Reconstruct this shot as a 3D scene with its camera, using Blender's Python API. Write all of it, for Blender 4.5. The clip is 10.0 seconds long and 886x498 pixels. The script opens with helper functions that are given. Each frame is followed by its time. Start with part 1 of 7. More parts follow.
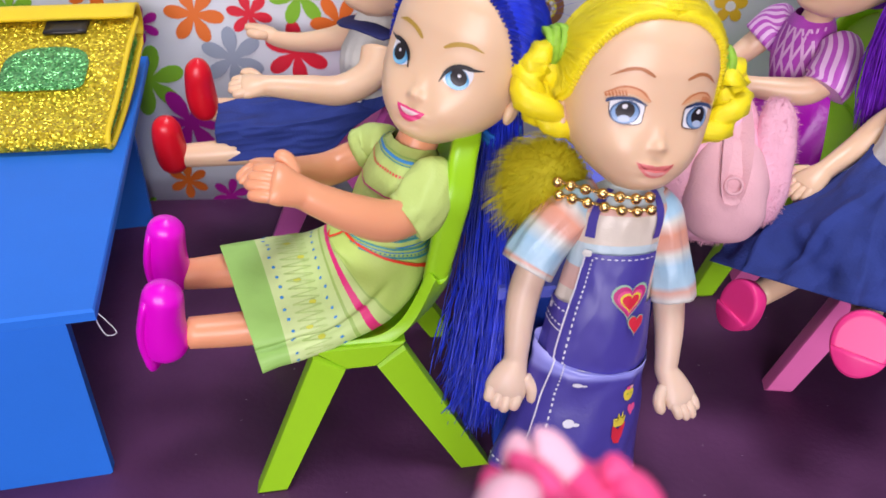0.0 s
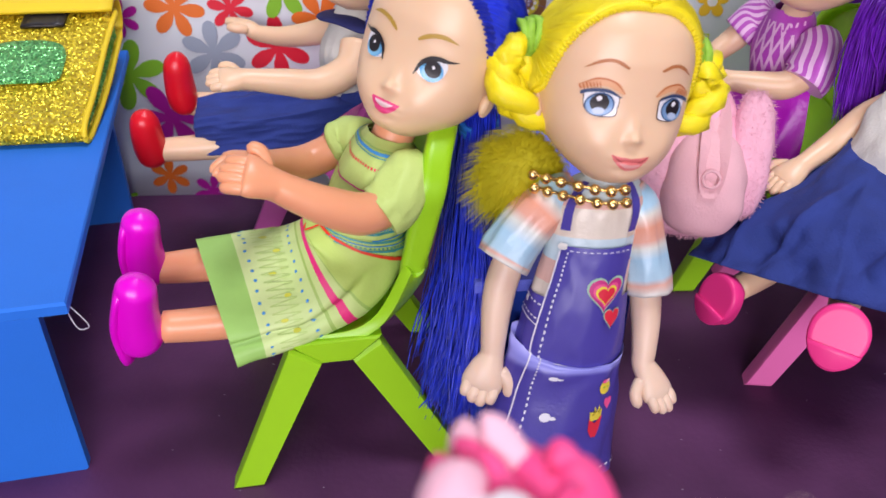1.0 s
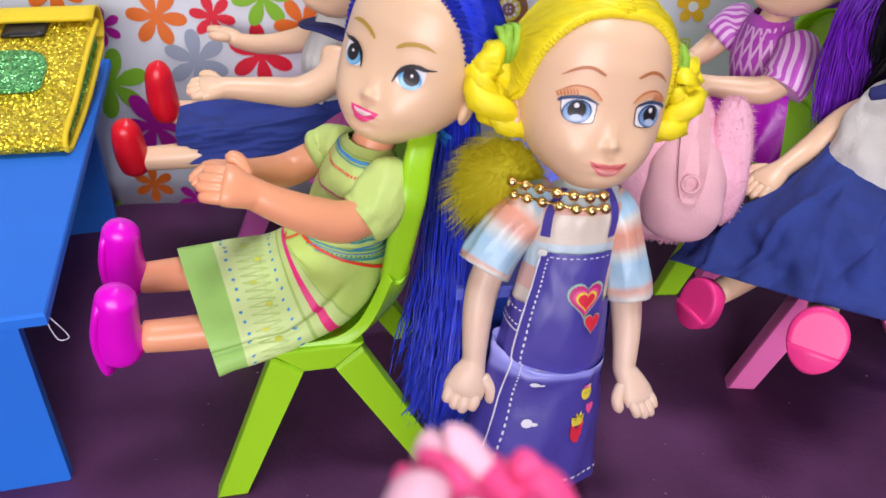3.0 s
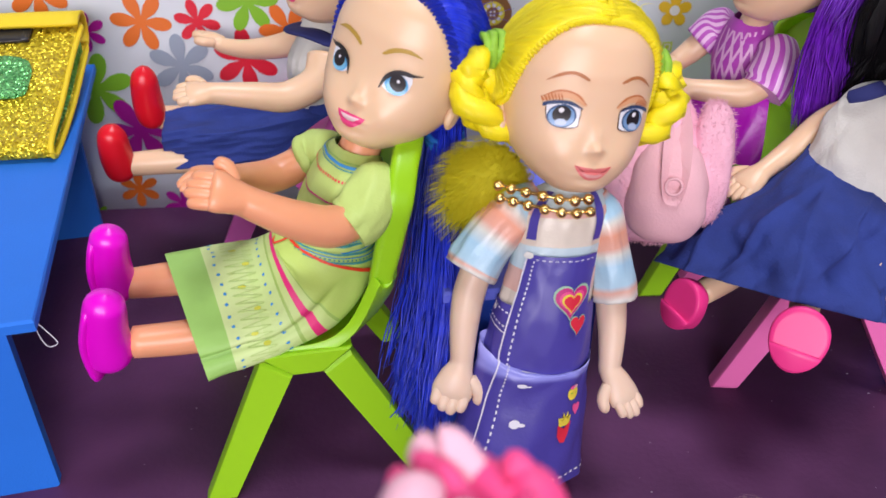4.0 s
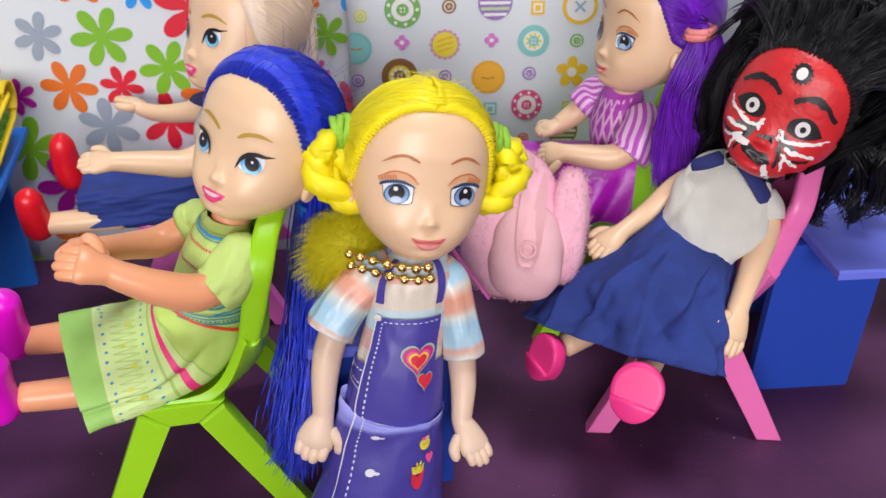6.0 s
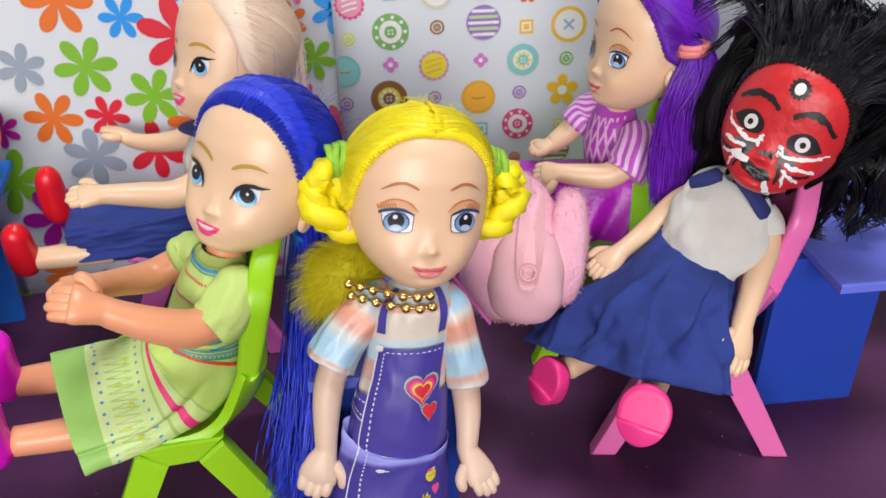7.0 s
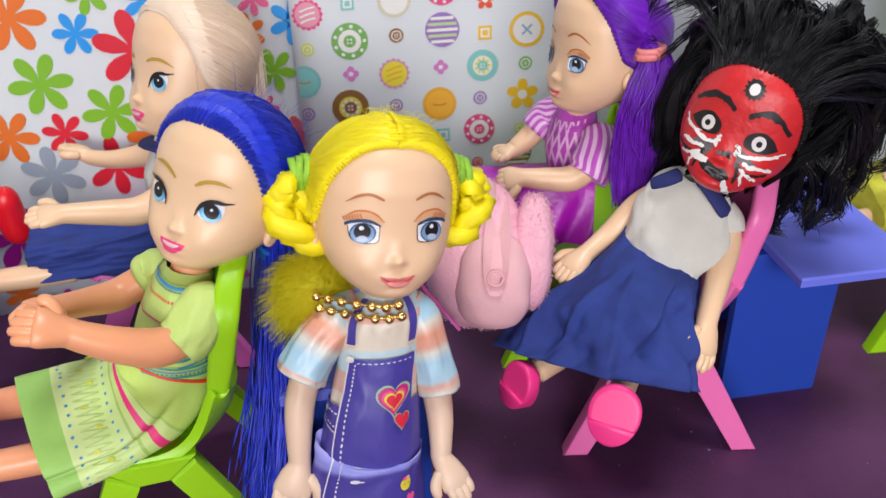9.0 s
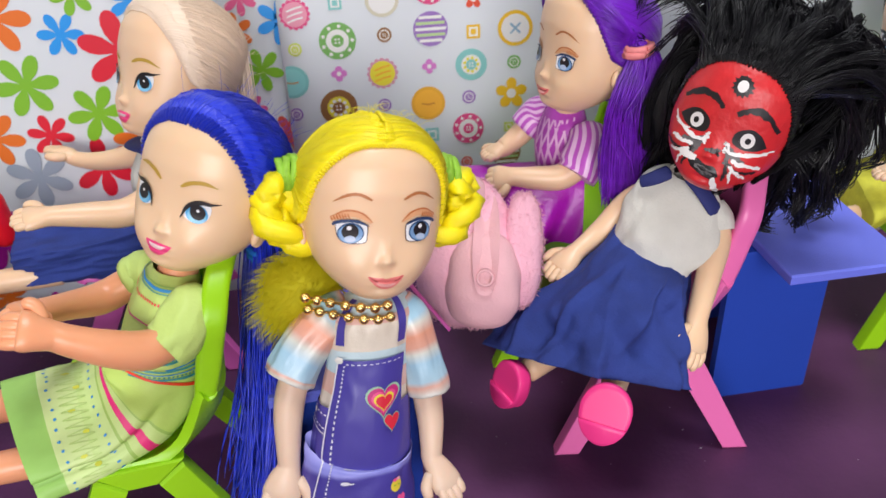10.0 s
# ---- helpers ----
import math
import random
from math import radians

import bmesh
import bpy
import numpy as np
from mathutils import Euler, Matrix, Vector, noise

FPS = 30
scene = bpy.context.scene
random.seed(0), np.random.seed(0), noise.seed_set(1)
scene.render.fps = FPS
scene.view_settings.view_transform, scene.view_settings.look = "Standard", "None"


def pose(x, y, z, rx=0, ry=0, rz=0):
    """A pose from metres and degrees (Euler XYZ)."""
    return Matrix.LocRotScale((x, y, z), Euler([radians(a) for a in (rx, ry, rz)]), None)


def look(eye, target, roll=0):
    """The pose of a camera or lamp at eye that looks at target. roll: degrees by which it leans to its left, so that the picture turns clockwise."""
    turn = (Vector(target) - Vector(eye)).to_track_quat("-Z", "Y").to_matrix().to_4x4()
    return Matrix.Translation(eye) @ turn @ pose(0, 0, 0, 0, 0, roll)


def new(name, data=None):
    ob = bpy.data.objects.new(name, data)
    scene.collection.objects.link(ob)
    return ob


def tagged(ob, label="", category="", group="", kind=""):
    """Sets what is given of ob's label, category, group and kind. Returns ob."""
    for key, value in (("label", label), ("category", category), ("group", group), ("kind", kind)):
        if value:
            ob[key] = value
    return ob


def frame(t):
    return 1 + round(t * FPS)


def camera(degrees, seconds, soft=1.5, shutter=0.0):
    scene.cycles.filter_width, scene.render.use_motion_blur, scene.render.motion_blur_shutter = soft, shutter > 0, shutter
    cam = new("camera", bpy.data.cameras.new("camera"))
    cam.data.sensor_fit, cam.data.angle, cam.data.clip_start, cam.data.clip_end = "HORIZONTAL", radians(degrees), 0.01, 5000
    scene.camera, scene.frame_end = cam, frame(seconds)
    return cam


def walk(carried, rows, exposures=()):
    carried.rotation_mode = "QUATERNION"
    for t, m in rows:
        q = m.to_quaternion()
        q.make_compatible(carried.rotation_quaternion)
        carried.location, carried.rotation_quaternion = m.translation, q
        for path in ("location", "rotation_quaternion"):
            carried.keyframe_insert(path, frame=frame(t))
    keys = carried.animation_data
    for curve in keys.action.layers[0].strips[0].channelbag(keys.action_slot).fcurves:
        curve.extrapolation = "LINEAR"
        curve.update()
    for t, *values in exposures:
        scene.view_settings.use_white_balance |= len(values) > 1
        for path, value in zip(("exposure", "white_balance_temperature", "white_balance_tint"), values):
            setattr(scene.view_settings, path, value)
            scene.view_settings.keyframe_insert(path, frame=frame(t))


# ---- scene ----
cam = camera(54.8, 10.0)
cam.data.dof.use_dof, cam.data.dof.focus_distance, cam.data.dof.aperture_fstop = True, 0.285, 18.0
PATH = [
    (0, (0.021, 0.013, 0.22), (0.008, 1.664, -0.908), -0.1),
    (0.5, (0.023, 0.013, 0.218), (0.022, 1.665, -0.909), 0.2),
    (1, (0.026, 0.013, 0.218), (0.029, 1.663, -0.912), 0.2),
    (1.5, (0.027, 0.012, 0.218), (0.029, 1.664, -0.909), 0.2),
    (2, (0.027, 0.013, 0.219), (0.033, 1.664, -0.91), 0.2),
    (2.5, (0.028, 0.013, 0.218), (0.044, 1.668, -0.905), 0.2),
    (3, (0.029, 0.013, 0.219), (0.053, 1.669, -0.903), 0.1),
    (4.3, (0.028, 0.011, 0.221), (0.095, 1.669, -0.894), 0.5),
    (4.5, (0.033, 0.009, 0.222), (0.099, 1.671, -0.888), 0.6),
    (4.8, (0.042, -0.018, 0.237), (0.08, 1.657, -0.855), 0.2),
    (5, (0.054, -0.02, 0.235), (0.091, 1.659, -0.851), 0.1),
    (5.5, (0.075, -0.019, 0.238), (0.114, 1.665, -0.841), -0.0),
    (6, (0.075, -0.002, 0.244), (0.114, 1.685, -0.831), -0.3),
    (6.2, (0.075, -0.002, 0.243), (0.111, 1.689, -0.825), -0.3),
    (7.5, (0.068, 0.007, 0.246), (0.182, 1.71, -0.796), -2.1),
    (8, (0.07, 0.006, 0.245), (0.207, 1.708, -0.796), -2.2),
    (8.5, (0.065, 0.006, 0.248), (0.217, 1.707, -0.794), -2.0),
    (9, (0.07, 0.004, 0.247), (0.227, 1.704, -0.796), -1.9),
    (9.5, (0.071, 0.004, 0.246), (0.239, 1.702, -0.798), -1.9),
    (10, (0.071, 0.005, 0.246), (0.247, 1.702, -0.796), -2.0),
]
walk(cam, [(t, look(eye, target, roll)) for t, eye, target, roll in PATH], [(0.0, 0.0, 6300, 20), (3.0, 0.0, 6300, 19), (4.5, 0.0, 6350, 16), (5.5, 0.0, 6400, 13), (6.2, 0.0, 6500, 10), (10.0, 0.0, 6500, 10)])

# ---- world, lights ----
world = bpy.data.worlds.new("room_air")
scene.world = world
world.use_nodes = True
world.node_tree.nodes["Background"].inputs[0].default_value = (0.9, 0.95, 1.0, 1)
world.node_tree.nodes["Background"].inputs[1].default_value = 0.02


def area_lamp(name, m, sx, sy, watts, colour):
    data = bpy.data.lights.new(name, "AREA")
    data.shape, data.size, data.size_y, data.energy, data.color = "RECTANGLE", sx, sy, watts, colour
    ob = new(name, data)
    ob.matrix_world = m
    return ob


# unseen key lamp added before the south wall to brighten the faces; no window there
area_lamp("front_key_light", look((-0.10, -1.34, 0.62), (0.05, 0.25, 0.06)), 1.2, 0.6, 25.5, (1.0, 0.955, 0.972))
area_lamp("ceiling_panel_light", look((0.35, 0.10, 1.9), (0.08, 0.25, 0.0)), 0.6, 0.6, 20.5, (0.97, 0.98, 1.0))


# ---- materials ----
def shader(name):
    m = bpy.data.materials.new(name)
    m.use_nodes = True
    t = m.node_tree
    return m, t, t.nodes["Principled BSDF"]


def node(t, kind, **values):
    n = t.nodes.new(kind)
    for key, value in values.items():
        n.inputs[key].default_value = value
    return n


def matter(name, rgb, rough=0.5, vary=0.12, scale=60.0, bump=0.1, bump_scale=600.0, metal=0.0, coat=0.0, stretch=None, sheen=0.0, sss=0.0, spec=0.5):
    """A surface whose colour drifts softly at one scale, with fine relief at another."""
    m, t, p = shader(name)
    co = t.nodes.new("ShaderNodeTexCoord")
    source = co.outputs["Object"]
    if stretch:
        mp = node(t, "ShaderNodeMapping", Scale=stretch)
        t.links.new(co.outputs["UV"], mp.inputs[0])
        source = mp.outputs[0]
    n1 = node(t, "ShaderNodeTexNoise", Scale=scale, Detail=4.0)
    t.links.new(source, n1.inputs["Vector"])
    mix = t.nodes.new("ShaderNodeMix")
    mix.data_type = "RGBA"
    mix.inputs[6].default_value = (*[c * (1 - vary) for c in rgb], 1)
    mix.inputs[7].default_value = (*[min(1, c * (1 + vary)) for c in rgb], 1)
    t.links.new(n1.outputs[0], mix.inputs[0])
    t.links.new(mix.outputs[2], p.inputs["Base Color"])
    n2 = node(t, "ShaderNodeTexNoise", Scale=bump_scale, Detail=3.0)
    t.links.new(source, n2.inputs["Vector"])
    b = node(t, "ShaderNodeBump", Strength=bump, Distance=0.0006)
    t.links.new(n2.outputs[0], b.inputs["Height"])
    t.links.new(b.outputs[0], p.inputs["Normal"])
    p.inputs["Roughness"].default_value = rough
    p.inputs["Metallic"].default_value = metal
    p.inputs["Coat Weight"].default_value = coat
    p.inputs["Specular IOR Level"].default_value = spec
    p.inputs["Sheen Weight"].default_value = sheen
    if sss:
        p.inputs["Subsurface Weight"].default_value = sss
        p.inputs["Subsurface Radius"].default_value = (0.0030, 0.0016, 0.0009)
        p.inputs["Subsurface Scale"].default_value = 1.0
    return m


def banded(name, stops, rough=0.6, along=1, bump=0.15, dots=None, sheen=0.0):
    """Cloth printed with bands across one way of the cloth: stops of (place, rgb), each running on to the next."""
    m, t, p = shader(name)
    uv = t.nodes.new("ShaderNodeTexCoord")
    sep = t.nodes.new("ShaderNodeSeparateXYZ")
    t.links.new(uv.outputs["UV"], sep.inputs[0])
    ramp = t.nodes.new("ShaderNodeValToRGB")
    ramp.color_ramp.interpolation = "CONSTANT"
    for i, (place, rgb) in enumerate(stops):
        e = ramp.color_ramp.elements[i] if i < 2 else ramp.color_ramp.elements.new(place)
        e.position, e.color = place, (*rgb, 1)
    t.links.new(sep.outputs[along], ramp.inputs[0])
    n1 = node(t, "ShaderNodeTexNoise", Scale=90.0, Detail=3.0)
    t.links.new(uv.outputs["Object"], n1.inputs["Vector"])
    hsv = t.nodes.new("ShaderNodeHueSaturation")
    mr = node(t, "ShaderNodeMapRange")
    mr.inputs["To Min"].default_value, mr.inputs["To Max"].default_value = 0.85, 1.12
    t.links.new(n1.outputs[0], mr.inputs[0])
    t.links.new(mr.outputs[0], hsv.inputs["Value"])
    t.links.new(ramp.outputs[0], hsv.inputs["Color"])
    t.links.new(hsv.outputs[0], p.inputs["Base Color"])
    w = node(t, "ShaderNodeTexNoise", Scale=900.0, Detail=2.0)
    t.links.new(uv.outputs["Object"], w.inputs["Vector"])
    b = node(t, "ShaderNodeBump", Strength=bump, Distance=0.0004)
    t.links.new(w.outputs[0], b.inputs["Height"])
    t.links.new(b.outputs[0], p.inputs["Normal"])
    p.inputs["Roughness"].default_value = rough
    p.inputs["Sheen Weight"].default_value = sheen
    return m


def glitter(name, dark, light):
    """Glitter foam: flakes of many tilts and brightnesses."""
    m, t, p = shader(name)
    co = t.nodes.new("ShaderNodeTexCoord")
    v = node(t, "ShaderNodeTexVoronoi", Scale=1500.0)
    t.links.new(co.outputs["Object"], v.inputs["Vector"])
    ramp = t.nodes.new("ShaderNodeValToRGB")
    ramp.color_ramp.elements[0].color = (*dark, 1)
    ramp.color_ramp.elements[1].color = (*light, 1)
    sep = t.nodes.new("ShaderNodeSeparateColor")
    t.links.new(v.outputs["Color"], sep.inputs[0])
    t.links.new(sep.outputs[0], ramp.inputs[0])
    t.links.new(ramp.outputs[0], p.inputs["Base Color"])
    sub = t.nodes.new("ShaderNodeVectorMath")
    sub.operation = "SUBTRACT"
    sub.inputs[1].default_value = (0.5, 0.5, 0.5)
    t.links.new(v.outputs["Color"], sub.inputs[0])
    geo = t.nodes.new("ShaderNodeNewGeometry")
    mul = t.nodes.new("ShaderNodeVectorMath")
    mul.operation = "MULTIPLY_ADD"
    mul.inputs[1].default_value = (1.5, 1.5, 1.5)
    t.links.new(sub.outputs[0], mul.inputs[0])
    t.links.new(geo.outputs["Normal"], mul.inputs[2])
    nrm = t.nodes.new("ShaderNodeVectorMath")
    nrm.operation = "NORMALIZE"
    t.links.new(mul.outputs[0], nrm.inputs[0])
    t.links.new(nrm.outputs[0], p.inputs["Normal"])
    p.inputs["Metallic"].default_value = 0.55
    p.inputs["Roughness"].default_value = 0.32
    return m


def fur_matter(name, rgb):
    """Fine fur: light passes partly through each hair."""
    m, t, p = shader(name)
    p.inputs["Roughness"].default_value = 0.7
    co = t.nodes.new("ShaderNodeTexCoord")
    n1 = node(t, "ShaderNodeTexNoise", Scale=150.0, Detail=3.0)
    t.links.new(co.outputs["Object"], n1.inputs["Vector"])
    ramp = t.nodes.new("ShaderNodeValToRGB")
    ramp.color_ramp.elements[0].color = (*[c * 0.85 for c in rgb], 1)
    ramp.color_ramp.elements[1].color = (*rgb, 1)
    t.links.new(n1.outputs[0], ramp.inputs[0])
    t.links.new(ramp.outputs[0], p.inputs["Base Color"])
    n2 = node(t, "ShaderNodeTexNoise", Scale=900.0, Detail=4.0)
    t.links.new(co.outputs["Object"], n2.inputs["Vector"])
    b = node(t, "ShaderNodeBump", Strength=0.3, Distance=0.0006)
    t.links.new(n2.outputs[0], b.inputs["Height"])
    t.links.new(b.outputs[0], p.inputs["Normal"])
    tr = t.nodes.new("ShaderNodeBsdfTranslucent")
    t.links.new(ramp.outputs[0], tr.inputs[0])
    mix = t.nodes.new("ShaderNodeMixShader")
    mix.inputs[0].default_value = 0.5
    t.links.new(p.outputs[0], mix.inputs[1])
    t.links.new(tr.outputs[0], mix.inputs[2])
    t.links.new(mix.outputs[0], t.nodes["Material Output"].inputs[0])
    return m


SKIN = matter("pale_vinyl", (0.82, 0.56, 0.355), 0.36, 0.04, 40, 0.02, 300, sss=0.12)
SKIN_PALE = matter("pinkish_vinyl", (0.86, 0.63, 0.47), 0.38, 0.04, 40, 0.02, 300, sss=0.12)
SKIN_TAN = matter("peach_vinyl", (0.84, 0.37, 0.19), 0.34, 0.04, 40, 0.02, 300, sss=0.12)
SKIN_COOL = matter("cream_vinyl", (0.81, 0.565, 0.350), 0.36, 0.04, 40, 0.02, 300, sss=0.12)
RED_PAINT = matter("red_face_paint", (0.62, 0.025, 0.03), 0.4, 0.35, 120, 0.5, 420)
BLACK_PAINT = matter("black_paint", (0.015, 0.013, 0.015), 0.4)
WHITE_PAINT = matter("white_paint", (0.82, 0.8, 0.78), 0.4)
GREY_PAINT = matter("grey_smudged_paint", (0.13, 0.12, 0.12), 0.5, 0.5, 300)
EYE_WHITE = matter("eye_white_print", (0.85, 0.86, 0.88), 0.3)
IRIS_BLUE = matter("light_blue_print", (0.10, 0.42, 0.75), 0.3, 0.3, 300)
IRIS_GREY = matter("grey_blue_print", (0.20, 0.36, 0.60), 0.3, 0.4, 300)
IRIS_DARK = matter("dark_blue_iris_rim", (0.03, 0.09, 0.22), 0.3)
IRIS_PALE = matter("pale_iris_glint", (0.42, 0.52, 0.68), 0.3)
IRIS_LIGHT = matter("sky_blue_print", (0.22, 0.56, 0.80), 0.3, 0.15, 300)
TEETH = matter("pink_white_teeth_print", (0.82, 0.62, 0.62), 0.35)
LIP_SHEEN = matter("painted_lip_sheen", (0.86, 0.42, 0.38), 0.3)
LIP_PINK = matter("pink_lip_print", (0.80, 0.06, 0.22), 0.35)
LIP_LINE = matter("lip_line_print", (0.45, 0.07, 0.07), 0.5)
LIP_SOFT = matter("coral_lip_print", (0.80, 0.21, 0.20), 0.3)
BROW_GOLD = matter("ochre_brow_print", (0.48, 0.30, 0.04), 0.5)
BROW_RUST = matter("rust_brow_print", (0.45, 0.16, 0.05), 0.5)
LID_BLUE = matter("dark_blue_lid_print", (0.03, 0.06, 0.15), 0.4)
LID_BROWN = matter("brown_lid_outline", (0.10, 0.045, 0.035), 0.4)
LID_RUST = matter("rust_lash_print", (0.55, 0.17, 0.05), 0.45)
LID_PEACH = matter("peach_lid_print", (0.74, 0.38, 0.19), 0.45)
FUR_Y = fur_matter("yellow_fur", (1.0, 0.93, 0.03))
PURPLE_CLOTH = matter("orchid_satin", (0.46, 0.06, 0.48), 0.45, 0.2, 80, 0.3, 700)
LILAC = matter("lilac_print", (0.76, 0.45, 0.72), 0.5)
YELLOW_CLOTH = matter("yellow_green_cloth", (0.60, 0.60, 0.05), 0.7, 0.4, 160, 0.4, 700)
HAIR_Y = matter("yellow_hair", (0.96, 0.80, 0.004), 0.38, 0.08, 1.0, 0.35, 1.0, stretch=(330, 3, 1))
HAIR_B = matter("royal_blue_hair", (0.012, 0.036, 0.64), 0.34, 0.5, 1.0, 0.9, 1.0, stretch=(330, 3, 1))
HAIR_P = matter("purple_hair", (0.16, 0.012, 0.50), 0.36, 0.5, 1.0, 0.9, 1.0, stretch=(330, 3, 1))
HAIR_K = matter("black_hair", (0.007, 0.007, 0.009), 0.45, 0.5, 1.0, 0.9, 1.0, stretch=(330, 3, 1))
HAIR_D = matter("platinum_hair", (0.84, 0.67, 0.51), 0.42, 0.12, 1.0, 0.5, 1.0, stretch=(330, 3, 1))
STRAND_Y = matter("yellow_strands", (0.95, 0.80, 0.02), 0.5, 0.15, 200, 0)
STRAND_B = matter("blue_strands", (0.016, 0.040, 0.62), 0.35, 0.6, 200, 0)
STRAND_P = matter("purple_strands", (0.17, 0.015, 0.5), 0.35, 0.6, 200, 0)
STRAND_K = matter("black_strands", (0.006, 0.006, 0.008), 0.34, 0.6, 200, 0, spec=0.4)
STRAND_D = matter("platinum_strands", (0.88, 0.72, 0.57), 0.4, 0.12, 200, 0)
DENIM = matter("navy_cotton", (0.020, 0.042, 0.225), 0.9, 0.3, 90, 0.5, 1200)
NAVY = matter("dark_navy_cotton", (0.02, 0.028, 0.15), 0.8, 0.25, 90, 0.4, 1200)
CREAM = matter("cream_jersey", (0.66, 0.66, 0.60), 0.85, 0.1, 120, 0.4, 1200)
SATIN_BLUE = matter("indigo_satin_print", (0.075, 0.06, 0.36), 0.32, 0.18, 60, 0.08, 2600)
STITCH = matter("white_print", (0.78, 0.78, 0.85), 0.5)
SHIRT = banded("striped_satin", [(0.0, (0.80, 0.40, 0.28)), (0.10, (0.36, 0.62, 0.80)), (0.24, (0.42, 0.66, 0.80)), (0.30, (0.74, 0.72, 0.64)), (0.40, (0.80, 0.36, 0.24)), (0.50, (0.78, 0.40, 0.30)), (0.56, (0.70, 0.72, 0.66)), (0.64, (0.38, 0.62, 0.78)), (0.80, (0.46, 0.68, 0.80)), (0.86, (0.78, 0.44, 0.34)), (0.96, (0.72, 0.70, 0.64))], 0.28, 1, 0.2)
SHIRT.node_tree.nodes["Color Ramp"].color_ramp.interpolation = "LINEAR"
SHIRT_PALE = matter("pale_satin", (0.74, 0.74, 0.70), 0.35, 0.06, 80, 0.2, 900)
SHIRT_BODY = banded("striped_satin_front", [(0.0, (0.60, 0.74, 0.78)), (0.26, (0.60, 0.74, 0.78)), (0.30, (0.80, 0.50, 0.42)), (0.385, (0.78, 0.70, 0.58)), (0.60, (0.58, 0.73, 0.78)), (0.74, (0.80, 0.50, 0.42)), (0.86, (0.76, 0.68, 0.58))], 0.3, 1, 0.2)
SKIRT_SATIN = banded("denim_print_satin", [(0.0, (0.40, 0.40, 0.88)), (0.27, (0.28, 0.29, 0.78)), (0.36, (0.075, 0.06, 0.36)), (0.99, (0.075, 0.06, 0.36))], 0.33, 1, 0.2)
SKIRT_SATIN.node_tree.nodes["Color Ramp"].color_ramp.interpolation = "EASE"
HEART_DEEP = matter("raspberry_print", (0.60, 0.03, 0.22), 0.45)
HEART_RED = matter("red_heart_print", (0.78, 0.03, 0.06), 0.45)
HEART_PINK = matter("pink_heart_print", (0.85, 0.10, 0.30), 0.45)
HEART_GREEN = matter("mint_heart_rim", (0.35, 0.58, 0.42), 0.45)
PRINT_YELLOW = matter("yellow_print", (0.85, 0.70, 0.06), 0.5)
DRESS_TOP = matter("lime_satin", (0.53, 0.70, 0.19), 0.55, 0.12, 80, 0.3, 900)
DRESS_SKIRT = banded("lime_border_print", [(0.0, (0.50, 0.68, 0.15)), (0.36, (0.36, 0.56, 0.12)), (0.375, (0.55, 0.72, 0.24)), (0.42, (0.80, 0.03, 0.20)), (0.46, (0.55, 0.72, 0.24)), (0.50, (0.36, 0.56, 0.12)), (0.515, (0.56, 0.74, 0.27)), (0.66, (0.60, 0.76, 0.31)), (0.84, (0.32, 0.60, 0.13))], 0.55)
PRINT_BLUE = matter("blue_print", (0.04, 0.28, 0.62), 0.55)
PRINT_PALE = matter("pale_leaf_print", (0.46, 0.64, 0.20), 0.55)
PRINT_GREEN = matter("leaf_green_print", (0.30, 0.52, 0.12), 0.55)
PRINT_TEAL = matter("teal_print", (0.06, 0.30, 0.30), 0.55, 0.5, 700)
PRINT_RED = matter("red_print", (0.80, 0.05, 0.015), 0.55)
PRINT_LIME = matter("yellow_green_print", (0.62, 0.66, 0.06), 0.55)
MAGENTA_PLASTIC = matter("magenta_plastic", (0.80, 0.004, 0.62), 0.3, 0.04, 40, 0.04)
RED_PLASTIC = matter("red_plastic", (0.70, 0.008, 0.02), 0.33, 0.05, 40, 0.1, 200)
PINK_PLASTIC = matter("hot_pink_plastic", (0.86, 0.04, 0.25), 0.4, 0.05, 40, 0.06)
GREEN_CHAIR = matter("lime_green_plastic", (0.31, 0.64, 0.006), 0.36, 0.05, 40, 0.04, 200)
PINK_CHAIR = matter("orchid_pink_plastic", (0.72, 0.13, 0.50), 0.35, 0.05, 40, 0.04, 200)
ROSE_CHAIR = matter("bubblegum_pink_plastic", (0.84, 0.17, 0.46), 0.35, 0.05, 40, 0.04, 200)
FOAM_BLUE = matter("blue_craft_foam", (0.010, 0.175, 0.74), 0.62, 0.08, 30, 0.25, 1500)
# darker blue foam for desk legs: their shade is put into the colour
FOAM_SHADED = matter("shaded_blue_craft_foam", (0.009, 0.055, 0.43), 0.62, 0.08, 30, 0.25, 1500)
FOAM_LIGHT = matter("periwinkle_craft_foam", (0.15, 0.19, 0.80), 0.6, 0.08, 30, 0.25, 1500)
FOAM_YELLOW = matter("yellow_craft_foam", (0.82, 0.62, 0.01), 0.6, 0.08, 60, 0.2, 1500)
GLITTER_GOLD = glitter("gold_glitter_foam", (0.62, 0.40, 0.0), (1.0, 0.84, 0.05))
GLITTER_GREEN = glitter("green_glitter_foam", (0.02, 0.28, 0.05), (0.25, 0.75, 0.25))
PLUSH = matter("pale_pink_plush", (0.85, 0.46, 0.57), 0.9, 0.10, 90, 0.9, 700)
PLUSH_SMOOTH = matter("pink_felt", (0.76, 0.44, 0.48), 0.85, 0.1, 90, 0.4, 1200)
GOLD = matter("gold_plated_metal", (0.85, 0.60, 0.22), 0.2, 0.1, 100, 0.1, 500, metal=1.0)
BOW_PINK = matter("hot_pink_ribbon", (0.85, 0.07, 0.25), 0.6, 0.2, 60, 0.3, 700)
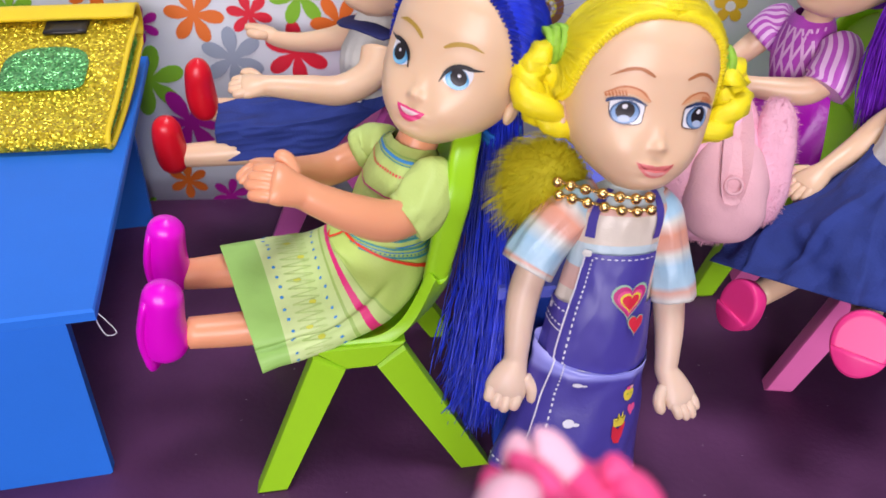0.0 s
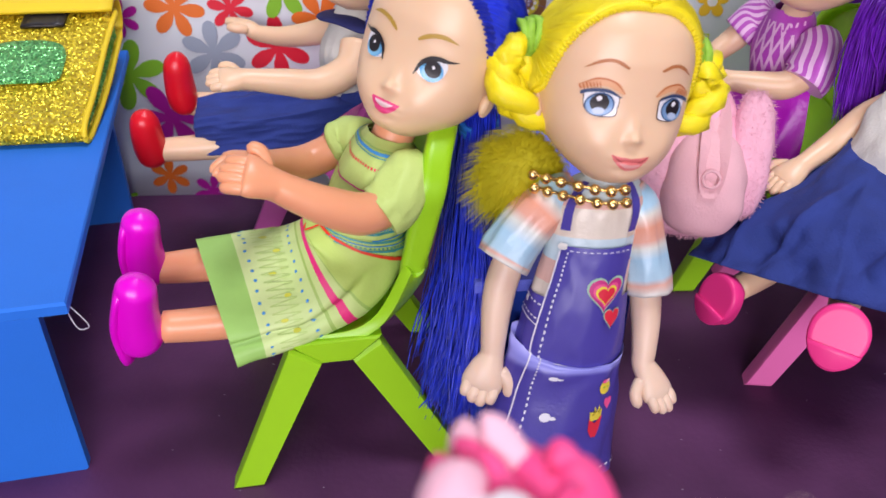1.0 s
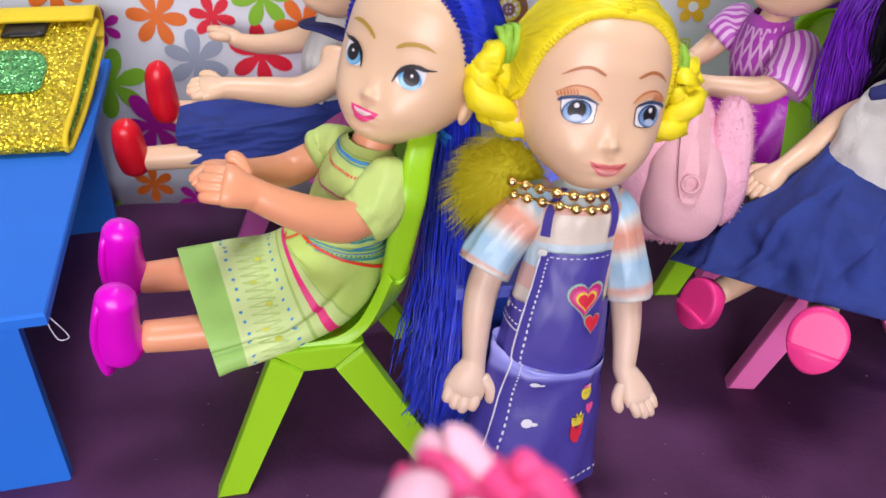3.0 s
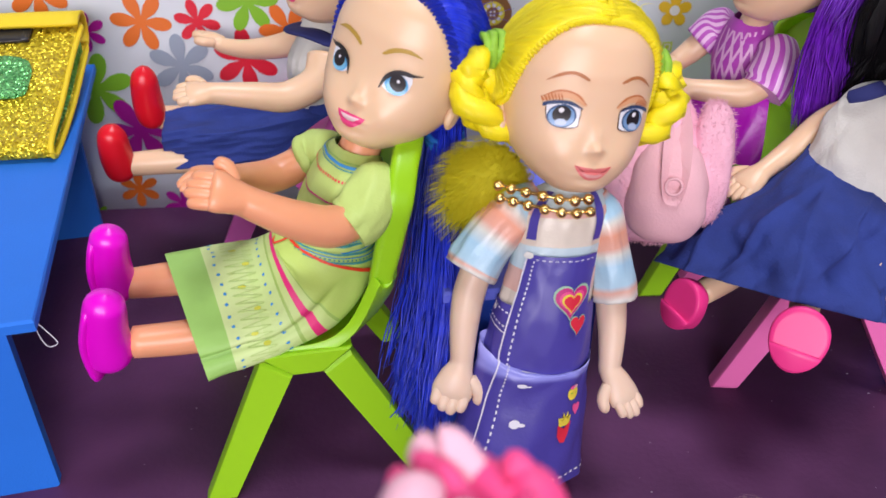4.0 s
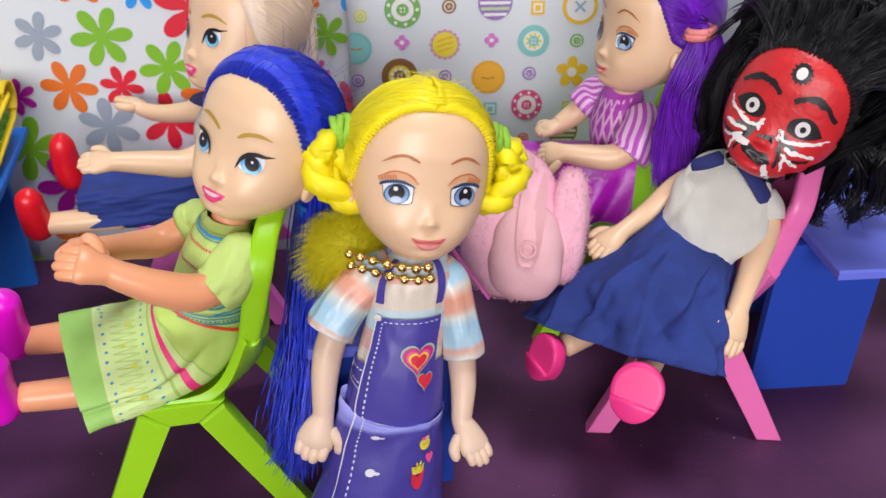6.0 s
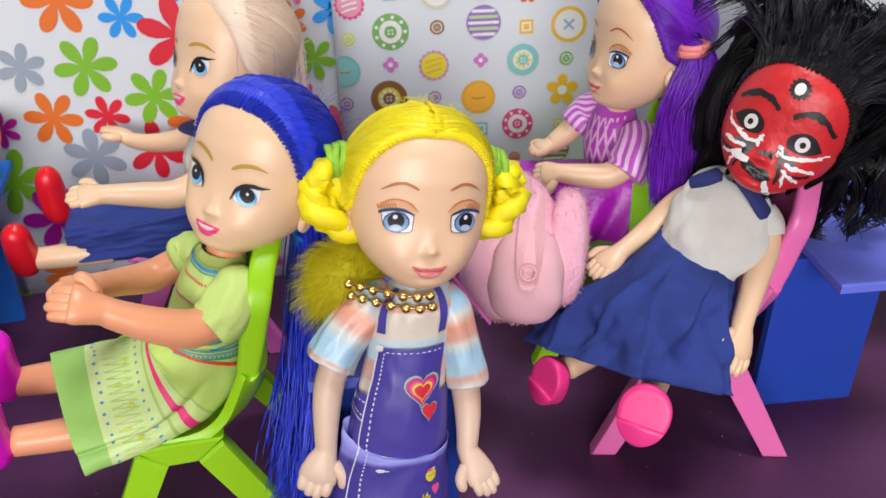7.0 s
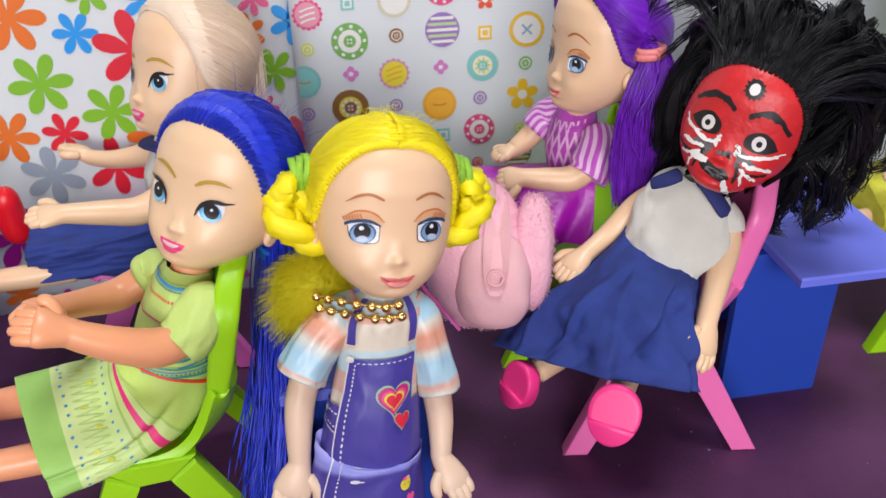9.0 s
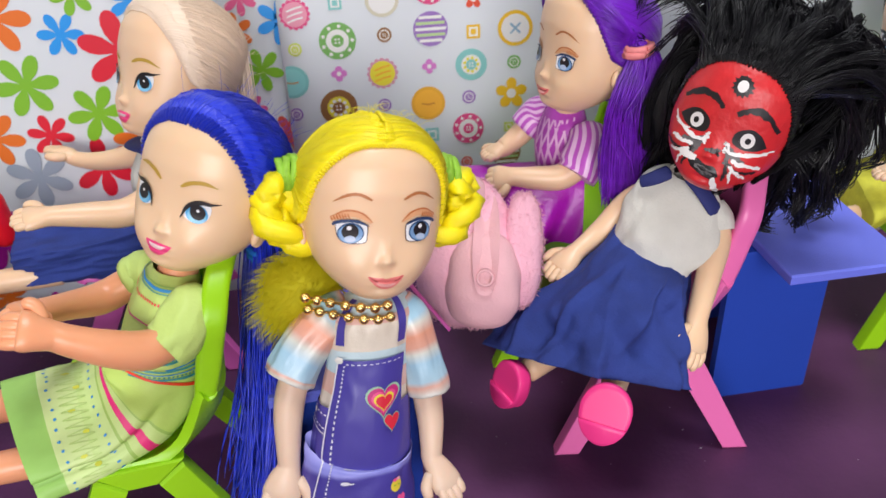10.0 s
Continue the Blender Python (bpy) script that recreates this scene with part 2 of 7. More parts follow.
BOW_PALE = matter("pale_pink_ribbon", (0.86, 0.48, 0.58), 0.6, 0.12, 60, 0.3, 700)
BOW_WHITE = matter("white_lace", (0.82, 0.74, 0.78), 0.7, 0.1, 60, 0.3, 700)
PEARL = matter("pearl", (0.85, 0.83, 0.80), 0.18, 0.03, 60, 0.0, 100, coat=0.4)
LINT = matter("dust", (0.32, 0.27, 0.33), 0.9, 0.2, 300, 0.0)
PURPLE_SATIN = matter("purple_satin", (0.40, 0.009, 0.43), 0.36, 0.3, 60, 0.4, 500)
PURPLE_STRIPE = banded("purple_striped_satin", [(i / 28.0, ((0.50, 0.09, 0.52) if i % 2 else (0.80, 0.52, 0.78))) for i in range(28)], 0.45, 0)
TIE_GREEN = matter("green_elastic", (0.28, 0.55, 0.04), 0.6, 0.3, 500, 0.5, 900)
TIE_BLUE = matter("blue_elastic", (0.02, 0.22, 0.75), 0.6, 0.3, 500, 0.5, 900)
TIE_CORAL = matter("coral_elastic", (0.82, 0.25, 0.25), 0.6, 0.2, 500, 0.4, 900)
WALL_PAINT = matter("grey_wall_paint", (0.38, 0.37, 0.36), 0.8, 0.04, 3, 0.2, 80)
PAPER = matter("white_glossy_paper", (0.67, 0.725, 0.755), 0.35, 0.05, 14, 0.15, 25)


def floor_matter():
    """Dark purple board with mottled sheen, dust and small scuffs."""
    m, t, p = shader("dark_purple_board")
    co = t.nodes.new("ShaderNodeTexCoord")
    big = node(t, "ShaderNodeTexNoise", Scale=14.0, Detail=5.0)
    t.links.new(co.outputs["Object"], big.inputs["Vector"])
    ramp = t.nodes.new("ShaderNodeValToRGB")
    ramp.color_ramp.elements[0].position, ramp.color_ramp.elements[0].color = 0.3, (0.046, 0.012, 0.046, 1)
    ramp.color_ramp.elements[1].position, ramp.color_ramp.elements[1].color = 0.75, (0.128, 0.040, 0.122, 1)
    t.links.new(big.outputs[0], ramp.inputs[0])
    dust = node(t, "ShaderNodeTexVoronoi", Scale=60.0)
    t.links.new(co.outputs["Object"], dust.inputs["Vector"])
    near = t.nodes.new("ShaderNodeMath")
    near.operation = "LESS_THAN"
    near.inputs[1].default_value = 0.022
    t.links.new(dust.outputs["Distance"], near.inputs[0])
    mix = t.nodes.new("ShaderNodeMix")
    mix.data_type = "RGBA"
    mix.inputs[7].default_value = (0.20, 0.13, 0.21, 1)
    t.links.new(near.outputs[0], mix.inputs[0])
    t.links.new(ramp.outputs[0], mix.inputs[6])
    t.links.new(mix.outputs[2], p.inputs["Base Color"])
    fine = node(t, "ShaderNodeTexNoise", Scale=500.0, Detail=3.0)
    t.links.new(co.outputs["Object"], fine.inputs["Vector"])
    b = node(t, "ShaderNodeBump", Strength=0.25, Distance=0.0005)
    t.links.new(fine.outputs[0], b.inputs["Height"])
    t.links.new(b.outputs[0], p.inputs["Normal"])
    p.inputs["Roughness"].default_value = 0.5
    p.inputs["Specular IOR Level"].default_value = 0.3
    return m


FLOOR = floor_matter()


# ---- building blocks ----
def spline(points):
    """A smooth curve through points of any size, for 0 to 1."""
    pts = [np.array(q, float) for q in points]
    n = len(pts) - 1

    def at(t):
        s = min(max(t, 0.0), 1.0) * n
        i = min(int(s), n - 1)
        f = s - i
        p1, p2 = pts[i], pts[i + 1]
        p0 = pts[i - 1] if i else 2 * p1 - p2
        p3 = pts[i + 2] if i + 2 <= n else 2 * p2 - p1
        return 0.5 * (2 * p1 + (p2 - p0) * f + (2 * p0 - 5 * p1 + 4 * p2 - p3) * f * f + (3 * p1 - p0 - 3 * p2 + p3) * f ** 3)
    return at


def unit(v):
    v = np.array(v, float)
    return v / max(1e-30, float(np.sqrt((v * v).sum())))


def cross(a, b):
    return np.array((a[1] * b[2] - a[2] * b[1], a[2] * b[0] - a[0] * b[2], a[0] * b[1] - a[1] * b[0]))


class Shape:
    """Collects surfaces of several materials into one mesh."""

    def __init__(self):
        self.v, self.f, self.m, self.uv, self.mats, self.flat = [], [], [], [], [], set()

    def slot(self, mat):
        if mat not in self.mats:
            self.mats.append(mat)
        return self.mats.index(mat)

    def sheet(self, S, nu, nv, mat, closed=True, cap=(False, False)):
        """The surface S(u, v), u round and v along."""
        base, k = len(self.v), self.slot(mat)
        cols = nu if closed else nu + 1
        for j in range(nv + 1):
            for i in range(cols):
                self.v.append(tuple(S(i / nu, j / nv)))
        for j in range(nv):
            for i in range(nu):
                a, b = base + j * cols + i, base + j * cols + (i + 1) % cols
                self.f.append((a, b, b + cols, a + cols))
                self.m.append(k)
                self.uv += [(i / nu, j / nv), ((i + 1) / nu, j / nv), ((i + 1) / nu, (j + 1) / nv), (i / nu, (j + 1) / nv)]
        for end, j in ((cap[0], 0), (cap[1], nv)):
            if end:
                ring = [base + j * cols + i for i in range(cols)]
                mid = np.mean([self.v[r] for r in ring], axis=0)
                self.v.append(tuple(mid))
                c = len(self.v) - 1
                for i in range(cols if closed else cols - 1):
                    a, b = ring[i], ring[(i + 1) % cols]
                    self.flat.add(len(self.f))
                    self.f.append((b, a, c) if j == 0 else (a, b, c))
                    self.m.append(k)
                    self.uv += [(0.5, j / nv)] * 3
        return S

    def tube(self, points, mat, nu=16, nv=24, side=(0, 0, 1), ends=(0.0, 0.0), ridge=0.0, ridges=0, wave=None):
        """A limb along points (x, y, z, r) or (x, y, z, r across, r along side). ends: the share of its length that rounds off."""
        path = spline([q if len(q) == 5 else (*q, q[3]) for q in points])
        side = np.array(side, float)

        def S(u, v):
            c = path(v)
            e = 0.004
            d = unit(path(min(1, v + e))[:3] - path(max(0, v - e))[:3])
            n1 = unit(side - d * float(side @ d))
            n2 = cross(d, n1)
            ra, rb = c[3], c[4]
            k = 1.0
            if ends[0] and v < ends[0]:
                k = math.sqrt(max(0.0, 1 - (1 - v / ends[0]) ** 2))
            if ends[1] and v > 1 - ends[1]:
                k = min(k, math.sqrt(max(0.0, 1 - (1 - (1 - v) / ends[1]) ** 2)))
            a = 2 * math.pi * u
            k *= 1 + ridge * math.sin(ridges * a)
            if wave:
                k *= 1 + wave(u, v)
            return c[:3] + (n1 * rb * math.cos(a) + n2 * ra * math.sin(a)) * k
        return self.sheet(S, nu, nv, mat, True, (not ends[0], not ends[1]))

    def patch(self, S, outline, mat, lift=0.0002, rings=3):
        """A print on the surface S: the flat outline, star-shaped round its middle, laid on the surface."""
        k = self.slot(mat)
        pts = [np.array(q, float) for q in outline]
        mid = sum(pts) / len(pts)
        base, n = len(self.v), len(pts)

        def on(q):
            e = 1e-3
            p = np.array(S(*q))
            nrm = cross(np.array(S(q[0] + e, q[1])) - p, np.array(S(q[0], q[1] + e)) - p)
            return p + unit(nrm) * lift
        self.v.append(tuple(on(mid)))
        for r in range(1, rings + 1):
            for q in pts:
                self.v.append(tuple(on(mid + (q - mid) * r / rings)))
        for i in range(n):
            j = (i + 1) % n
            self.f.append((base, base + 1 + i, base + 1 + j))
            self.m.append(k)
            self.uv += [(0.5, 0.5)] * 3
            for r in range(rings - 1):
                a, b = base + 1 + r * n + i, base + 1 + r * n + j
                self.f.append((a, a + n, b + n, b))
                self.m.append(k)
                self.uv += [(0.5, 0.5)] * 4

    def strip(self, S, line, width, mat, lift=0.0002):
        """A printed line of some width on the surface S."""
        pts = [np.array(q, float) for q in line]
        base, k = len(self.v), self.slot(mat)
        for i, q in enumerate(pts):
            d = unit(pts[min(i + 1, len(pts) - 1)] - pts[max(i - 1, 0)])
            w = width[i] if isinstance(width, (list, tuple)) else width
            for s in (1, -1):
                qq = q + np.array((-d[1], d[0])) * w * s * 0.5
                e = 1e-3
                p = np.array(S(*qq))
                nrm = unit(cross(np.array(S(qq[0] + e, qq[1])) - p, np.array(S(qq[0], qq[1] + e)) - p))
                self.v.append(tuple(p + nrm * lift))
        for i in range(len(pts) - 1):
            a = base + 2 * i
            self.f.append((a, a + 1, a + 3, a + 2))
            self.m.append(k)
            self.uv += [(0.5, 0.5)] * 4

    def strands(self, curves, radii, mat, n=10):
        """Many thin three-sided hairs at once: curves is hairs x points x 3."""
        curves, radii = np.array(curves, float), np.array(radii, float)
        count, knots = curves.shape[0], curves.shape[1]
        basis = spline(np.eye(knots))
        w = np.array([basis(j / n) for j in range(n + 1)])
        p = np.einsum("jk,nkd->njd", w, curves)
        d = np.gradient(p, axis=1)
        d /= np.maximum(np.linalg.norm(d, axis=2, keepdims=True), 1e-12)
        n1 = np.cross(d, np.array((0.3, 0.5, 0.81)))
        n1 /= np.maximum(np.linalg.norm(n1, axis=2, keepdims=True), 1e-12)
        n2 = np.cross(d, n1)
        taper = np.ones(n + 1)
        taper[-1] = 0.25
        rr = radii[:, None, None] * taper[None, :, None]
        rings = np.stack([p + (n1 * math.cos(a) + n2 * math.sin(a)) * rr for a in (0.0, 2.094, 4.189)], axis=2)
        base, k = len(self.v), self.slot(mat)
        self.v += [tuple(q) for q in rings.reshape(-1, 3).tolist()]
        j, i = np.meshgrid(np.arange(n), np.arange(3), indexing="ij")
        a, b = (3 * j + i).ravel(), (3 * j + (i + 1) % 3).ravel()
        quad = np.stack([a, b, b + 3, a + 3], axis=1)
        off = base + np.arange(count) * 3 * (n + 1)
        self.f += [tuple(q) for q in (quad[None] + off[:, None, None]).reshape(-1, 4).tolist()]
        self.m += [k] * (count * 3 * n)
        uv = np.stack([np.stack([i / 3, j / n], 2), np.stack([(i + 1) / 3, j / n], 2), np.stack([(i + 1) / 3, (j + 1) / n], 2), np.stack([i / 3, (j + 1) / n], 2)], axis=2).reshape(-1, 2).tolist()
        self.uv += [tuple(q) for q in uv] * count

    def strand(self, points, r, mat, n=10):
        self.strands([points], [r], mat, n)

    def ball(self, c, r, mat, nu=12, nv=8, axes=None):
        c = np.array(c, float)
        r = np.array(r if isinstance(r, (tuple, list)) else (r, r, r), float)
        ax = np.array(axes if axes is not None else np.eye(3))

        def S(u, v):
            a, b = 2 * math.pi * u, math.pi * (v - 0.5)
            q = np.array((math.cos(b) * math.cos(a), math.cos(b) * math.sin(a), math.sin(b))) * r
            return c + q @ ax
        return self.sheet(S, nu, nv, mat)

    def slab(self, corners, thick, mat, bevel=0.0006):
        """A flat slab: the corners of its upper face, counter-clockwise from above its normal, and its thickness, with softened edges."""
        P = [np.array(c, float) for c in corners]
        nrm = unit(cross(P[1] - P[0], P[2] - P[0]))
        mid = sum(P) / len(P)
        k, n, base = self.slot(mat), len(P), len(self.v)
        rows = ((0.0, 1), (bevel, 0), (thick - bevel, 0), (thick, 1))
        for depth, inset in rows:
            for q in P:
                self.v.append(tuple(q - nrm * depth + unit(mid - q) * bevel * 1.4 * inset))
        for r in range(3):
            for i in range(n):
                a, b = base + r * n + i, base + r * n + (i + 1) % n
                self.f.append((a + n, b + n, b, a))
                self.m.append(k)
                self.uv += [(0, 0)] * 4
        self.f += [tuple(base + i for i in range(n)), tuple(base + 3 * n + n - 1 - i for i in range(n))]
        self.m += [k, k]
        self.uv += [(0, 0)] * (2 * n)

    def finish(self, name, parent=None, label="", smooth=True):
        mesh = bpy.data.meshes.new(name)
        mesh.from_pydata(self.v, [], self.f)
        for mat in self.mats:
            mesh.materials.append(mat)
        mesh.polygons.foreach_set("material_index", self.m)
        if smooth:
            mesh.polygons.foreach_set("use_smooth", [i not in self.flat for i in range(len(self.f))])
        layer = mesh.uv_layers.new(name="cloth")
        layer.data.foreach_set("uv", np.array(self.uv, np.float32).ravel())
        mesh.validate()
        mesh.update()
        ob = new(name, mesh)
        if parent:
            ob.parent = parent
        if label:
            ob["label"] = label
        return ob


def empty(name, place=(0, 0, 0)):
    ob = new(name)
    ob.location = place
    return ob


# ---- the set: board, walls, paper ----
def box_structure(name, lo, hi, mat, label, category):
    s = Shape()
    (x0, y0, z0), (x1, y1, z1) = lo, hi
    s.slab([(x0, y0, z1), (x1, y0, z1), (x1, y1, z1), (x0, y1, z1)], z1 - z0, mat, 0.001)
    return tagged(s.finish(name, smooth=False), label, category, "", "structure")


box_structure("floor", (-1.5, -1.5, -0.03), (1.5, 1.5, 0.0), FLOOR, "dark purple board with dust and soft sheen", "floor")
box_structure("wall_north", (-1.6, 1.5, -0.03), (1.6, 1.6, 2.2), WALL_PAINT, "plain grey painted wall behind the paper", "wall")
box_structure("wall_south", (-1.6, -1.6, -0.03), (1.6, -1.5, 2.2), WALL_PAINT, "plain grey painted wall", "wall")
box_structure("wall_east", (1.5, -1.5, -0.03), (1.6, 1.5, 2.2), WALL_PAINT, "plain grey painted wall", "wall")
box_structure("wall_west", (-1.6, -1.5, -0.03), (-1.5, 1.5, 2.2), WALL_PAINT, "plain grey painted wall", "wall")
box_structure("ceiling", (-1.6, -1.6, 2.2), (1.6, 1.6, 2.3), WALL_PAINT, "plain grey ceiling", "ceiling")

LEAN_BACK = 0.07


def paper_left(x, z):
    return np.array((x, 0.3805 + 0.05 * (x + 0.06) + LEAN_BACK * z + 0.0012 * math.sin(9 + 40 * x) * math.sin(30 * z), z))


def paper_right(x, z):
    return np.array((x, 0.3845 + LEAN_BACK * z + 0.0010 * math.sin(38 * x) * math.sin(28 * z + 1), z))


def paper(name, S, x0, x1, label):
    s = Shape()
    s.sheet(lambda u, v: S(x0 + u * (x1 - x0), v * 0.42), 60, 30, PAPER, False)
    ob = s.finish(name)
    solid = ob.modifiers.new("thickness", "SOLIDIFY")
    solid.thickness, solid.offset = 0.0006, -1
    return tagged(ob, label, "backdrop", "", "structure")


SHEET_LEFT = paper("backdrop_1", paper_left, -0.45, 0.0406, "white glossy paper printed with bright flowers, leaning behind the desks")
SHEET_RIGHT = paper("backdrop_2", paper_right, 0.0400, 0.50, "white glossy paper printed with small buttons, leaning behind the desks")

INK = {}


def ink(rgb):
    if rgb not in INK:
        INK[rgb] = matter("printed_ink", rgb, 0.38, 0.07, 30, 0.1, 40)
    return INK[rgb]


ORANGE, RED, GREEN, BLUE, MAUVE, GREY = (0.75, 0.16, 0.01), (0.68, 0.01, 0.03), (0.20, 0.48, 0.015), (0.01, 0.30, 0.80), (0.42, 0.005, 0.30), (0.30, 0.36, 0.44)


def petal_outline(cx, cz, r, turn, petals=6, notch=0.20):
    out = []
    for i in range(petals * 10):
        a = 2 * math.pi * i / (petals * 10)
        w = abs(math.cos(petals * a / 2))
        k = notch + (1 - notch) * w ** 0.75
        out.append((cx + r * k * math.cos(a + turn), cz + r * k * math.sin(a + turn)))
    return out


def circle(cx, cz, r, n=28, squash=1.0):
    return [(cx + r * math.cos(2 * math.pi * i / n), cz + squash * r * math.sin(2 * math.pi * i / n)) for i in range(n)]


def flower(cx, cz, r, rgb, turn):
    s = Shape()
    s.patch(paper_left, [(min(x, 0.0404), z) for x, z in petal_outline(cx, cz, r, turn)], ink(rgb), 0.0003 + 0.00003 * (len(SHEET_LEFT.children) % 9), 4)
    s.finish("flower", SHEET_LEFT)


for cx, cz, r, rgb, turn in (
    (-0.0796, 0.1449, 0.0158, ORANGE, 1.0),
    (-0.0535, 0.1364, 0.0100, BLUE, 1.0),
    (-0.0733, 0.1151, 0.0145, GREEN, 0.1),
    (-0.0454, 0.0996, 0.0138, GREEN, 0.1),
    (-0.0925, 0.0920, 0.0133, ORANGE, 0.9),
    (-0.0682, 0.0915, 0.0102, RED, 0.8),
    (-0.0296, 0.1272, 0.0187, RED, 0.7),
    (-0.1018, 0.1161, 0.0114, GREY, 0.3),
    (-0.0777, 0.0718, 0.0147, GREY, 0.6),
    (-0.0488, 0.0734, 0.0150, RED, 0.6),
    (-0.0220, 0.1489, 0.0101, BLUE, 0.6),
    (-0.0450, 0.1535, 0.0099, GREEN, 0.2),
    (0.0197, 0.1312, 0.0090, ORANGE, 0.5),
    (0.0409, 0.1348, 0.0111, BLUE, 0.4),
    (0.0298, 0.1131, 0.0103, GREEN, 0.8),
    (0.0235, 0.0952, 0.0071, (0.72, 0.10, 0.26), 1.0),
    (0.0397, 0.0820, 0.0097, (0.72, 0.10, 0.06), 1.0),
    (0.0241, 0.1459, 0.0079, (0.72, 0.10, 0.26), 0.6),
    (-0.1169, 0.0881, 0.0089, MAUVE, 0.5),
    (-0.1172, 0.0620, 0.0170, GREEN, 0.3),
    (-0.1009, 0.0414, 0.0175, MAUVE, 0.0),
    (-0.0286, 0.0866, 0.0132, ORANGE, 0.0),
    (-0.1068, 0.0110, 0.0099, ORANGE, 0.5),
    (-0.0872, 0.0021, 0.0095, MAUVE, 0.3),
    (-0.1722, 0.0950, 0.0110, GREEN, 0.4),
    (-0.1803, 0.0756, 0.0095, MAUVE, 0.9),
    (-0.1344, 0.1058, 0.0135, ORANGE, 0.6),
    (-0.1290, -0.0015, 0.0055, GREEN, 0.6),
):
    flower(cx, cz, r, rgb, turn)



BUTTON_INK = {"green": (0.17, 0.42, 0.10), "brown": (0.26, 0.12, 0.03), "purple": (0.30, 0.17, 0.48), "yellow": (0.80, 0.50, 0.02), "teal": (0.22, 0.55, 0.52), "pink": (0.70, 0.06, 0.22), "orange": (0.82, 0.42, 0.03), "lime": (0.60, 0.70, 0.08), "red": (0.72, 0.08, 0.03), "cream": (0.62, 0.60, 0.45)}
PALE = (0.78, 0.79, 0.76)
YOLK = (0.76, 0.68, 0.04)


def button(cx, cz, r, style):
    """A printed button: a round with rim, dots, stripes or holes."""
    s = Shape()
    kind, _, tone = style.partition("_")
    rgb = BUTTON_INK.get(tone, (0.55, 0.16, 0.50))

    def disc(x, z, rad, colour, lift, n=28):
        s.patch(paper_right, [(max(x0, 0.0408), z0) for x0, z0 in circle(x, z, rad, n)], ink(colour), lift, 2)
    if kind == "dots":
        disc(cx, cz, r, rgb, 0.0003)
        inner = YOLK if tone == "brown" else PALE
        disc(cx, cz, r * 0.62, inner, 0.0004)
        for i in range(9):
            a = 2 * math.pi * i / 9
            k = 0.80 if tone in ("green", "pink") else 0.42
            disc(cx + r * k * math.cos(a), cz + r * k * math.sin(a), r * 0.10, YOLK if tone == "teal" else PALE, 0.0005, 10)
        disc(cx, cz, r * 0.34, rgb, 0.0005, 18)
        for a in (0.8, 2.4, 3.9, 5.5):
            disc(cx + r * 0.13 * math.cos(a), cz + r * 0.13 * math.sin(a), r * 0.06, PALE, 0.0006, 8)
    elif kind == "small":
        disc(cx, cz, r, rgb, 0.0003, 18)
        disc(cx, cz, r * 0.72, PALE, 0.0004, 18)
        disc(cx, cz, r * 0.55, rgb, 0.0005, 18)
        for a in (0.8, 2.4, 3.9, 5.5):
            disc(cx + r * 0.2 * math.cos(a), cz + r * 0.2 * math.sin(a), r * 0.10, PALE, 0.0006, 8)
    elif kind == "stripe":
        disc(cx, cz, r, rgb, 0.0003)
        for i, k in enumerate((-0.66, -0.33, 0.0, 0.33, 0.66)):
            w = math.sqrt(1 - k * k) * r * 0.88
            s.strip(paper_right, [(cx - w, cz + k * r), (cx, cz + k * r), (cx + w, cz + k * r)], r * 0.17, ink(PALE if i % 2 == 0 else (0.45, 0.62, 0.30)), 0.0004)
    elif kind == "frame":
        for k, colour, lift in ((1.0, rgb, 0.0003), (0.66, PALE, 0.0004), (0.4, rgb, 0.0005)):
            s.patch(paper_right, [(cx + a * r * k, cz + b * r * k) for a, b in ((-1, -1), (1, -1), (1, 1), (-1, 1))], ink(colour), lift, 2)
    elif kind == "ring":
        disc(cx, cz, r, rgb, 0.0003)
        disc(cx, cz, r * 0.80, PALE, 0.0004)
        if tone == "yellow":
            for d in (1, -1):
                s.strip(paper_right, [(cx - 0.28 * r, cz - 0.28 * r * d), (cx, cz), (cx + 0.28 * r, cz + 0.28 * r * d)], r * 0.12, ink((0.25, 0.42, 0.55)), 0.0005)
    elif kind == "scallop":
        s.patch(paper_right, [(max(x0, 0.0408), z0) for x0, z0 in petal_outline(cx, cz, r, 0, 16, 0.86)], ink((0.62, 0.30, 0.40) if tone == "yellow" else rgb), 0.0003, 2)
        disc(cx, cz, r * 0.80, YOLK if tone == "yellow" else (0.75, 0.30, 0.40), 0.0004)
        for k in (-0.35, 0.0, 0.35):
            s.strip(paper_right, [(cx - 0.5 * r, cz + k * r - 0.14 * r), (cx, cz + k * r + 0.04 * r), (cx + 0.5 * r, cz + k * r + 0.14 * r)], r * 0.11, ink(BUTTON_INK["orange"] if tone == "yellow" else PALE), 0.0005)
    elif kind == "flower":
        s.patch(paper_right, petal_outline(cx, cz, r, 0.3, 5, 0.45), ink(rgb), 0.0003, 3)
        disc(cx, cz, r * 0.30, PALE, 0.0004, 16)
    elif kind == "diamond":
        s.patch(paper_right, petal_outline(cx, cz, r, 0, 4, 0.62), ink((0.62, 0.20, 0.55)), 0.0003, 2)
        disc(cx, cz, r * 0.3, PALE, 0.0004, 12)
    else:
        disc(cx, cz, r, rgb, 0.0003)
        disc(cx, cz, r * 0.82, tuple(min(1.0, c * 1.12) for c in rgb), 0.0004)
        s.strip(paper_right, [(max(0.0408, cx - 0.4 * r), cz), (cx, cz - 0.08 * r), (cx + 0.4 * r, cz)], r * 0.08, ink((0.60, 0.22, 0.02)), 0.0005)
    s.finish("printed_button", SHEET_RIGHT)


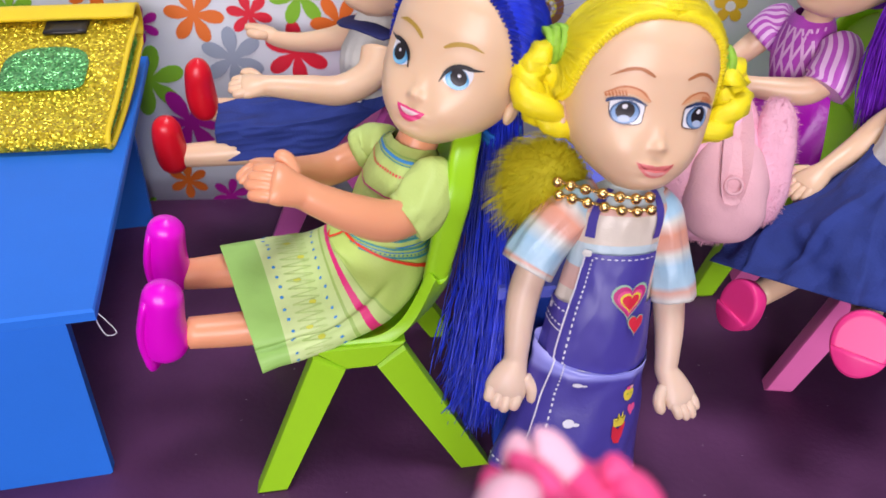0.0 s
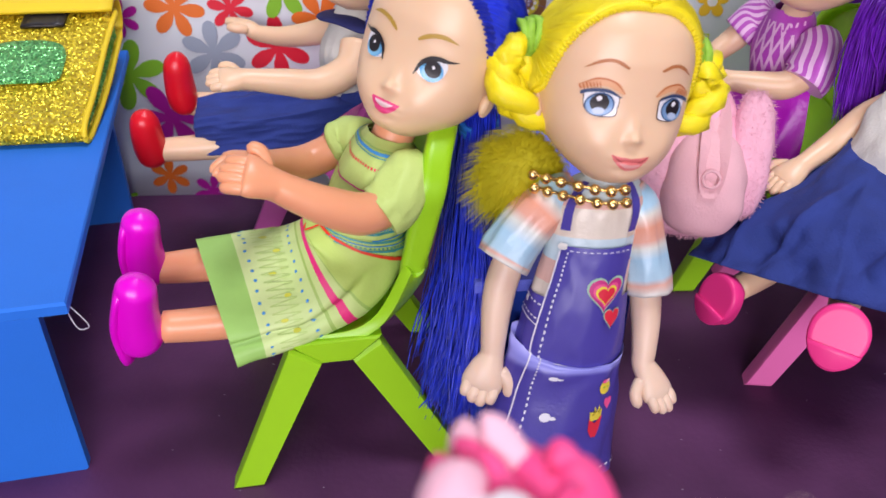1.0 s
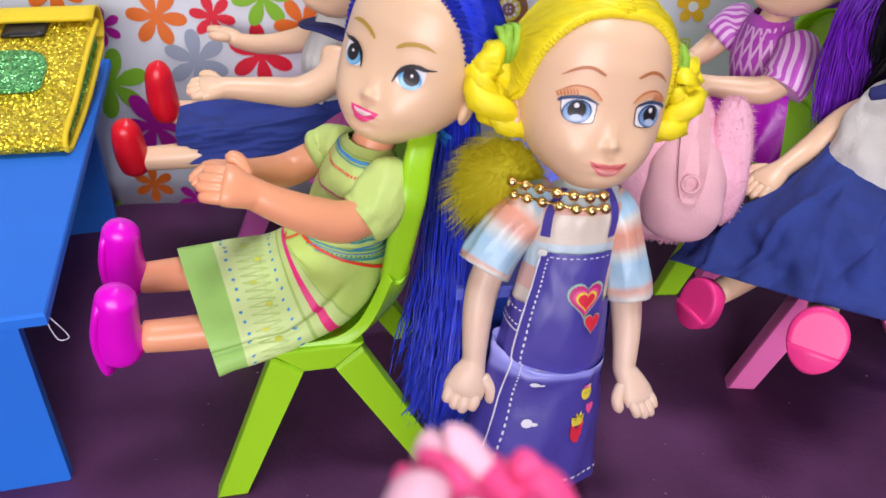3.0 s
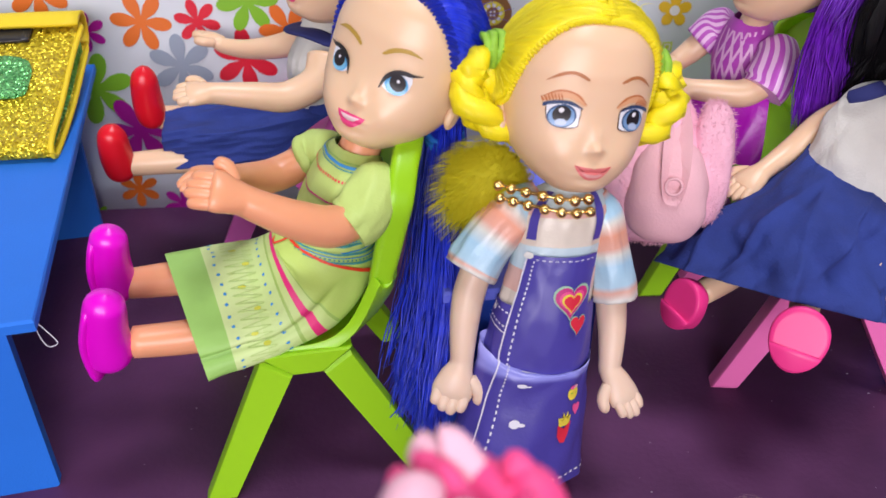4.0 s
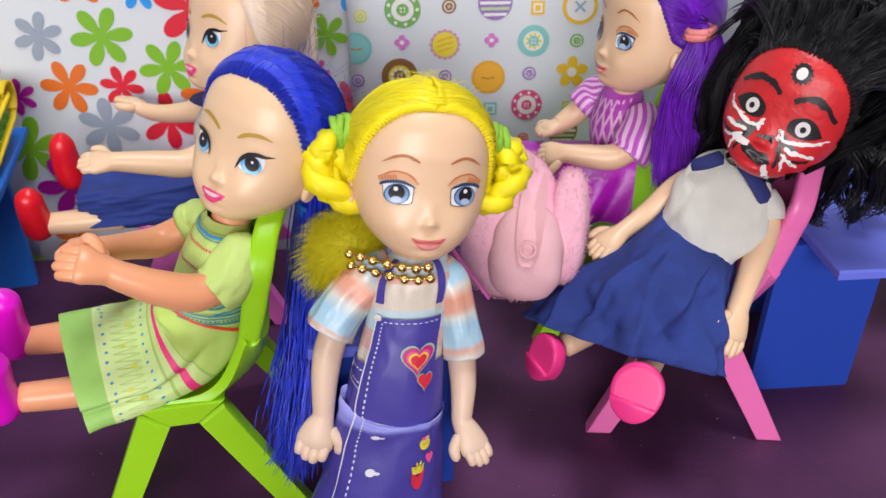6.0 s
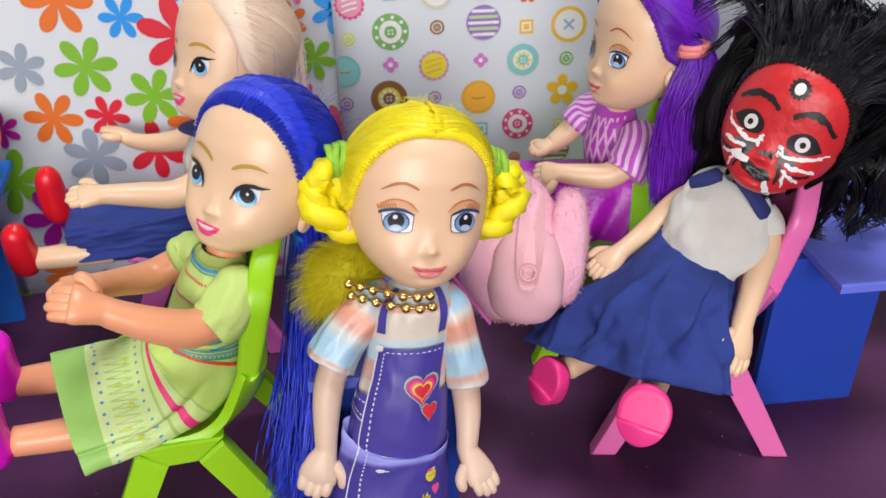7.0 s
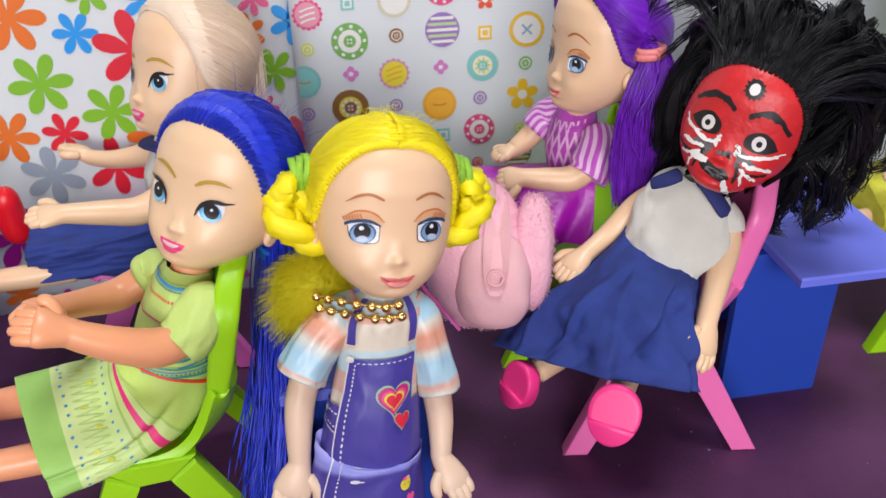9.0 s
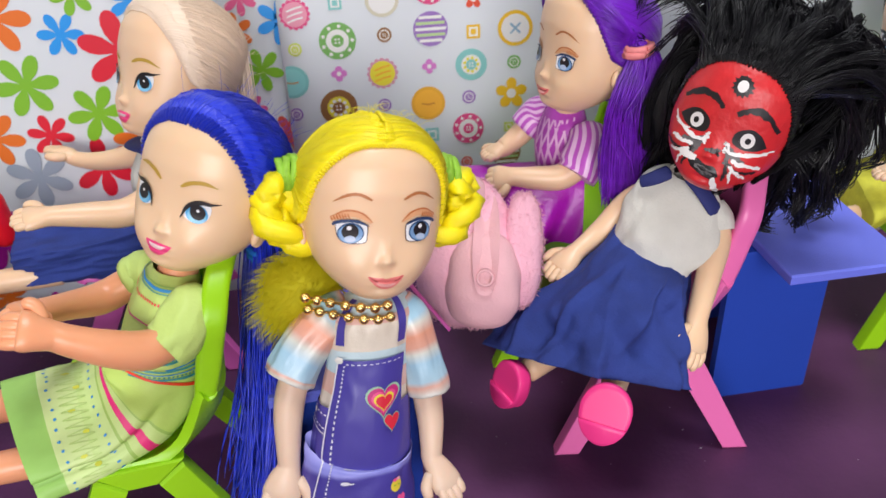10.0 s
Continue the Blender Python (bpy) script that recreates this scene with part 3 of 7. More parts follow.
for cx, cz, r, style in (
    (0.0659, 0.1246, 0.0085, "dots_green"),
    (0.0875, 0.1257, 0.0034, "small_brown"),
    (0.1091, 0.1269, 0.0081, "stripe_purple"),
    (0.1291, 0.1243, 0.0032, "frame_yellow"),
    (0.1489, 0.1248, 0.0083, "ring_yellow"),
    (0.0652, 0.1093, 0.0037, "diamond"),
    (0.0855, 0.1079, 0.0074, "scallop_yellow"),
    (0.1077, 0.1095, 0.0035, "diamond"),
    (0.1277, 0.1089, 0.0076, "dots_teal"),
    (0.1483, 0.1089, 0.0033, "small_green"),
    (0.0637, 0.0930, 0.0088, "dots_brown"),
    (0.0855, 0.0925, 0.0032, "small_purple"),
    (0.1064, 0.0917, 0.0082, "plain_orange"),
    (0.1262, 0.0933, 0.0033, "small_purple"),
    (0.1469, 0.0937, 0.0078, "flower_yellow"),
    (0.1255, 0.0777, 0.0076, "dots_pink"),
    (0.1455, 0.0770, 0.0023, "frame_lime"),
    (0.1076, 0.0759, 0.0033, "frame_teal"),
    (0.1243, 0.0606, 0.0028, "small_red"),
    (0.1440, 0.0641, 0.0075, "stripe_brown"),
    (0.0432, 0.1069, 0.0078, "plain_teal"),
    (0.0479, 0.1377, 0.0070, "scallop_pink"),
    (0.0463, 0.1220, 0.0031, "small_lime"),
    (0.0874, 0.1415, 0.0077, "ring_cream"),
    (0.0662, 0.1416, 0.0030, "frame_teal"),
    (0.1294, 0.1394, 0.0047, "flower_red"),
    (0.0435, 0.0912, 0.0032, "small_purple"),
    (0.1094, 0.1456, 0.0077, "dots_pink"),
):
    button(cx, cz, r, style)


# ---- furniture ----
def rect(origin, along, back, w0, w1, d0, d1, z):
    o, a, b = np.array(origin), np.array(along), np.array(back)
    return [tuple(np.append(o + a * w + b * d, z)) for w, d in ((w0, d0), (w1, d0), (w1, d1), (w0, d1))]


def desk(corner, turn, width, depth, legs, top_mat, leg_mat, label, side=1, height=0.076):
    """A foam desk from one front corner: the top reaches `width` along and `depth` back; legs are upright slabs (from, to, set back)."""
    a = np.array((math.cos(radians(turn)), math.sin(radians(turn)))) * side
    b = np.array((-math.sin(radians(turn)), math.cos(radians(turn))))
    root = empty("school_desk")

    def order(c):
        return c if side > 0 else c[::-1]
    s = Shape()
    s.slab(order(rect(corner, a, b, 0, width, 0, depth, height)), 0.0042, top_mat, 0.0007)
    s.finish("desk_top", root, "", False)
    for w0, w1, d in legs:
        s = Shape()
        s.slab(order(rect(corner, a, b, w0, w1, d, d + 0.0042, height - 0.0043)), height - 0.0043, leg_mat, 0.0007)
        s.finish("leg", root, "", False)
    return tagged(root, label, "desk")


desk((-0.075, 0.194), 12, 0.10, 0.187, [(0.0120, 0.088, 0.012), (0.010, 0.088, 0.166)], FOAM_BLUE, FOAM_BLUE, "bright blue craft foam school desk carrying a glitter bag", -1)
# these two desks: lit tops periwinkle, legs coloured darker for shade
desk((0.0358, 0.2150), 5, 0.0510, 0.100, [(0.0006, 0.048, 0.0008), (0.001, 0.046, 0.088)], FOAM_LIGHT, FOAM_SHADED, "periwinkle foam desk with shade-darkened blue legs behind a standing doll", 1, 0.0672)
desk((0.2195, 0.242), 3, 0.0480, 0.09, [(-0.009, 0.0335, 0.0245), (-0.009, 0.0335, 0.078)], FOAM_LIGHT, FOAM_SHADED, "periwinkle foam desk with a crooked, shade-darkened blue leg")


def chair(m, mat, label):
    """A moulded toy chair: local x forward, y left."""
    root = empty("toy_chair")

    s = Shape()
    prof = spline([(0.0250, 0.0490), (0.0225, 0.0525), (0.008, 0.0512), (-0.008, 0.0512), (-0.0185, 0.0545), (-0.0240, 0.0610), (-0.0268, 0.0690)])

    def pan(u, v):
        y = (u - 0.5) * 2
        x, z = prof(v)
        half = 0.0305 - 0.0050 * max(0.0, v - 0.45) / 0.55
        wall = 0.0025 + 0.0135 * math.exp(-((v - 0.74) / 0.17) ** 2)
        return np.array((x + 0.006 * y ** 4 * max(0.0, v - 0.55), y * half * (1 - 0.03 * y * y), z + wall * abs(y) ** 5))
    s.sheet(pan, 36, 32, mat, False)
    seat = s.finish("seat", root)
    solid = seat.modifiers.new("thickness", "SOLIDIFY")
    solid.thickness, solid.offset = 0.0034, -1
    bev = seat.modifiers.new("soft_edge", "BEVEL")
    bev.width, bev.segments = 0.0009, 2

    s = Shape()
    bp = spline([(-0.0272, 0.0690), (-0.0302, 0.0800), (-0.0336, 0.0940), (-0.0372, 0.1090)])

    def shell(u, v):
        y = (u - 0.5) * 2
        x, z = bp(v)
        half = 0.0250 - 0.003 * v - 0.0085 * max(0.0, (v - 0.70) / 0.30) ** 2.5
        return np.array((x + 0.0045 * y * y, y * half, z - 0.0035 * max(0.0, v - 0.6) * 2 * y * y))
    s.sheet(shell, 20, 16, mat, False)
    rim = spline([shell(1.0, 0.0), shell(1.0, 0.25), shell(1.0, 0.5), shell(1.0, 0.75), shell(0.97, 0.94), shell(0.82, 1.0), shell(0.5, 1.0), shell(0.18, 1.0), shell(0.03, 0.94), shell(0.0, 0.75), shell(0.0, 0.5), shell(0.0, 0.25), shell(0.0, 0.0)])

    def band(u, v):
        """A flat rim round the back, deeper than it is thick."""
        c = rim(v)
        d = unit(rim(min(1, v + 0.01)) - rim(max(0, v - 0.01)))
        n1 = unit(np.array((1.0, 0.0, 0.25)) - d * float(np.array((1.0, 0.0, 0.25)) @ d))
        n2 = cross(d, n1)
        a = 2 * math.pi * u
        ca, sa = math.cos(a), math.sin(a)
        k = (abs(ca) ** 6 + abs(sa) ** 6) ** (-1 / 6)
        deep = 0.0034 * (0.75 + 0.25 * math.sin(math.pi * min(1.0, 6 * min(v, 1 - v)) / 2))
        return c + n1 * (deep * ca * k) + n2 * (0.0017 * sa * k)
    s.sheet(band, 28, 90, mat, True, (True, True))
    back = s.finish("backrest", root)
    solid = back.modifiers.new("thickness", "SOLIDIFY")
    solid.thickness, solid.offset = 0.0012, 0

    for side in (1, -1):
        def bar(name, quad):
            """A flat moulded bar in the chair's side, from (x, z) corners."""
            s = Shape()
            pts = [(x, side * (0.0322 + 0.0052 * max(0.0, 1 - z / 0.05)), z) for x, z in quad]
            s.slab(pts if side < 0 else pts[::-1], 0.0068, mat, 0.0009)
            s.finish(name, root, "", False)
        bar("side_rail", [(-0.0045, 0.0448), (0.0054, 0.0448), (0.0148, 0.0528), (-0.0132, 0.0528)])
        bar("leg", [(0.0050, 0.0452), (0.0274, 0.0), (0.0368, 0.0), (0.0142, 0.0515)])
        bar("leg", [(-0.0126, 0.0515), (-0.0394, 0.0), (-0.0298, 0.0), (-0.0040, 0.0452)])
    root.matrix_basis = m
    return tagged(root, label, "chair", "toy chairs")


chair(pose(-0.0100, 0.2375, 0, 0, 0, 189.5), GREEN_CHAIR, "lime green moulded plastic toy chair holding a seated doll")
chair(pose(0.1770, 0.2767, 0, 0, 0, 174.7), ROSE_CHAIR, "pink moulded plastic toy chair holding a slumped doll")
chair(pose(-0.028, 0.352, 0, 0, 0, 184), PINK_CHAIR, "orchid pink moulded plastic toy chair close to the paper")
chair(pose(0.158, 0.338, 0, 0, 0, 182), GREEN_CHAIR, "lime green moulded plastic toy chair close to the paper")
chair(pose(0.325, 0.322, 0, 0, 0, 178), GREEN_CHAIR, "lime green moulded plastic toy chair behind a desk")


# ---- dolls: each one plain mesh ----
def knots(xs, ys):
    """A smooth curve through (x, y) knots that does not overshoot."""
    d = [(b - a) / (q - p) for a, b, p, q in zip(ys, ys[1:], xs, xs[1:])]
    m = [d[0]] + [0.0 if a * b <= 0 else 2 * a * b / (a + b) for a, b in zip(d, d[1:])] + [d[-1]]

    def at(x):
        x = min(max(x, xs[0]), xs[-1])
        i = 0
        while i < len(xs) - 2 and x > xs[i + 1]:
            i += 1
        h = xs[i + 1] - xs[i]
        f = (x - xs[i]) / h
        return (1 + 2 * f) * (1 - f) ** 2 * ys[i] + f * (1 - f) ** 2 * h * m[i] + f * f * (3 - 2 * f) * ys[i + 1] + f * f * (f - 1) * h * m[i + 1]
    table = [at(i / 2000) for i in range(2002)]

    def quick(x):
        q = min(max(x, 0.0), 1.0) * 2000
        i = int(q)
        return table[i] + (table[i + 1] - table[i]) * (q - i)
    return quick


# a head's half width, front and back from the chin (0) to the crown (1), in shares of its height
LEVELS = (0, 0.02, 0.06, 0.13, 0.22, 0.32, 0.42, 0.52, 0.62, 0.72, 0.82, 0.90, 0.96, 1)
HALF_WIDTH = knots(LEVELS, (0, 0.098, 0.166, 0.250, 0.322, 0.366, 0.387, 0.395, 0.395, 0.380, 0.335, 0.262, 0.170, 0))
FRONT = knots(LEVELS, (0.10, 0.225, 0.285, 0.312, 0.325, 0.338, 0.352, 0.372, 0.392, 0.395, 0.365, 0.300, 0.205, 0))
REAR = knots(LEVELS, (-0.10, -0.02, 0.06, 0.15, 0.24, 0.33, 0.39, 0.425, 0.435, 0.425, 0.375, 0.295, 0.195, 0))


class Head:
    """A doll's head: C its middle, F where it faces, U its top, H its height; faces are drawn in shares of H: x to the doll's left, z from the chin up."""

    def __init__(self, s, C, F, U, H, skin, ears=True, nose=1.0, n=120):
        self.s, self.C, self.F, self.H, self.nose = s, np.array(C, float), unit(F), H, nose
        U = np.array(U, float)
        self.U = unit(U - self.F * float(U @ self.F))
        self.L = cross(self.U, self.F)
        s.sheet(lambda u, v: self.on(360 * u, -90 + 180 * v), n, n, skin)
        if ears:
            for sg in (1, -1):
                ax = np.array([self.L * sg, self.F, self.U])
                p = self.world(0.385 * sg * H, -0.035 * H, (0.36 - 0.5) * H)
                s.ball(p, (0.034 * H, 0.060 * H, 0.094 * H), skin, 20, 14, ax)
                s.ball(p + self.L * sg * 0.010 * H + self.F * 0.050 * H - self.U * 0.02 * H, (0.026 * H, 0.030 * H, 0.062 * H), skin, 14, 10, ax)

    def relief(self, x, z):
        def g(x0, z0, wx, wz):
            return math.exp(-((x - x0) / wx) ** 2 - ((z - z0) / wz) ** 2)
        ax = abs(x)
        y = self.nose * (0.042 * g(0, 0.240, 0.030, 0.026) + 0.018 * g(0, 0.290, 0.026, 0.05))
        y += self.nose * 0.013 * math.exp(-((ax - 0.027) / 0.018) ** 2 - ((z - 0.228) / 0.016) ** 2)
        y += 0.014 * g(0, 0.135, 0.085, 0.035) + 0.020 * g(0, 0.045, 0.075, 0.04) - 0.010 * g(0, 0.085, 0.06, 0.014)
        y += 0.009 * (g(0, 0.150, 0.07, 0.012) + g(0, 0.112, 0.055, 0.014)) - 0.006 * g(0, 0.131, 0.08, 0.006)
        y += 0.020 * math.exp(-((ax - 0.18) / 0.09) ** 2 - ((z - 0.20) / 0.09) ** 2)
        y -= 0.012 * math.exp(-((ax - 0.17) / 0.07) ** 2 - ((z - 0.38) / 0.06) ** 2)
        return y

    def local(self, az, el):
        a, t = radians(az), 0.5 + 0.5 * math.sin(radians(el))
        sa, ca = math.sin(a), math.cos(a)
        mid, half = 0.5 * (FRONT(t) - REAR(t)), 0.5 * (FRONT(t) + REAR(t))
        e = 2 / 2.3 if ca > 0 else 1.0
        x = HALF_WIDTH(t) * math.copysign(abs(sa) ** e, sa)
        y = mid + half * math.copysign(abs(ca) ** e, ca)
        if ca > 0:
            y += self.relief(x, t) * min(1.0, ca * 3)
        return np.array((x, y, t - 0.5)) * self.H

    def on(self, az, el, k=1.0):
        q = self.local(az, el) * k
        return self.C + self.L * q[0] + self.F * q[1] + self.U * q[2]

    def face(self, x, z):
        """The face at x across and z up."""
        w = max(HALF_WIDTH(z), 1e-6)
        sa = min(0.999, abs(x) / w) ** 1.15
        return self.on(math.copysign(math.degrees(math.asin(sa)), x), math.degrees(math.asin(max(-1.0, min(1.0, 2 * z - 1)))))

    def dir(self, d, k=1.0):
        """The head's surface in the direction d (left, forward, up), swollen by k."""
        d = unit(d)
        return self.on(math.degrees(math.atan2(d[0], d[1])), math.degrees(math.asin(max(-1, min(1, d[2])))), k)

    def world(self, x, y, z):
        return self.C + self.L * x + self.F * y + self.U * z

    def shape(self, cx, cz, sg, outline, mat, lift, rings=4):
        """A printed area round (cx, cz): outline points outwards and up, smoothed."""
        path = spline(list(outline) + [outline[0]])
        n = len(outline) * 4
        self.s.patch(self.face, [(cx + sg * q[0], cz + q[1]) for q in [path(i / n) for i in range(n)]][::sg], mat, lift * self.H, rings)

    def oval(self, cx, cz, rx, rz, mat, lift, n=26):
        self.s.patch(self.face, [(cx + rx * math.cos(2 * math.pi * i / n), cz + rz * math.sin(2 * math.pi * i / n)) for i in range(n)], mat, lift * self.H)

    def stroke(self, points, width, mat, lift=0.006, taper=(0.3, 0.3), n=16):
        """A brush line: full in the middle, thin at its ends."""
        path = spline(points)
        ws = []
        for i in range(n + 1):
            f = i / n
            k = min(1.0, taper[0] + f * 3) * min(1.0, taper[1] + (1 - f) * 3)
            ws.append(width * k)
        self.s.strip(self.face, [path(i / n) for i in range(n + 1)], ws, mat, lift * self.H)

    def soft_eye(self, sg, cx=0.178, cz=0.40, k=1.0):
        """A round grey-blue printed eye with peach lid and rust lashes."""
        c = cx * sg

        def q(pts):
            return [(c + sg * a * k, cz + b * k) for a, b in pts]
        white = [(a * k, b * k) for a, b in ((0.088, 0.050), (0.040, 0.064), (-0.020, 0.062), (-0.072, 0.040), (-0.074, -0.020), (-0.064, -0.054), (0.000, -0.062), (0.050, -0.050), (0.078, -0.015))]
        self.stroke(q([(0.105, 0.078), (0.04, 0.108), (-0.04, 0.098), (-0.098, 0.056)]), 0.036 * k, LID_PEACH, 0.003)
        self.stroke(q([(0.112, 0.092), (0.04, 0.126), (-0.04, 0.112), (-0.104, 0.058)]), 0.009 * k, LID_RUST, 0.004)
        for i in range(7):
            a = 0.020 + 0.014 * i
            self.stroke(q([(a, 0.080 - 0.010 * (i / 6) ** 2), (a + 0.012, 0.112 - 0.016 * (i / 6) ** 2)]), 0.007 * k, LID_RUST, 0.005, (0.9, 0.2), 4)
        self.shape(c, cz, sg, [(a * 1.06, b * 1.08) for a, b in white], LID_BROWN, 0.004)
        self.shape(c, cz, sg, white, EYE_WHITE, 0.007)
        self.oval(c + 0.010 * sg * k, cz - 0.002, 0.070 * k, 0.062 * k, IRIS_DARK, 0.0095)
        self.oval(c + 0.010 * sg * k, cz - 0.004, 0.063 * k, 0.056 * k, IRIS_GREY, 0.012)
        self.oval(c + 0.012 * sg * k, cz + 0.008 * k, 0.045 * k, 0.046 * k, BLACK_PAINT, 0.0145)
        self.oval(c + 0.012 * sg * k, cz - 0.034 * k, 0.030 * k, 0.020 * k, IRIS_PALE, 0.017, 14)
        self.oval(c - 0.006 * k + 0.012 * sg * k, cz + 0.032 * k, 0.013 * k, 0.013 * k, EYE_WHITE, 0.018, 12)
        self.stroke(q([(0.100, 0.046), (0.088, 0.060), (0.040, 0.070), (-0.020, 0.068), (-0.084, 0.040)]), 0.017 * k, LID_BLUE, 0.0135, (0.5, 0.3))

    def cat_eye(self, sg, cx=0.175, cz=0.40, k=1.0):
        """A slanting light blue printed eye with a winged black lid."""
        c = cx * sg

        def q(pts):
            return [(c + sg * a * k, cz + b * k) for a, b in pts]
        white = [(a * k, b * k) for a, b in ((-0.072, -0.040), (-0.060, 0.015), (-0.022, 0.052), (0.030, 0.068), (0.068, 0.072), (0.078, 0.030), (0.064, -0.022), (0.032, -0.054), (-0.025, -0.062))]
        self.shape(c, cz, sg, white, EYE_WHITE, 0.006)
        self.oval(c, cz - 0.002, 0.066 * k, 0.062 * k, IRIS_BLUE, 0.009)
        self.oval(c + 0.004 * sg * k, cz - 0.012, 0.055 * k, 0.048 * k, IRIS_LIGHT, 0.011)
        self.oval(c + 0.006 * sg * k, cz + 0.010 * k, 0.046 * k, 0.050 * k, BLACK_PAINT, 0.014)
        self.oval(c + 0.002 * k + 0.006 * sg * k, cz + 0.022 * k, 0.009 * k, 0.010 * k, EYE_WHITE, 0.017, 12)
        self.stroke(q([(-0.086, -0.056), (-0.066, 0.012), (-0.022, 0.058), (0.030, 0.076), (0.070, 0.078), (0.118, 0.096)]), 0.025 * k, BLACK_PAINT, 0.0125, (0.25, 0.12))

    def lips(self, cz, w, up, low, mat, teeth=0.0, rise=0.022):
        """Printed lips: w half wide, up and low their heights, teeth the gap between."""
        def line(x):
            return cz + rise * x * x
        xs = [i / 12 - 1 for i in range(25)]
        top = [(w * x, line(x) + up * (max(0.0, 1 - abs(x)) ** 0.75 - 0.28 * math.exp(-(x / 0.16) ** 2))) for x in xs]
        bot = [(w * x, line(x) - low * max(0.0, 1 - x * x) ** 0.8) for x in xs[::-1][1:-1]]
        self.s.patch(self.face, (bot + top)[::1], mat, 0.004 * self.H, 6)
        if teeth:
            self.s.patch(self.face, [(w * 0.66 * x, line(x * 0.66) - teeth * (1 - x * x)) for x in xs] + [(w * 0.66 * x, line(x * 0.66) + teeth * 0.5 * (1 - x * x)) for x in xs[::-1][1:-1]], TEETH, 0.0075 * self.H, 4)
        else:
            self.stroke([(w * 0.92 * x, line(x * 0.92) + 0.003 * math.cos(6 * x)) for x in xs[::3]], 0.007, LIP_LINE, 0.007)
            # paler stroke: the lower lip's highlight painted in as colour
            self.stroke([(w * 0.5 * x, line(x * 0.5) - low * 0.45) for x in (-1, -0.5, 0, 0.5, 1)], low * 0.28, LIP_SHEEN, 0.007)

    def mane(self, edge, pole, mat, strand, thick=0.085, tuft=0.0, gather=None, n=900, seed=1, mirror=True, nu=220, nv=36, volume=None, radius=0.00010, part=2.0):
        """Rooted hair: a sheet combed from its edge (angle round the head, height) to a pole, with single hairs over it and stitched roots along the front."""
        H = self.H
        if mirror:
            edge = [(-a, z) for a, z in edge[::-1]][:-1] + list(edge)
        loop = spline(edge)
        b = unit(pole)
        rng = random.Random(seed)
        ph = [rng.uniform(0, 6.28) for _ in range(4)]
        goal, ring = gather if gather else (None, 0.0)

        def heading(u):
            a, z = loop(u)
            el = math.asin(max(-1, min(1, 2 * z - 1)))
            return np.array((math.sin(radians(a)) * math.cos(el), math.cos(radians(a)) * math.cos(el), math.sin(el)))

        def S(u, v):
            e = heading(u % 1.0)
            ang = math.acos(max(-1, min(1, float(e @ b))))
            f = 1 - v
            d = (e * math.sin((1 - f) * ang) + b * math.sin(f * ang)) / max(1e-6, math.sin(ang))
            rim = min(1.0, f / 0.16)
            if part < u < 1.0:
                rim = max(rim, min(1.0, (u - part) / 0.03, (1.0 - u) / 0.02))
            k = 1.006 + thick * math.sqrt(max(0.0, 1 - (1 - rim) ** 2))
            wob = math.sin(97 * 6.283 * u + ph[0]) * 0.5 + math.sin(41 * 6.283 * u + ph[1] + 4 * v) + 0.6 * math.sin(173 * 6.283 * u + ph[2])
            k += 0.0040 * wob * rim * min(1.0, v * 3)
            if volume:
                k += volume(d) * rim
            p = self.dir(d, k)
            if goal is not None and f > 0.45:
                g = (f - 0.45) / 0.55
                g = g * g * (3 - 2 * g)
                w = unit(p - goal)
                p = p * (1 - g) + (goal + w * ring * (1 + 0.12 * wob)) * g
            return p
        self.s.sheet(S, nu, nv, mat)
        hairs = []
        for _ in range(n):
            u, v0 = rng.random(), rng.choice((1.0, 1.0, 0.98, 0.9, 0.75))
            du, lift = rng.gauss(0, 0.003), rng.uniform(0.0001, 0.0005)
            pts = []
            for j in range(7):
                f = j / 6
                p = S(u + du * math.sin(f * 3), v0 * (1 - 0.86 * f))
                pts.append(p + unit(p - self.C) * (lift * (0.3 + math.sin(math.pi * f))))
            hairs.append(pts)
        if hairs:
            self.s.strands(hairs, [radius * rng.uniform(0.7, 1.4) for _ in hairs], strand, 9)
        if tuft:
            count = 110
            for i in range(count):
                u = (i + rng.uniform(-0.2, 0.2)) / count
                a, z = loop(u)
                if z < 0.40 or 130 < a % 360 < 230:
                    continue
                p0, p1, p2 = S(u, 1.0), S(u, 0.975), S(u, 0.93)
                o = unit(p0 - self.C)
                p00 = p0 + (p0 - p1) * rng.uniform(0.2, 0.6)
                self.s.tube([(*(p00 - o * 0.0003), tuft * 0.5), (*(p0 + o * 0.0004), tuft), (*(p1 + o * 0.0001), tuft * 1.1), (*(p2 - o * 0.0004), tuft * 0.8)], mat, 7, 7, o, (0.2, 0.2))
        return S


HAIRLINE = [(0, 0.845), (14, 0.842), (28, 0.82), (42, 0.765), (55, 0.68), (66, 0.57), (76, 0.47), (86, 0.44), (98, 0.40), (112, 0.30), (135, 0.20), (160, 0.15), (180, 0.14)]


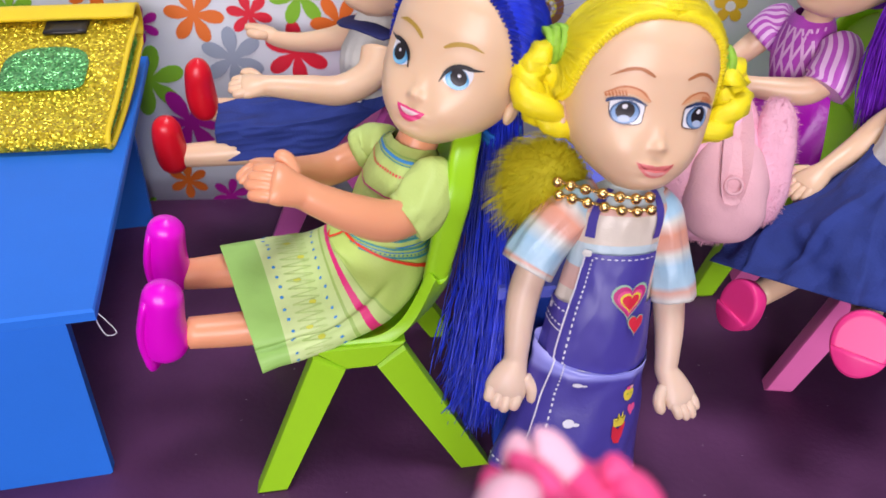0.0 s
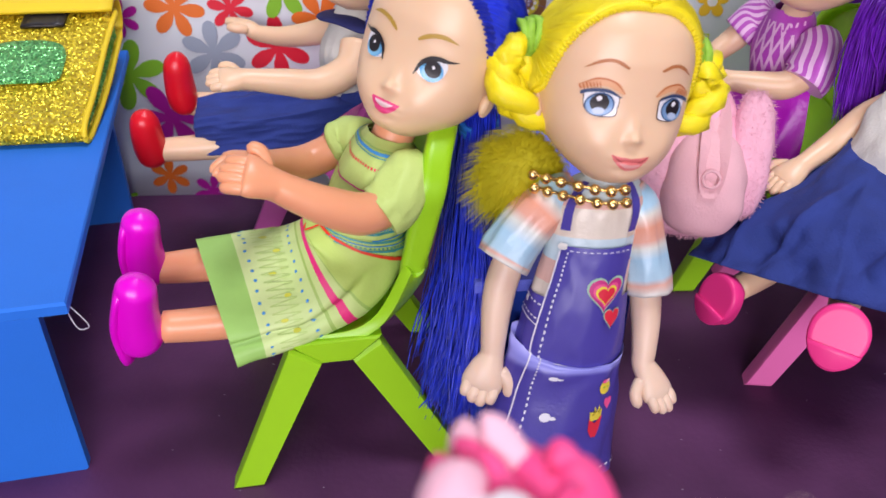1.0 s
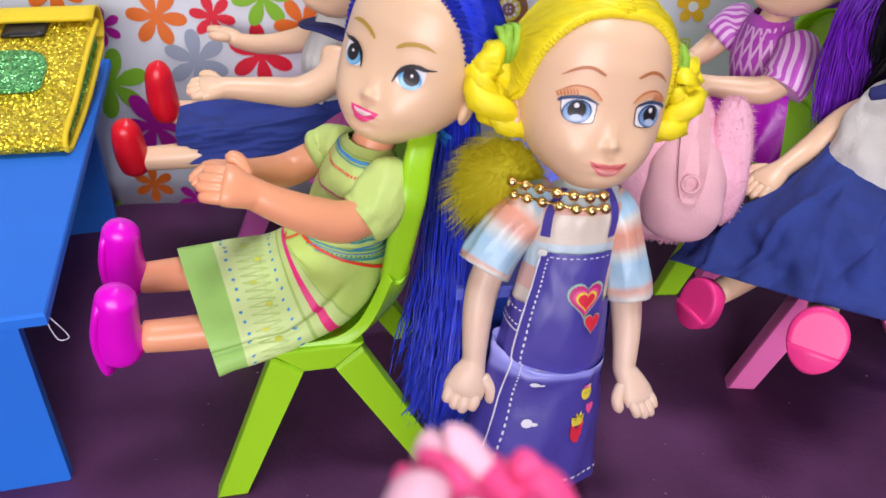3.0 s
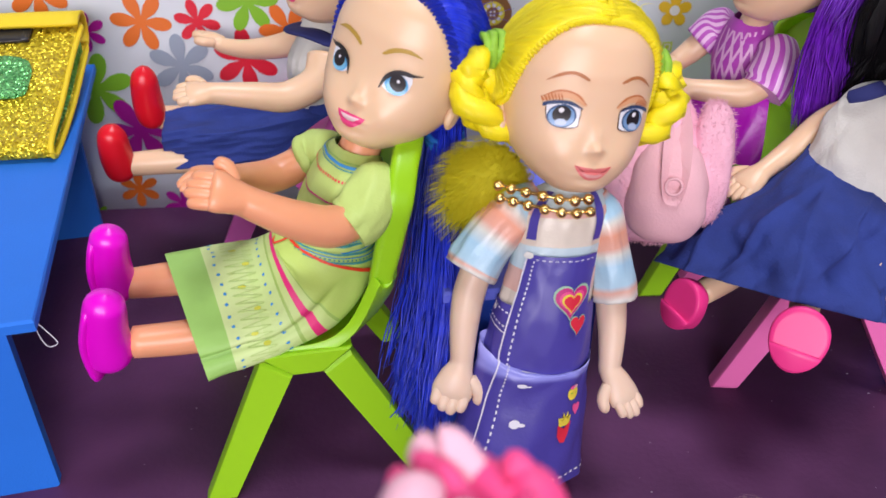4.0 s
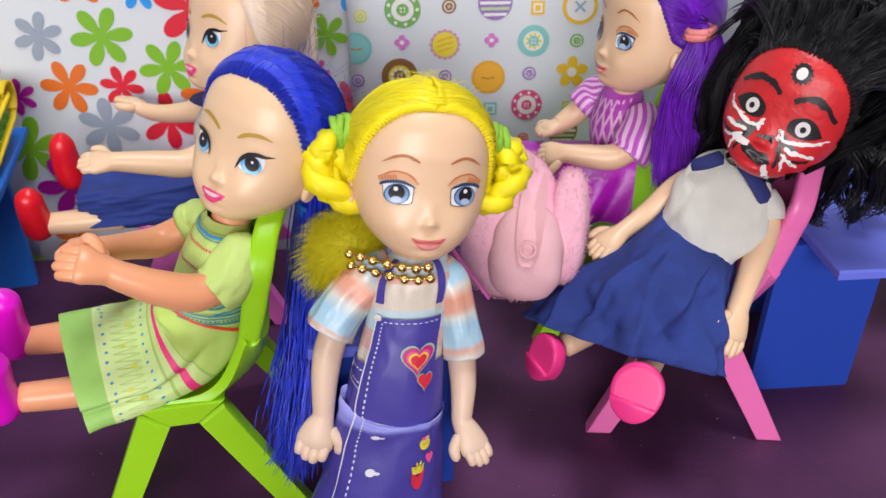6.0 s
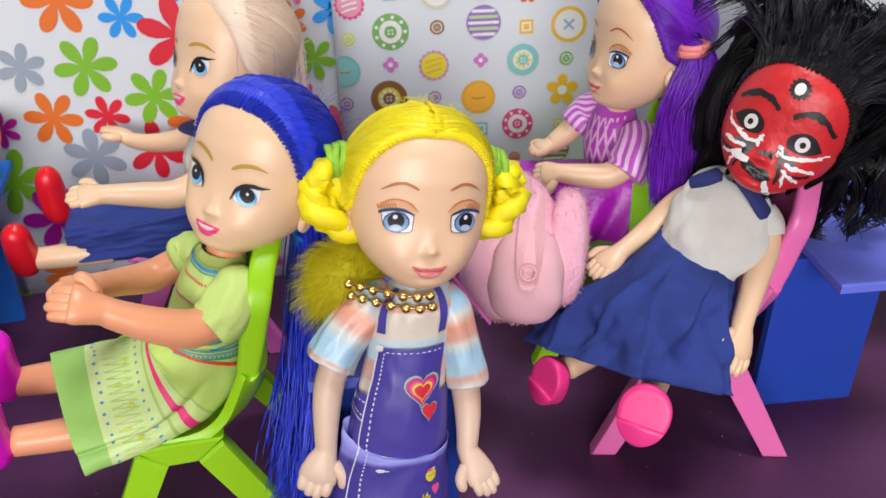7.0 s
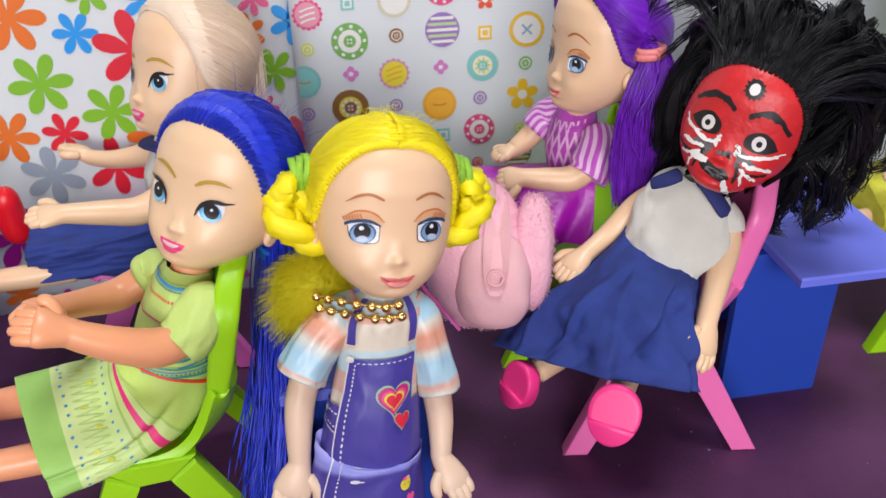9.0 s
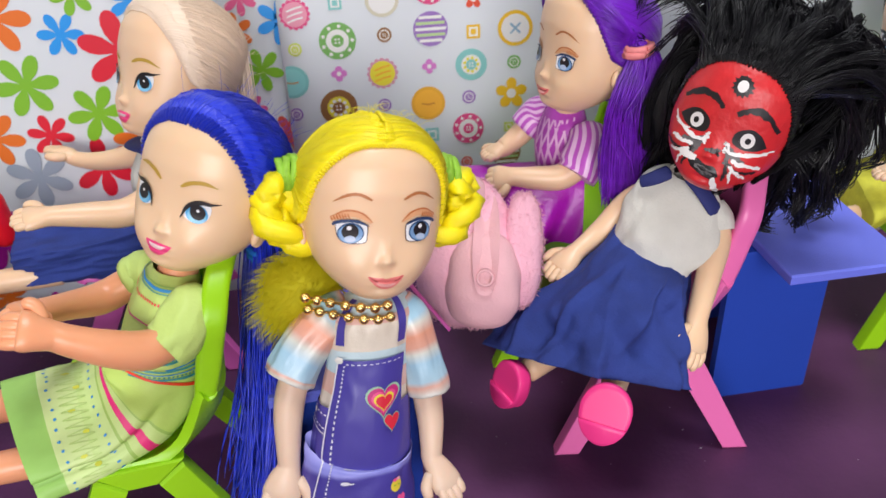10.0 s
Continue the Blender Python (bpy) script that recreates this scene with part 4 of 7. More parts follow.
def arm(s, pts, tip, up, mat, size=1.0, curl=0.25, thumb=1):
    """A limb of (x, y, z, r) down to the wrist, running on into a moulded hand; up: the back of the hand."""
    w, t = np.array(pts[-1][:3], float), np.array(tip, float)
    d = unit(t - w)
    up = np.array(up, float)
    up = unit(up - d * float(up @ d))
    sd = cross(d, up)
    ln = float(np.linalg.norm(t - w))
    palm = [(*(w + d * ln * 0.28), 0.0042 * size, 0.0029 * size), (*(w + d * ln * 0.52 - up * ln * 0.02), 0.0049 * size, 0.0026 * size), (*(w + d * ln * 0.70 - up * ln * 0.06), 0.0047 * size, 0.0020 * size)]
    s.tube([(*q[:3], q[3], q[3]) for q in pts] + palm, mat, 22, 44, up, (0.02, 0.05))
    z = 0.00150 * size
    for o, k in ((-0.0033, 0.90), (-0.0011, 1.0), (0.0011, 0.98), (0.0033, 0.90)):
        a = w + d * ln * 0.52 + sd * o * 0.95 * size - up * ln * 0.03
        b = w + d * ln * k + sd * o * 0.92 * size - up * ln * curl
        m = (a + b) / 2 + up * ln * 0.05
        s.tube([(*a, z * 0.85), (*m, z), (*b, z * 0.8)], mat, 12, 12, up, (0.1, 0.22))
    a = w + d * ln * 0.22 + sd * thumb * 0.0026 * size
    s.tube([(*a, z * 1.2), (*(a + d * ln * 0.20 + sd * thumb * 0.0036 * size - up * ln * 0.05), z * 1.2), (*(a + d * ln * 0.46 + sd * thumb * 0.0042 * size - up * ln * 0.12), z * 0.95)], mat, 12, 12, up, (0.1, 0.25))





def locks(s, guides, n, mat, r, spread, seed, steps=12, wild=0.0):
    """Loose hair: n strands that follow the guide curves, mixed, each strand a little off."""
    rng = np.random.RandomState(seed)
    grid = np.array([[spline(g)(j / 14) for j in range(15)] for g in guides])
    idx = np.arange(15)
    curves = []
    for _ in range(n):
        i = rng.randint(len(guides) - 1) if len(guides) > 1 else 0
        f = rng.rand()
        o, w = rng.normal(0, 1, 3) * spread, rng.normal(0, 1, 3) * wild
        ph, fr, end = rng.uniform(0, 6.28), rng.uniform(2, 5), rng.uniform(0.82, 1.0)
        g = grid[i] if len(guides) == 1 else grid[i] * (1 - f) + grid[i + 1] * f
        t = np.arange(8) / 7 * end
        p = np.stack([np.interp(t * 14, idx, g[:, k]) for k in range(3)], 1)
        curves.append(p + o * (0.35 + 0.65 * t)[:, None] + w * (np.sin(fr * t * 3 + ph) * t)[:, None])
    s.strands(curves, r * rng.uniform(0.7, 1.3, n), mat, steps)


def braid(s, points, r, mat, turns):
    """Three plaited locks along points."""
    path = spline(points)
    for k in range(3):
        pts = []
        for i in range(int(turns * 8) + 1):
            v = i / (turns * 8)
            c = path(v)
            d = unit(path(min(1, v + 0.01)) - path(max(0, v - 0.01)))
            n1 = unit(cross(d, (0.2, 0.3, 0.93)))
            n2 = cross(d, n1)
            a = 2 * math.pi * (v * turns + k / 3)
            w = r * (0.75 + 0.25 * math.sin(math.pi * min(1, v + 0.2)))
            pts.append((*(c + n1 * w * 0.62 * math.sin(a) + n2 * w * 0.36 * math.sin(2 * a)), w * 0.55, w * 0.62))
        s.tube(pts, mat, 12, int(turns * 16), (0.2, 0.3, 0.93), (0.04, 0.06), 0.05, 5)


def loft(s, rings, mat, nu=64, nv=28, folds=None, cap=(False, False), back=1.0):
    """Cloth through ellipses: rings of (middle, half-axis a, half-axis b)."""
    path = spline([np.concatenate([np.array(c, float), np.array(a, float), np.array(b, float)]) for c, a, b in rings])

    def S(u, v):
        q = path(v)
        a = 2 * math.pi * u
        k = 1 + (folds(u, v) if folds else 0.0)
        return q[:3] + (q[3:6] * math.cos(a) + q[6:9] * math.sin(a) * (back if math.sin(a) > 0 else 1.0)) * k
    if mat:
        s.sheet(S, nu, nv, mat, True, cap)
    return S


def wrinkle(u, v, across, along, seed=0.0):
    """Uneven soft creases that close round the cloth."""
    a = 2 * math.pi * u
    return noise.noise(Vector((across * math.cos(a) + seed, across * math.sin(a), along * v + seed)))


def yellow_doll():
    s = Shape()
    # legs and shoes
    for x0, x1 in ((0.0470, 0.0475), (0.0620, 0.0625)):
        s.tube([(x0, 0.2010, 0.030, 0.0052), (x0, 0.1985, 0.016, 0.0047), (x1, 0.1970, 0.005, 0.0042)], SKIN, 14, 12, (0, 1, 0), (0.05, 0.05))
        s.tube([(x1, 0.2030, 0.0036, 0.0040, 0.0036), (x1, 0.1975, 0.0036, 0.0046, 0.0036), (x1, 0.1900, 0.0028, 0.0044, 0.0028), (x1, 0.1860, 0.0024, 0.0034, 0.0024)], PINK_PLASTIC, 14, 12, (0, 0, 1), (0.2, 0.25))
    # blouse
    chest = loft(s, [((0.0722, 0.2240, 0.1000), (0.0064, 0, 0), (0, 0.0060, -0.001)), ((0.0716, 0.2230, 0.0975), (0.0105, 0, 0.0), (0, 0.0078, -0.001)), ((0.0705, 0.2205, 0.0925), (0.0130, 0, 0), (0, 0.0088, -0.002)), ((0.0692, 0.2180, 0.0850), (0.0128, 0, 0), (0, 0.0090, -0.002)), ((0.0672, 0.2150, 0.0750), (0.0128, 0, 0), (0, 0.0092, -0.002)), ((0.0650, 0.2115, 0.0640), (0.0140, 0, 0), (0, 0.0096, -0.002))],
                 SHIRT_BODY, 96, 34, lambda u, v: 0.05 * wrinkle(u, v, 2.4, 3.0, 11.0) + 0.02 * wrinkle(u, v, 5.0, 8.0, 3.0), (False, False), 0.5)
    # bib and bodice, tucked into the skirt
    def creased(u, v):
        return 0.045 * wrinkle(u, v, 2.0, 3.0, 8.0) * (0.3 + v) + 0.02 * wrinkle(u, v, 4.5, 8.0, 2.0)
    bodice = loft(s, [((0.0690, 0.2168, 0.0832), (0.0128, 0, 0), (0, 0.0098, -0.002)), ((0.0672, 0.2145, 0.0750), (0.0134, 0, 0), (0, 0.0104, -0.0022)), ((0.0652, 0.2110, 0.0650), (0.0146, 0, 0), (0, 0.0108, -0.0025)), ((0.0632, 0.2065, 0.0520), (0.0158, 0, 0), (0, 0.0100, -0.003)), ((0.0620, 0.2040, 0.0440), (0.0150, 0, 0), (0, 0.0090, -0.003))], None, 4, 4, creased, (False, False), 0.45)
    s.sheet(lambda u, v: bodice(0.615 + 0.285 * u, v), 44, 40, SATIN_BLUE, False)
    s.sheet(lambda u, v: bodice(-0.10 + 0.72 * u, 0.42 + 0.58 * v), 60, 24, SATIN_BLUE, False)

    def bib(u, v):
        return bodice(0.75 + u, v)
    s.strip(bib, [(-0.130, 0.02 + 0.96 * i / 20) for i in range(21)], 0.0065, STITCH, -0.0003)
    for i in range(25):
        v = 0.05 + i * 0.037
        s.strip(bib, [(-0.098, v), (-0.098, v + 0.020)], 0.006, STITCH, -0.0003)
    for i in range(10):
        u = -0.092 + i * 0.023
        s.strip(bib, [(u, 0.035), (u + 0.012, 0.035)], 0.009, STITCH, -0.0003)
    for k in (0.44, 0.52):
        for i in range(6):
            s.strip(bib, [(-0.260 + i * 0.022, k + 0.006 * i), (-0.248 + i * 0.022, k + 0.006 * i + 0.003)], 0.009, STITCH, -0.0003)
    s.strip(bib, [(-0.262 + 0.013 * i, 0.545 + 0.004 * i) for i in range(11)], 0.006, STITCH, -0.0003)
    s.patch(bib, circle(-0.225, 0.475, 0.014, 14, 1.5), STITCH, -0.0004, 1)
    s.patch(bib, circle(-0.124, 0.012, 0.020, 16, 1.2), SHIRT_PALE, -0.0006, 2)

    def heart(S, cu, cv, w, h, mat, lift):
        out = []
        for i in range(30):
            a = 2 * math.pi * i / 30
            x, y = 16 * math.sin(a) ** 3 / 17, (13 * math.cos(a) - 5 * math.cos(2 * a) - 2 * math.cos(3 * a) - math.cos(4 * a)) / 17
            out.append((cu + w * x, cv - h * y))
        s.patch(S, out, mat, -lift, 3)
    for w, mat, lift in ((0.062, HEART_GREEN, 0.0003), (0.055, HEART_DEEP, 0.0004), (0.042, HEART_PINK, 0.0005), (0.034, PRINT_YELLOW, 0.0006), (0.027, HEART_RED, 0.0007)):
        heart(bib, 0.066, 0.350 + (0.062 - w) * 0.6, w * 1.18, w * 2.45, mat, lift)
    for w, mat, lift in ((0.028, HEART_GREEN, 0.0008), (0.025, HEART_RED, 0.0009)):
        heart(bib, 0.096, 0.520, w * 1.15, w * 2.6, mat, lift)
    s.patch(bib, [(-0.055 + q[0], 0.86 + q[1]) for q in circle(0, 0, 0.017, 12, 1.0)], STITCH, -0.0003, 1)
    s.patch(bib, [(-0.034 + q[0], 0.864 + q[1]) for q in circle(0, 0, 0.012, 8, 0.6)], STITCH, -0.0003, 1)
    # skirt with a loose upper edge that stands off at one side
    def folds(u, v):
        return 0.03 * math.sin(6 * math.pi * u + 1) * v * v + 0.05 * wrinkle(u, v, 2.0, 3.0, 18.0) * (0.5 + v) + 0.02 * wrinkle(u, v, 4.5, 8.0, 12.0)
    skirt = loft(s, [((0.0630, 0.2066, 0.0548), (0.0166, -0.0012, -0.0024), (0, 0.0102, 0.0030)), ((0.0624, 0.2048, 0.0510), (0.0168, 0, -0.0014), (0, 0.0108, -0.001)), ((0.0610, 0.2035, 0.0430), (0.0180, 0, 0), (0, 0.0116, -0.003)), ((0.0592, 0.2012, 0.0300), (0.0198, 0, 0.0), (0, 0.0136, -0.003)), ((0.0558, 0.1990, 0.0115), (0.0226, 0, -0.0022), (0, 0.0150, -0.004))], SKIRT_SATIN, 110, 50, folds, (False, False), 0.45)

    def front(u, v):
        return skirt(0.75 + u, v)
    s.strip(front, [(-0.118 - 0.012 * i / 20, 0.0 + 0.97 * i / 20) for i in range(21)], 0.0055, STITCH, -0.0003)
    for i in range(25):
        v = 0.01 + i * 0.039
        s.strip(front, [(-0.086, v), (-0.086, v + 0.020)], 0.005, STITCH, -0.0003)
    for i in range(22):
        u = -0.24 + i * 0.023
        s.strip(front, [(u, 0.955), (u + 0.013, 0.955)], 0.009, STITCH, -0.0003)
    for v in (0.13, 0.38, 0.66):
        s.patch(front, [(-0.034 + q[0], v + q[1]) for q in circle(0, 0, 0.014, 12, 1.7)], STITCH, -0.0003, 1)
        s.patch(front, [(-0.017 + q[0], v + 0.004 + q[1]) for q in circle(0, 0, 0.010, 8, 1.0)], STITCH, -0.0003, 1)
    s.patch(front, [(0.122 + q[0], 0.50 + q[1]) for q in circle(0, 0, 0.021, 18, 2.7)], PRINT_YELLOW, -0.0003, 2)
    for du, dv, w, mat in ((-0.006, -0.055, 0.009, HEART_PINK), (0.006, -0.06, 0.009, BOW_PALE), (-0.007, 0.0, 0.005, TIE_GREEN), (0.008, 0.0, 0.005, TIE_GREEN)):
        s.patch(front, circle(0.122 + du, 0.50 + dv, w, 10, 2.2 if w > 0.006 else 1.0), mat, -0.00045, 1)
    heart(front, 0.142, 0.62, 0.016, 0.045, HEART_PINK, 0.0003)
    s.patch(front, [(x + 0.012, v + 0.10) for x, v in ((0.070, 0.60), (0.066, 0.545), (0.076, 0.558), (0.082, 0.520), (0.089, 0.552), (0.098, 0.518), (0.101, 0.558), (0.110, 0.545), (0.106, 0.60))], PRINT_YELLOW, -0.0003, 2)
    s.patch(front, [(x + 0.012, v + 0.10) for x, v in ((0.066, 0.585), (0.088, 0.615), (0.111, 0.580), (0.105, 0.650), (0.096, 0.690), (0.082, 0.685), (0.070, 0.650))], HEART_RED, -0.0004, 2)
    # sleeves: loose, cut straight at the hem
    for k, pts in ((-1, [(0.0640, 0.2232, 0.0955, 0.0050), (0.0580, 0.2218, 0.0925, 0.0066), (0.0520, 0.2190, 0.0870, 0.0076), (0.0455, 0.2150, 0.0790, 0.0082), (0.0436, 0.2134, 0.0762, 0.0080)]), (1, [(0.0785, 0.2232, 0.0950, 0.0050), (0.0818, 0.2212, 0.0900, 0.0062), (0.0840, 0.2180, 0.0820, 0.0062), (0.0856, 0.2145, 0.0735, 0.0064), (0.0864, 0.2128, 0.0672, 0.0066)])):
        s.tube(pts, SHIRT, 56, 34, (0, 1, 0), (0.0, 0.0), 0.02, 5, lambda u, v: (0.14 * wrinkle(u, v, 1.8, 2.6, 13.0 * k) + 0.07 * wrinkle(u, v, 3.5, 5.0, 9.0 * k)) * (0.3 + v))
    # straps
    for u0, u1 in ((0.632, 0.628), (0.862, 0.872)):
        s.strip(chest, [(u0 + (u1 - u0) * i / 10, 0.10 + 0.046 * i) for i in range(11)], 0.040, SATIN_BLUE, -0.0006)
    # arms
    arm(s, [(0.0470, 0.2155, 0.0800, 0.0046), (0.0436, 0.2120, 0.0715, 0.0048), (0.0420, 0.2085, 0.0640, 0.0045), (0.0412, 0.2045, 0.0560, 0.0038), (0.0408, 0.2025, 0.0510, 0.0036)], (0.0356, 0.1940, 0.0385), (-0.15, -0.92, 0.3), SKIN_PALE, 1.25, 0.02, -1)
    arm(s, [(0.0846, 0.2155, 0.0750, 0.0044), (0.0858, 0.2120, 0.0650, 0.0046), (0.0862, 0.2085, 0.0575, 0.0042), (0.0858, 0.2045, 0.0510, 0.0036), (0.0856, 0.2025, 0.0475, 0.0034)], (0.0928, 0.1925, 0.0368), (0.45, -0.80, 0.35), SKIN_PALE, 1.05, 0.06, 1)
    # neck, head
    s.tube([(0.0722, 0.2262, 0.0940, 0.0064), (0.0726, 0.2285, 0.1030, 0.0060)], SKIN, 18, 6, (0, 1, 0))
    h = Head(s, (0.0731, 0.2360, 0.1212), (0.232, -0.899, 0.371), (0.075, 0.397, 0.915), 0.0541, SKIN)
    for sg in (-1, 1):
        h.soft_eye(sg, 0.176, 0.40, 0.94)
        h.stroke([(0.085 * sg, 0.572), (0.15 * sg, 0.602), (0.21 * sg, 0.598), (0.275 * sg, 0.566)], 0.016, BROW_RUST, 0.004, (0.6, 0.15))
    h.lips(0.130, 0.100, 0.024, 0.042, LIP_SOFT, 0.0, 0.032)
    # hair parted along the crown and drawn to a tie at each side
    h.mane(HAIRLINE, (0, -1, -0.3), HAIR_Y, STRAND_Y, 0.055, 0.0, None, 0, 60, True, 110, 24)
    for sg in (-1, 1):
        tie = h.world(0.0258 * sg, -0.0019, 0.0104)
        edge = [(a * sg, z) for a, z in HAIRLINE] + [(180 * sg, 0.5), (180 * sg, 0.85), (170 * sg, 0.975), (20 * sg, 0.985), (3 * sg, 0.93), (0, 0.845)]
        h.mane(edge, (0.93 * sg, -0.07, 0.36), HAIR_Y, STRAND_Y, 0.070, 0.00050, (tie, 0.0040), 520, 61 + sg, False, 200, 40, None, 0.00008, 0.68)
        for k in range(3):
            c = tie + h.L * sg * (0.0019 * k - 0.0024) - h.U * (0.0006 * k - 0.0010)
            ring = [(*(c + h.U * 0.0044 * math.cos(a) + h.F * 0.0044 * math.sin(a) + h.L * 0.0004 * math.sin(2 * a + 2 * k)), 0.0012) for a in [2 * math.pi * i / 14 for i in range(15)]]
            s.tube(ring, TIE_GREEN, 8, 42, h.L, (0.0, 0.0), 0.2, 3)
        q = [(tie - h.C) @ h.L, (tie - h.C) @ h.F, (tie - h.C) @ h.U]
        loop = [h.world(q[0] + sg * a, q[1] + b, q[2] + c) for a, b, c in ((0.0020, 0.0, -0.0005), (0.0048, 0.0, -0.0045), (0.0052, 0.0, -0.0105), (0.0020, 0.0005, -0.0165), (-0.0036, 0.0, -0.0200), (-0.0085, -0.003, -0.0200))]
        braid(s, loop, 0.0064, HAIR_Y, 1.0)
        loop2 = [h.world(q[0] + sg * a, q[1] + b, q[2] + c) for a, b, c in ((0.0, -0.003, -0.002), (-0.0016, -0.005, -0.0080), (-0.0022, -0.006, -0.0130), (-0.0050, -0.006, -0.0185))]
        braid(s, loop2, 0.0056, HAIR_Y, 0.8)
    rng = random.Random(3)
    for _ in range(46):
        a, e = rng.uniform(-80, 80), rng.uniform(52, 88)
        p = h.on(a, e, 1.07)
        d = unit(p - h.C)
        q = p + d * rng.uniform(0.001, 0.003) + h.L * rng.gauss(0, 0.004) - h.F * rng.uniform(0, 0.004)
        s.strand([p - d * 0.001, (p + q) / 2 + d * 0.001, q], 0.00006, STRAND_Y, 5)
    return tagged(s.finish("doll"), "standing doll with yellow braids and indigo pinafore leaning on a desk", "doll", "dolls")


def blue_doll():
    s = Shape()
    # legs and shoes, toes up
    for leg, shoe in (([(-0.030, 0.236, 0.0625, 0.0060), (-0.050, 0.234, 0.0605, 0.0056), (-0.0655, 0.2335, 0.0590, 0.0048)], [(-0.0668, 0.2335, 0.0530, 0.0050, 0.0052), (-0.0675, 0.2325, 0.0600, 0.0060, 0.0068), (-0.0668, 0.2310, 0.0700, 0.0060, 0.0064), (-0.0645, 0.2290, 0.0790, 0.0052, 0.0056), (-0.0632, 0.2280, 0.0835, 0.0040, 0.0044)]),
                      ([(-0.022, 0.2145, 0.0560, 0.0056), (-0.042, 0.2100, 0.0562, 0.0052), (-0.0575, 0.206, 0.0578, 0.0047)], [(-0.0625, 0.2055, 0.0490, 0.0050, 0.0052), (-0.0622, 0.2045, 0.0560, 0.0062, 0.0070), (-0.0612, 0.2035, 0.0650, 0.0062, 0.0066), (-0.0588, 0.2020, 0.0745, 0.0054, 0.0058), (-0.0572, 0.2010, 0.0792, 0.0040, 0.0044)])):
        s.tube(leg, SKIN_TAN, 18, 14, (0, 0, 1), (0.05, 0.05))
        s.tube(shoe, MAGENTA_PLASTIC, 26, 28, (-1, 0, 0.2), (0.20, 0.24))
        a, b = np.array(shoe[0][:3]), np.array(shoe[-1][:3])
        s.tube([(*(a + (-0.0040, -0.0005, -0.0036)), 0.0044, 0.0022), (*((a + b) / 2 + (-0.0066, 0, -0.002)), 0.0056, 0.0020), (*(b + (-0.0046, 0, -0.002)), 0.0046, 0.0018)], MAGENTA_PLASTIC, 18, 14, (-1, 0, 0.2), (0.14, 0.16))
    # bodice
    rows = [((0.0105, 0.2400, 0.1040), 0.0066, 0.0062), ((0.0092, 0.2388, 0.1005), 0.0128, 0.0088), ((0.0068, 0.2370, 0.0930), 0.0140, 0.0112), ((0.0040, 0.2352, 0.0850), 0.0138, 0.0126), ((0.0018, 0.2340, 0.0775), 0.0136, 0.0132)]
    top = loft(s, [(c, (0.30 * a, -0.95 * a, 0.0), (-0.95 * b, -0.30 * b, 0.002)) for c, a, b in rows], DRESS_TOP, 110, 44, lambda u, v: 0.05 * wrinkle(u, v, 2.0, 3.0, 4.0) + 0.03 * wrinkle(u, v, 4.0, 6.0, 1.0))
    for v, mat, w in ((0.14, PRINT_GREEN, 0.016), (0.185, PRINT_BLUE, 0.034), (0.225, PRINT_TEAL, 0.012), (0.52, HEART_DEEP, 0.012), (0.75, PRINT_TEAL, 0.045), (0.83, PRINT_TEAL, 0.016), (0.90, PRINT_TEAL, 0.030), (0.975, PRINT_BLUE, 0.016)):
        s.strip(top, [(i / 60, v) for i in range(61)], w, mat, 0.0003)
    for i in range(70):
        s.strip(top, [(i / 70, 0.33), (i / 70 + 0.008, 0.33)], 0.022, HEART_RED, 0.0003)
        s.patch(top, circle(i / 70, 0.865, 0.0045, 6, 3.0), PRINT_BLUE, 0.0004, 1)
        s.patch(top, circle(i / 70 + 0.007, 0.79, 0.0032, 6, 3.0), PRINT_TEAL, 0.0004, 1)
    # skirt over the lap, its near edge rolled over along the seat
    def lap_roll(u, v):
        q = (u + 0.5) % 1.0 - 0.5
        w = min(1.0, max(0.0, (v - 0.22) / 0.18))
        return w * (0.13 * math.exp(-((q + 0.085) / 0.055) ** 2) - 0.12 * math.exp(-((q + 0.005) / 0.018) ** 2))

    def folds(u, v):
        return 0.03 * math.sin(6 * math.pi * u + 0.5) * v + (0.06 * wrinkle(u, v, 1.7, 2.4, 2.0) + 0.04 * wrinkle(u, v, 3.4, 6.0, 9.0)) * (0.4 + v * 0.6) + 0.05 * math.exp(-((v - 0.28) / 0.10) ** 2) * math.sin(14 * math.pi * u) + lap_roll(u, v)
    skirt = loft(s, [((0.0018, 0.2340, 0.0785), (0.0040, -0.0130, 0), (-0.0125, -0.004, 0.003)), ((-0.0005, 0.2325, 0.0715), (0.0045, -0.0155, 0.0), (-0.0150, -0.004, 0.0065)), ((-0.0070, 0.2295, 0.0650), (0.0050, -0.0190, 0), (-0.0080, -0.002, 0.0130)), ((-0.0190, 0.2255, 0.0610), (0.006, -0.0200, -0.002), (-0.002, 0, 0.0118)),
                     ((-0.0310, 0.2225, 0.0590), (0.0075, -0.0200, -0.002), (-0.002, 0.003, 0.0114)), ((-0.0430, 0.2195, 0.0576), (0.0085, -0.0195, -0.0030), (-0.003, 0.004, 0.0112))], DRESS_SKIRT, 110, 56, folds)
    rng = random.Random(8)
    for v in (0.565, 0.80):
        for i in range(20):
            s.patch(skirt, circle(-0.16 + i * 0.030 + rng.uniform(-0.004, 0.004), v + rng.uniform(-0.008, 0.008), 0.0042, 8, 2.2), PRINT_BLUE, 0.00025, 1)
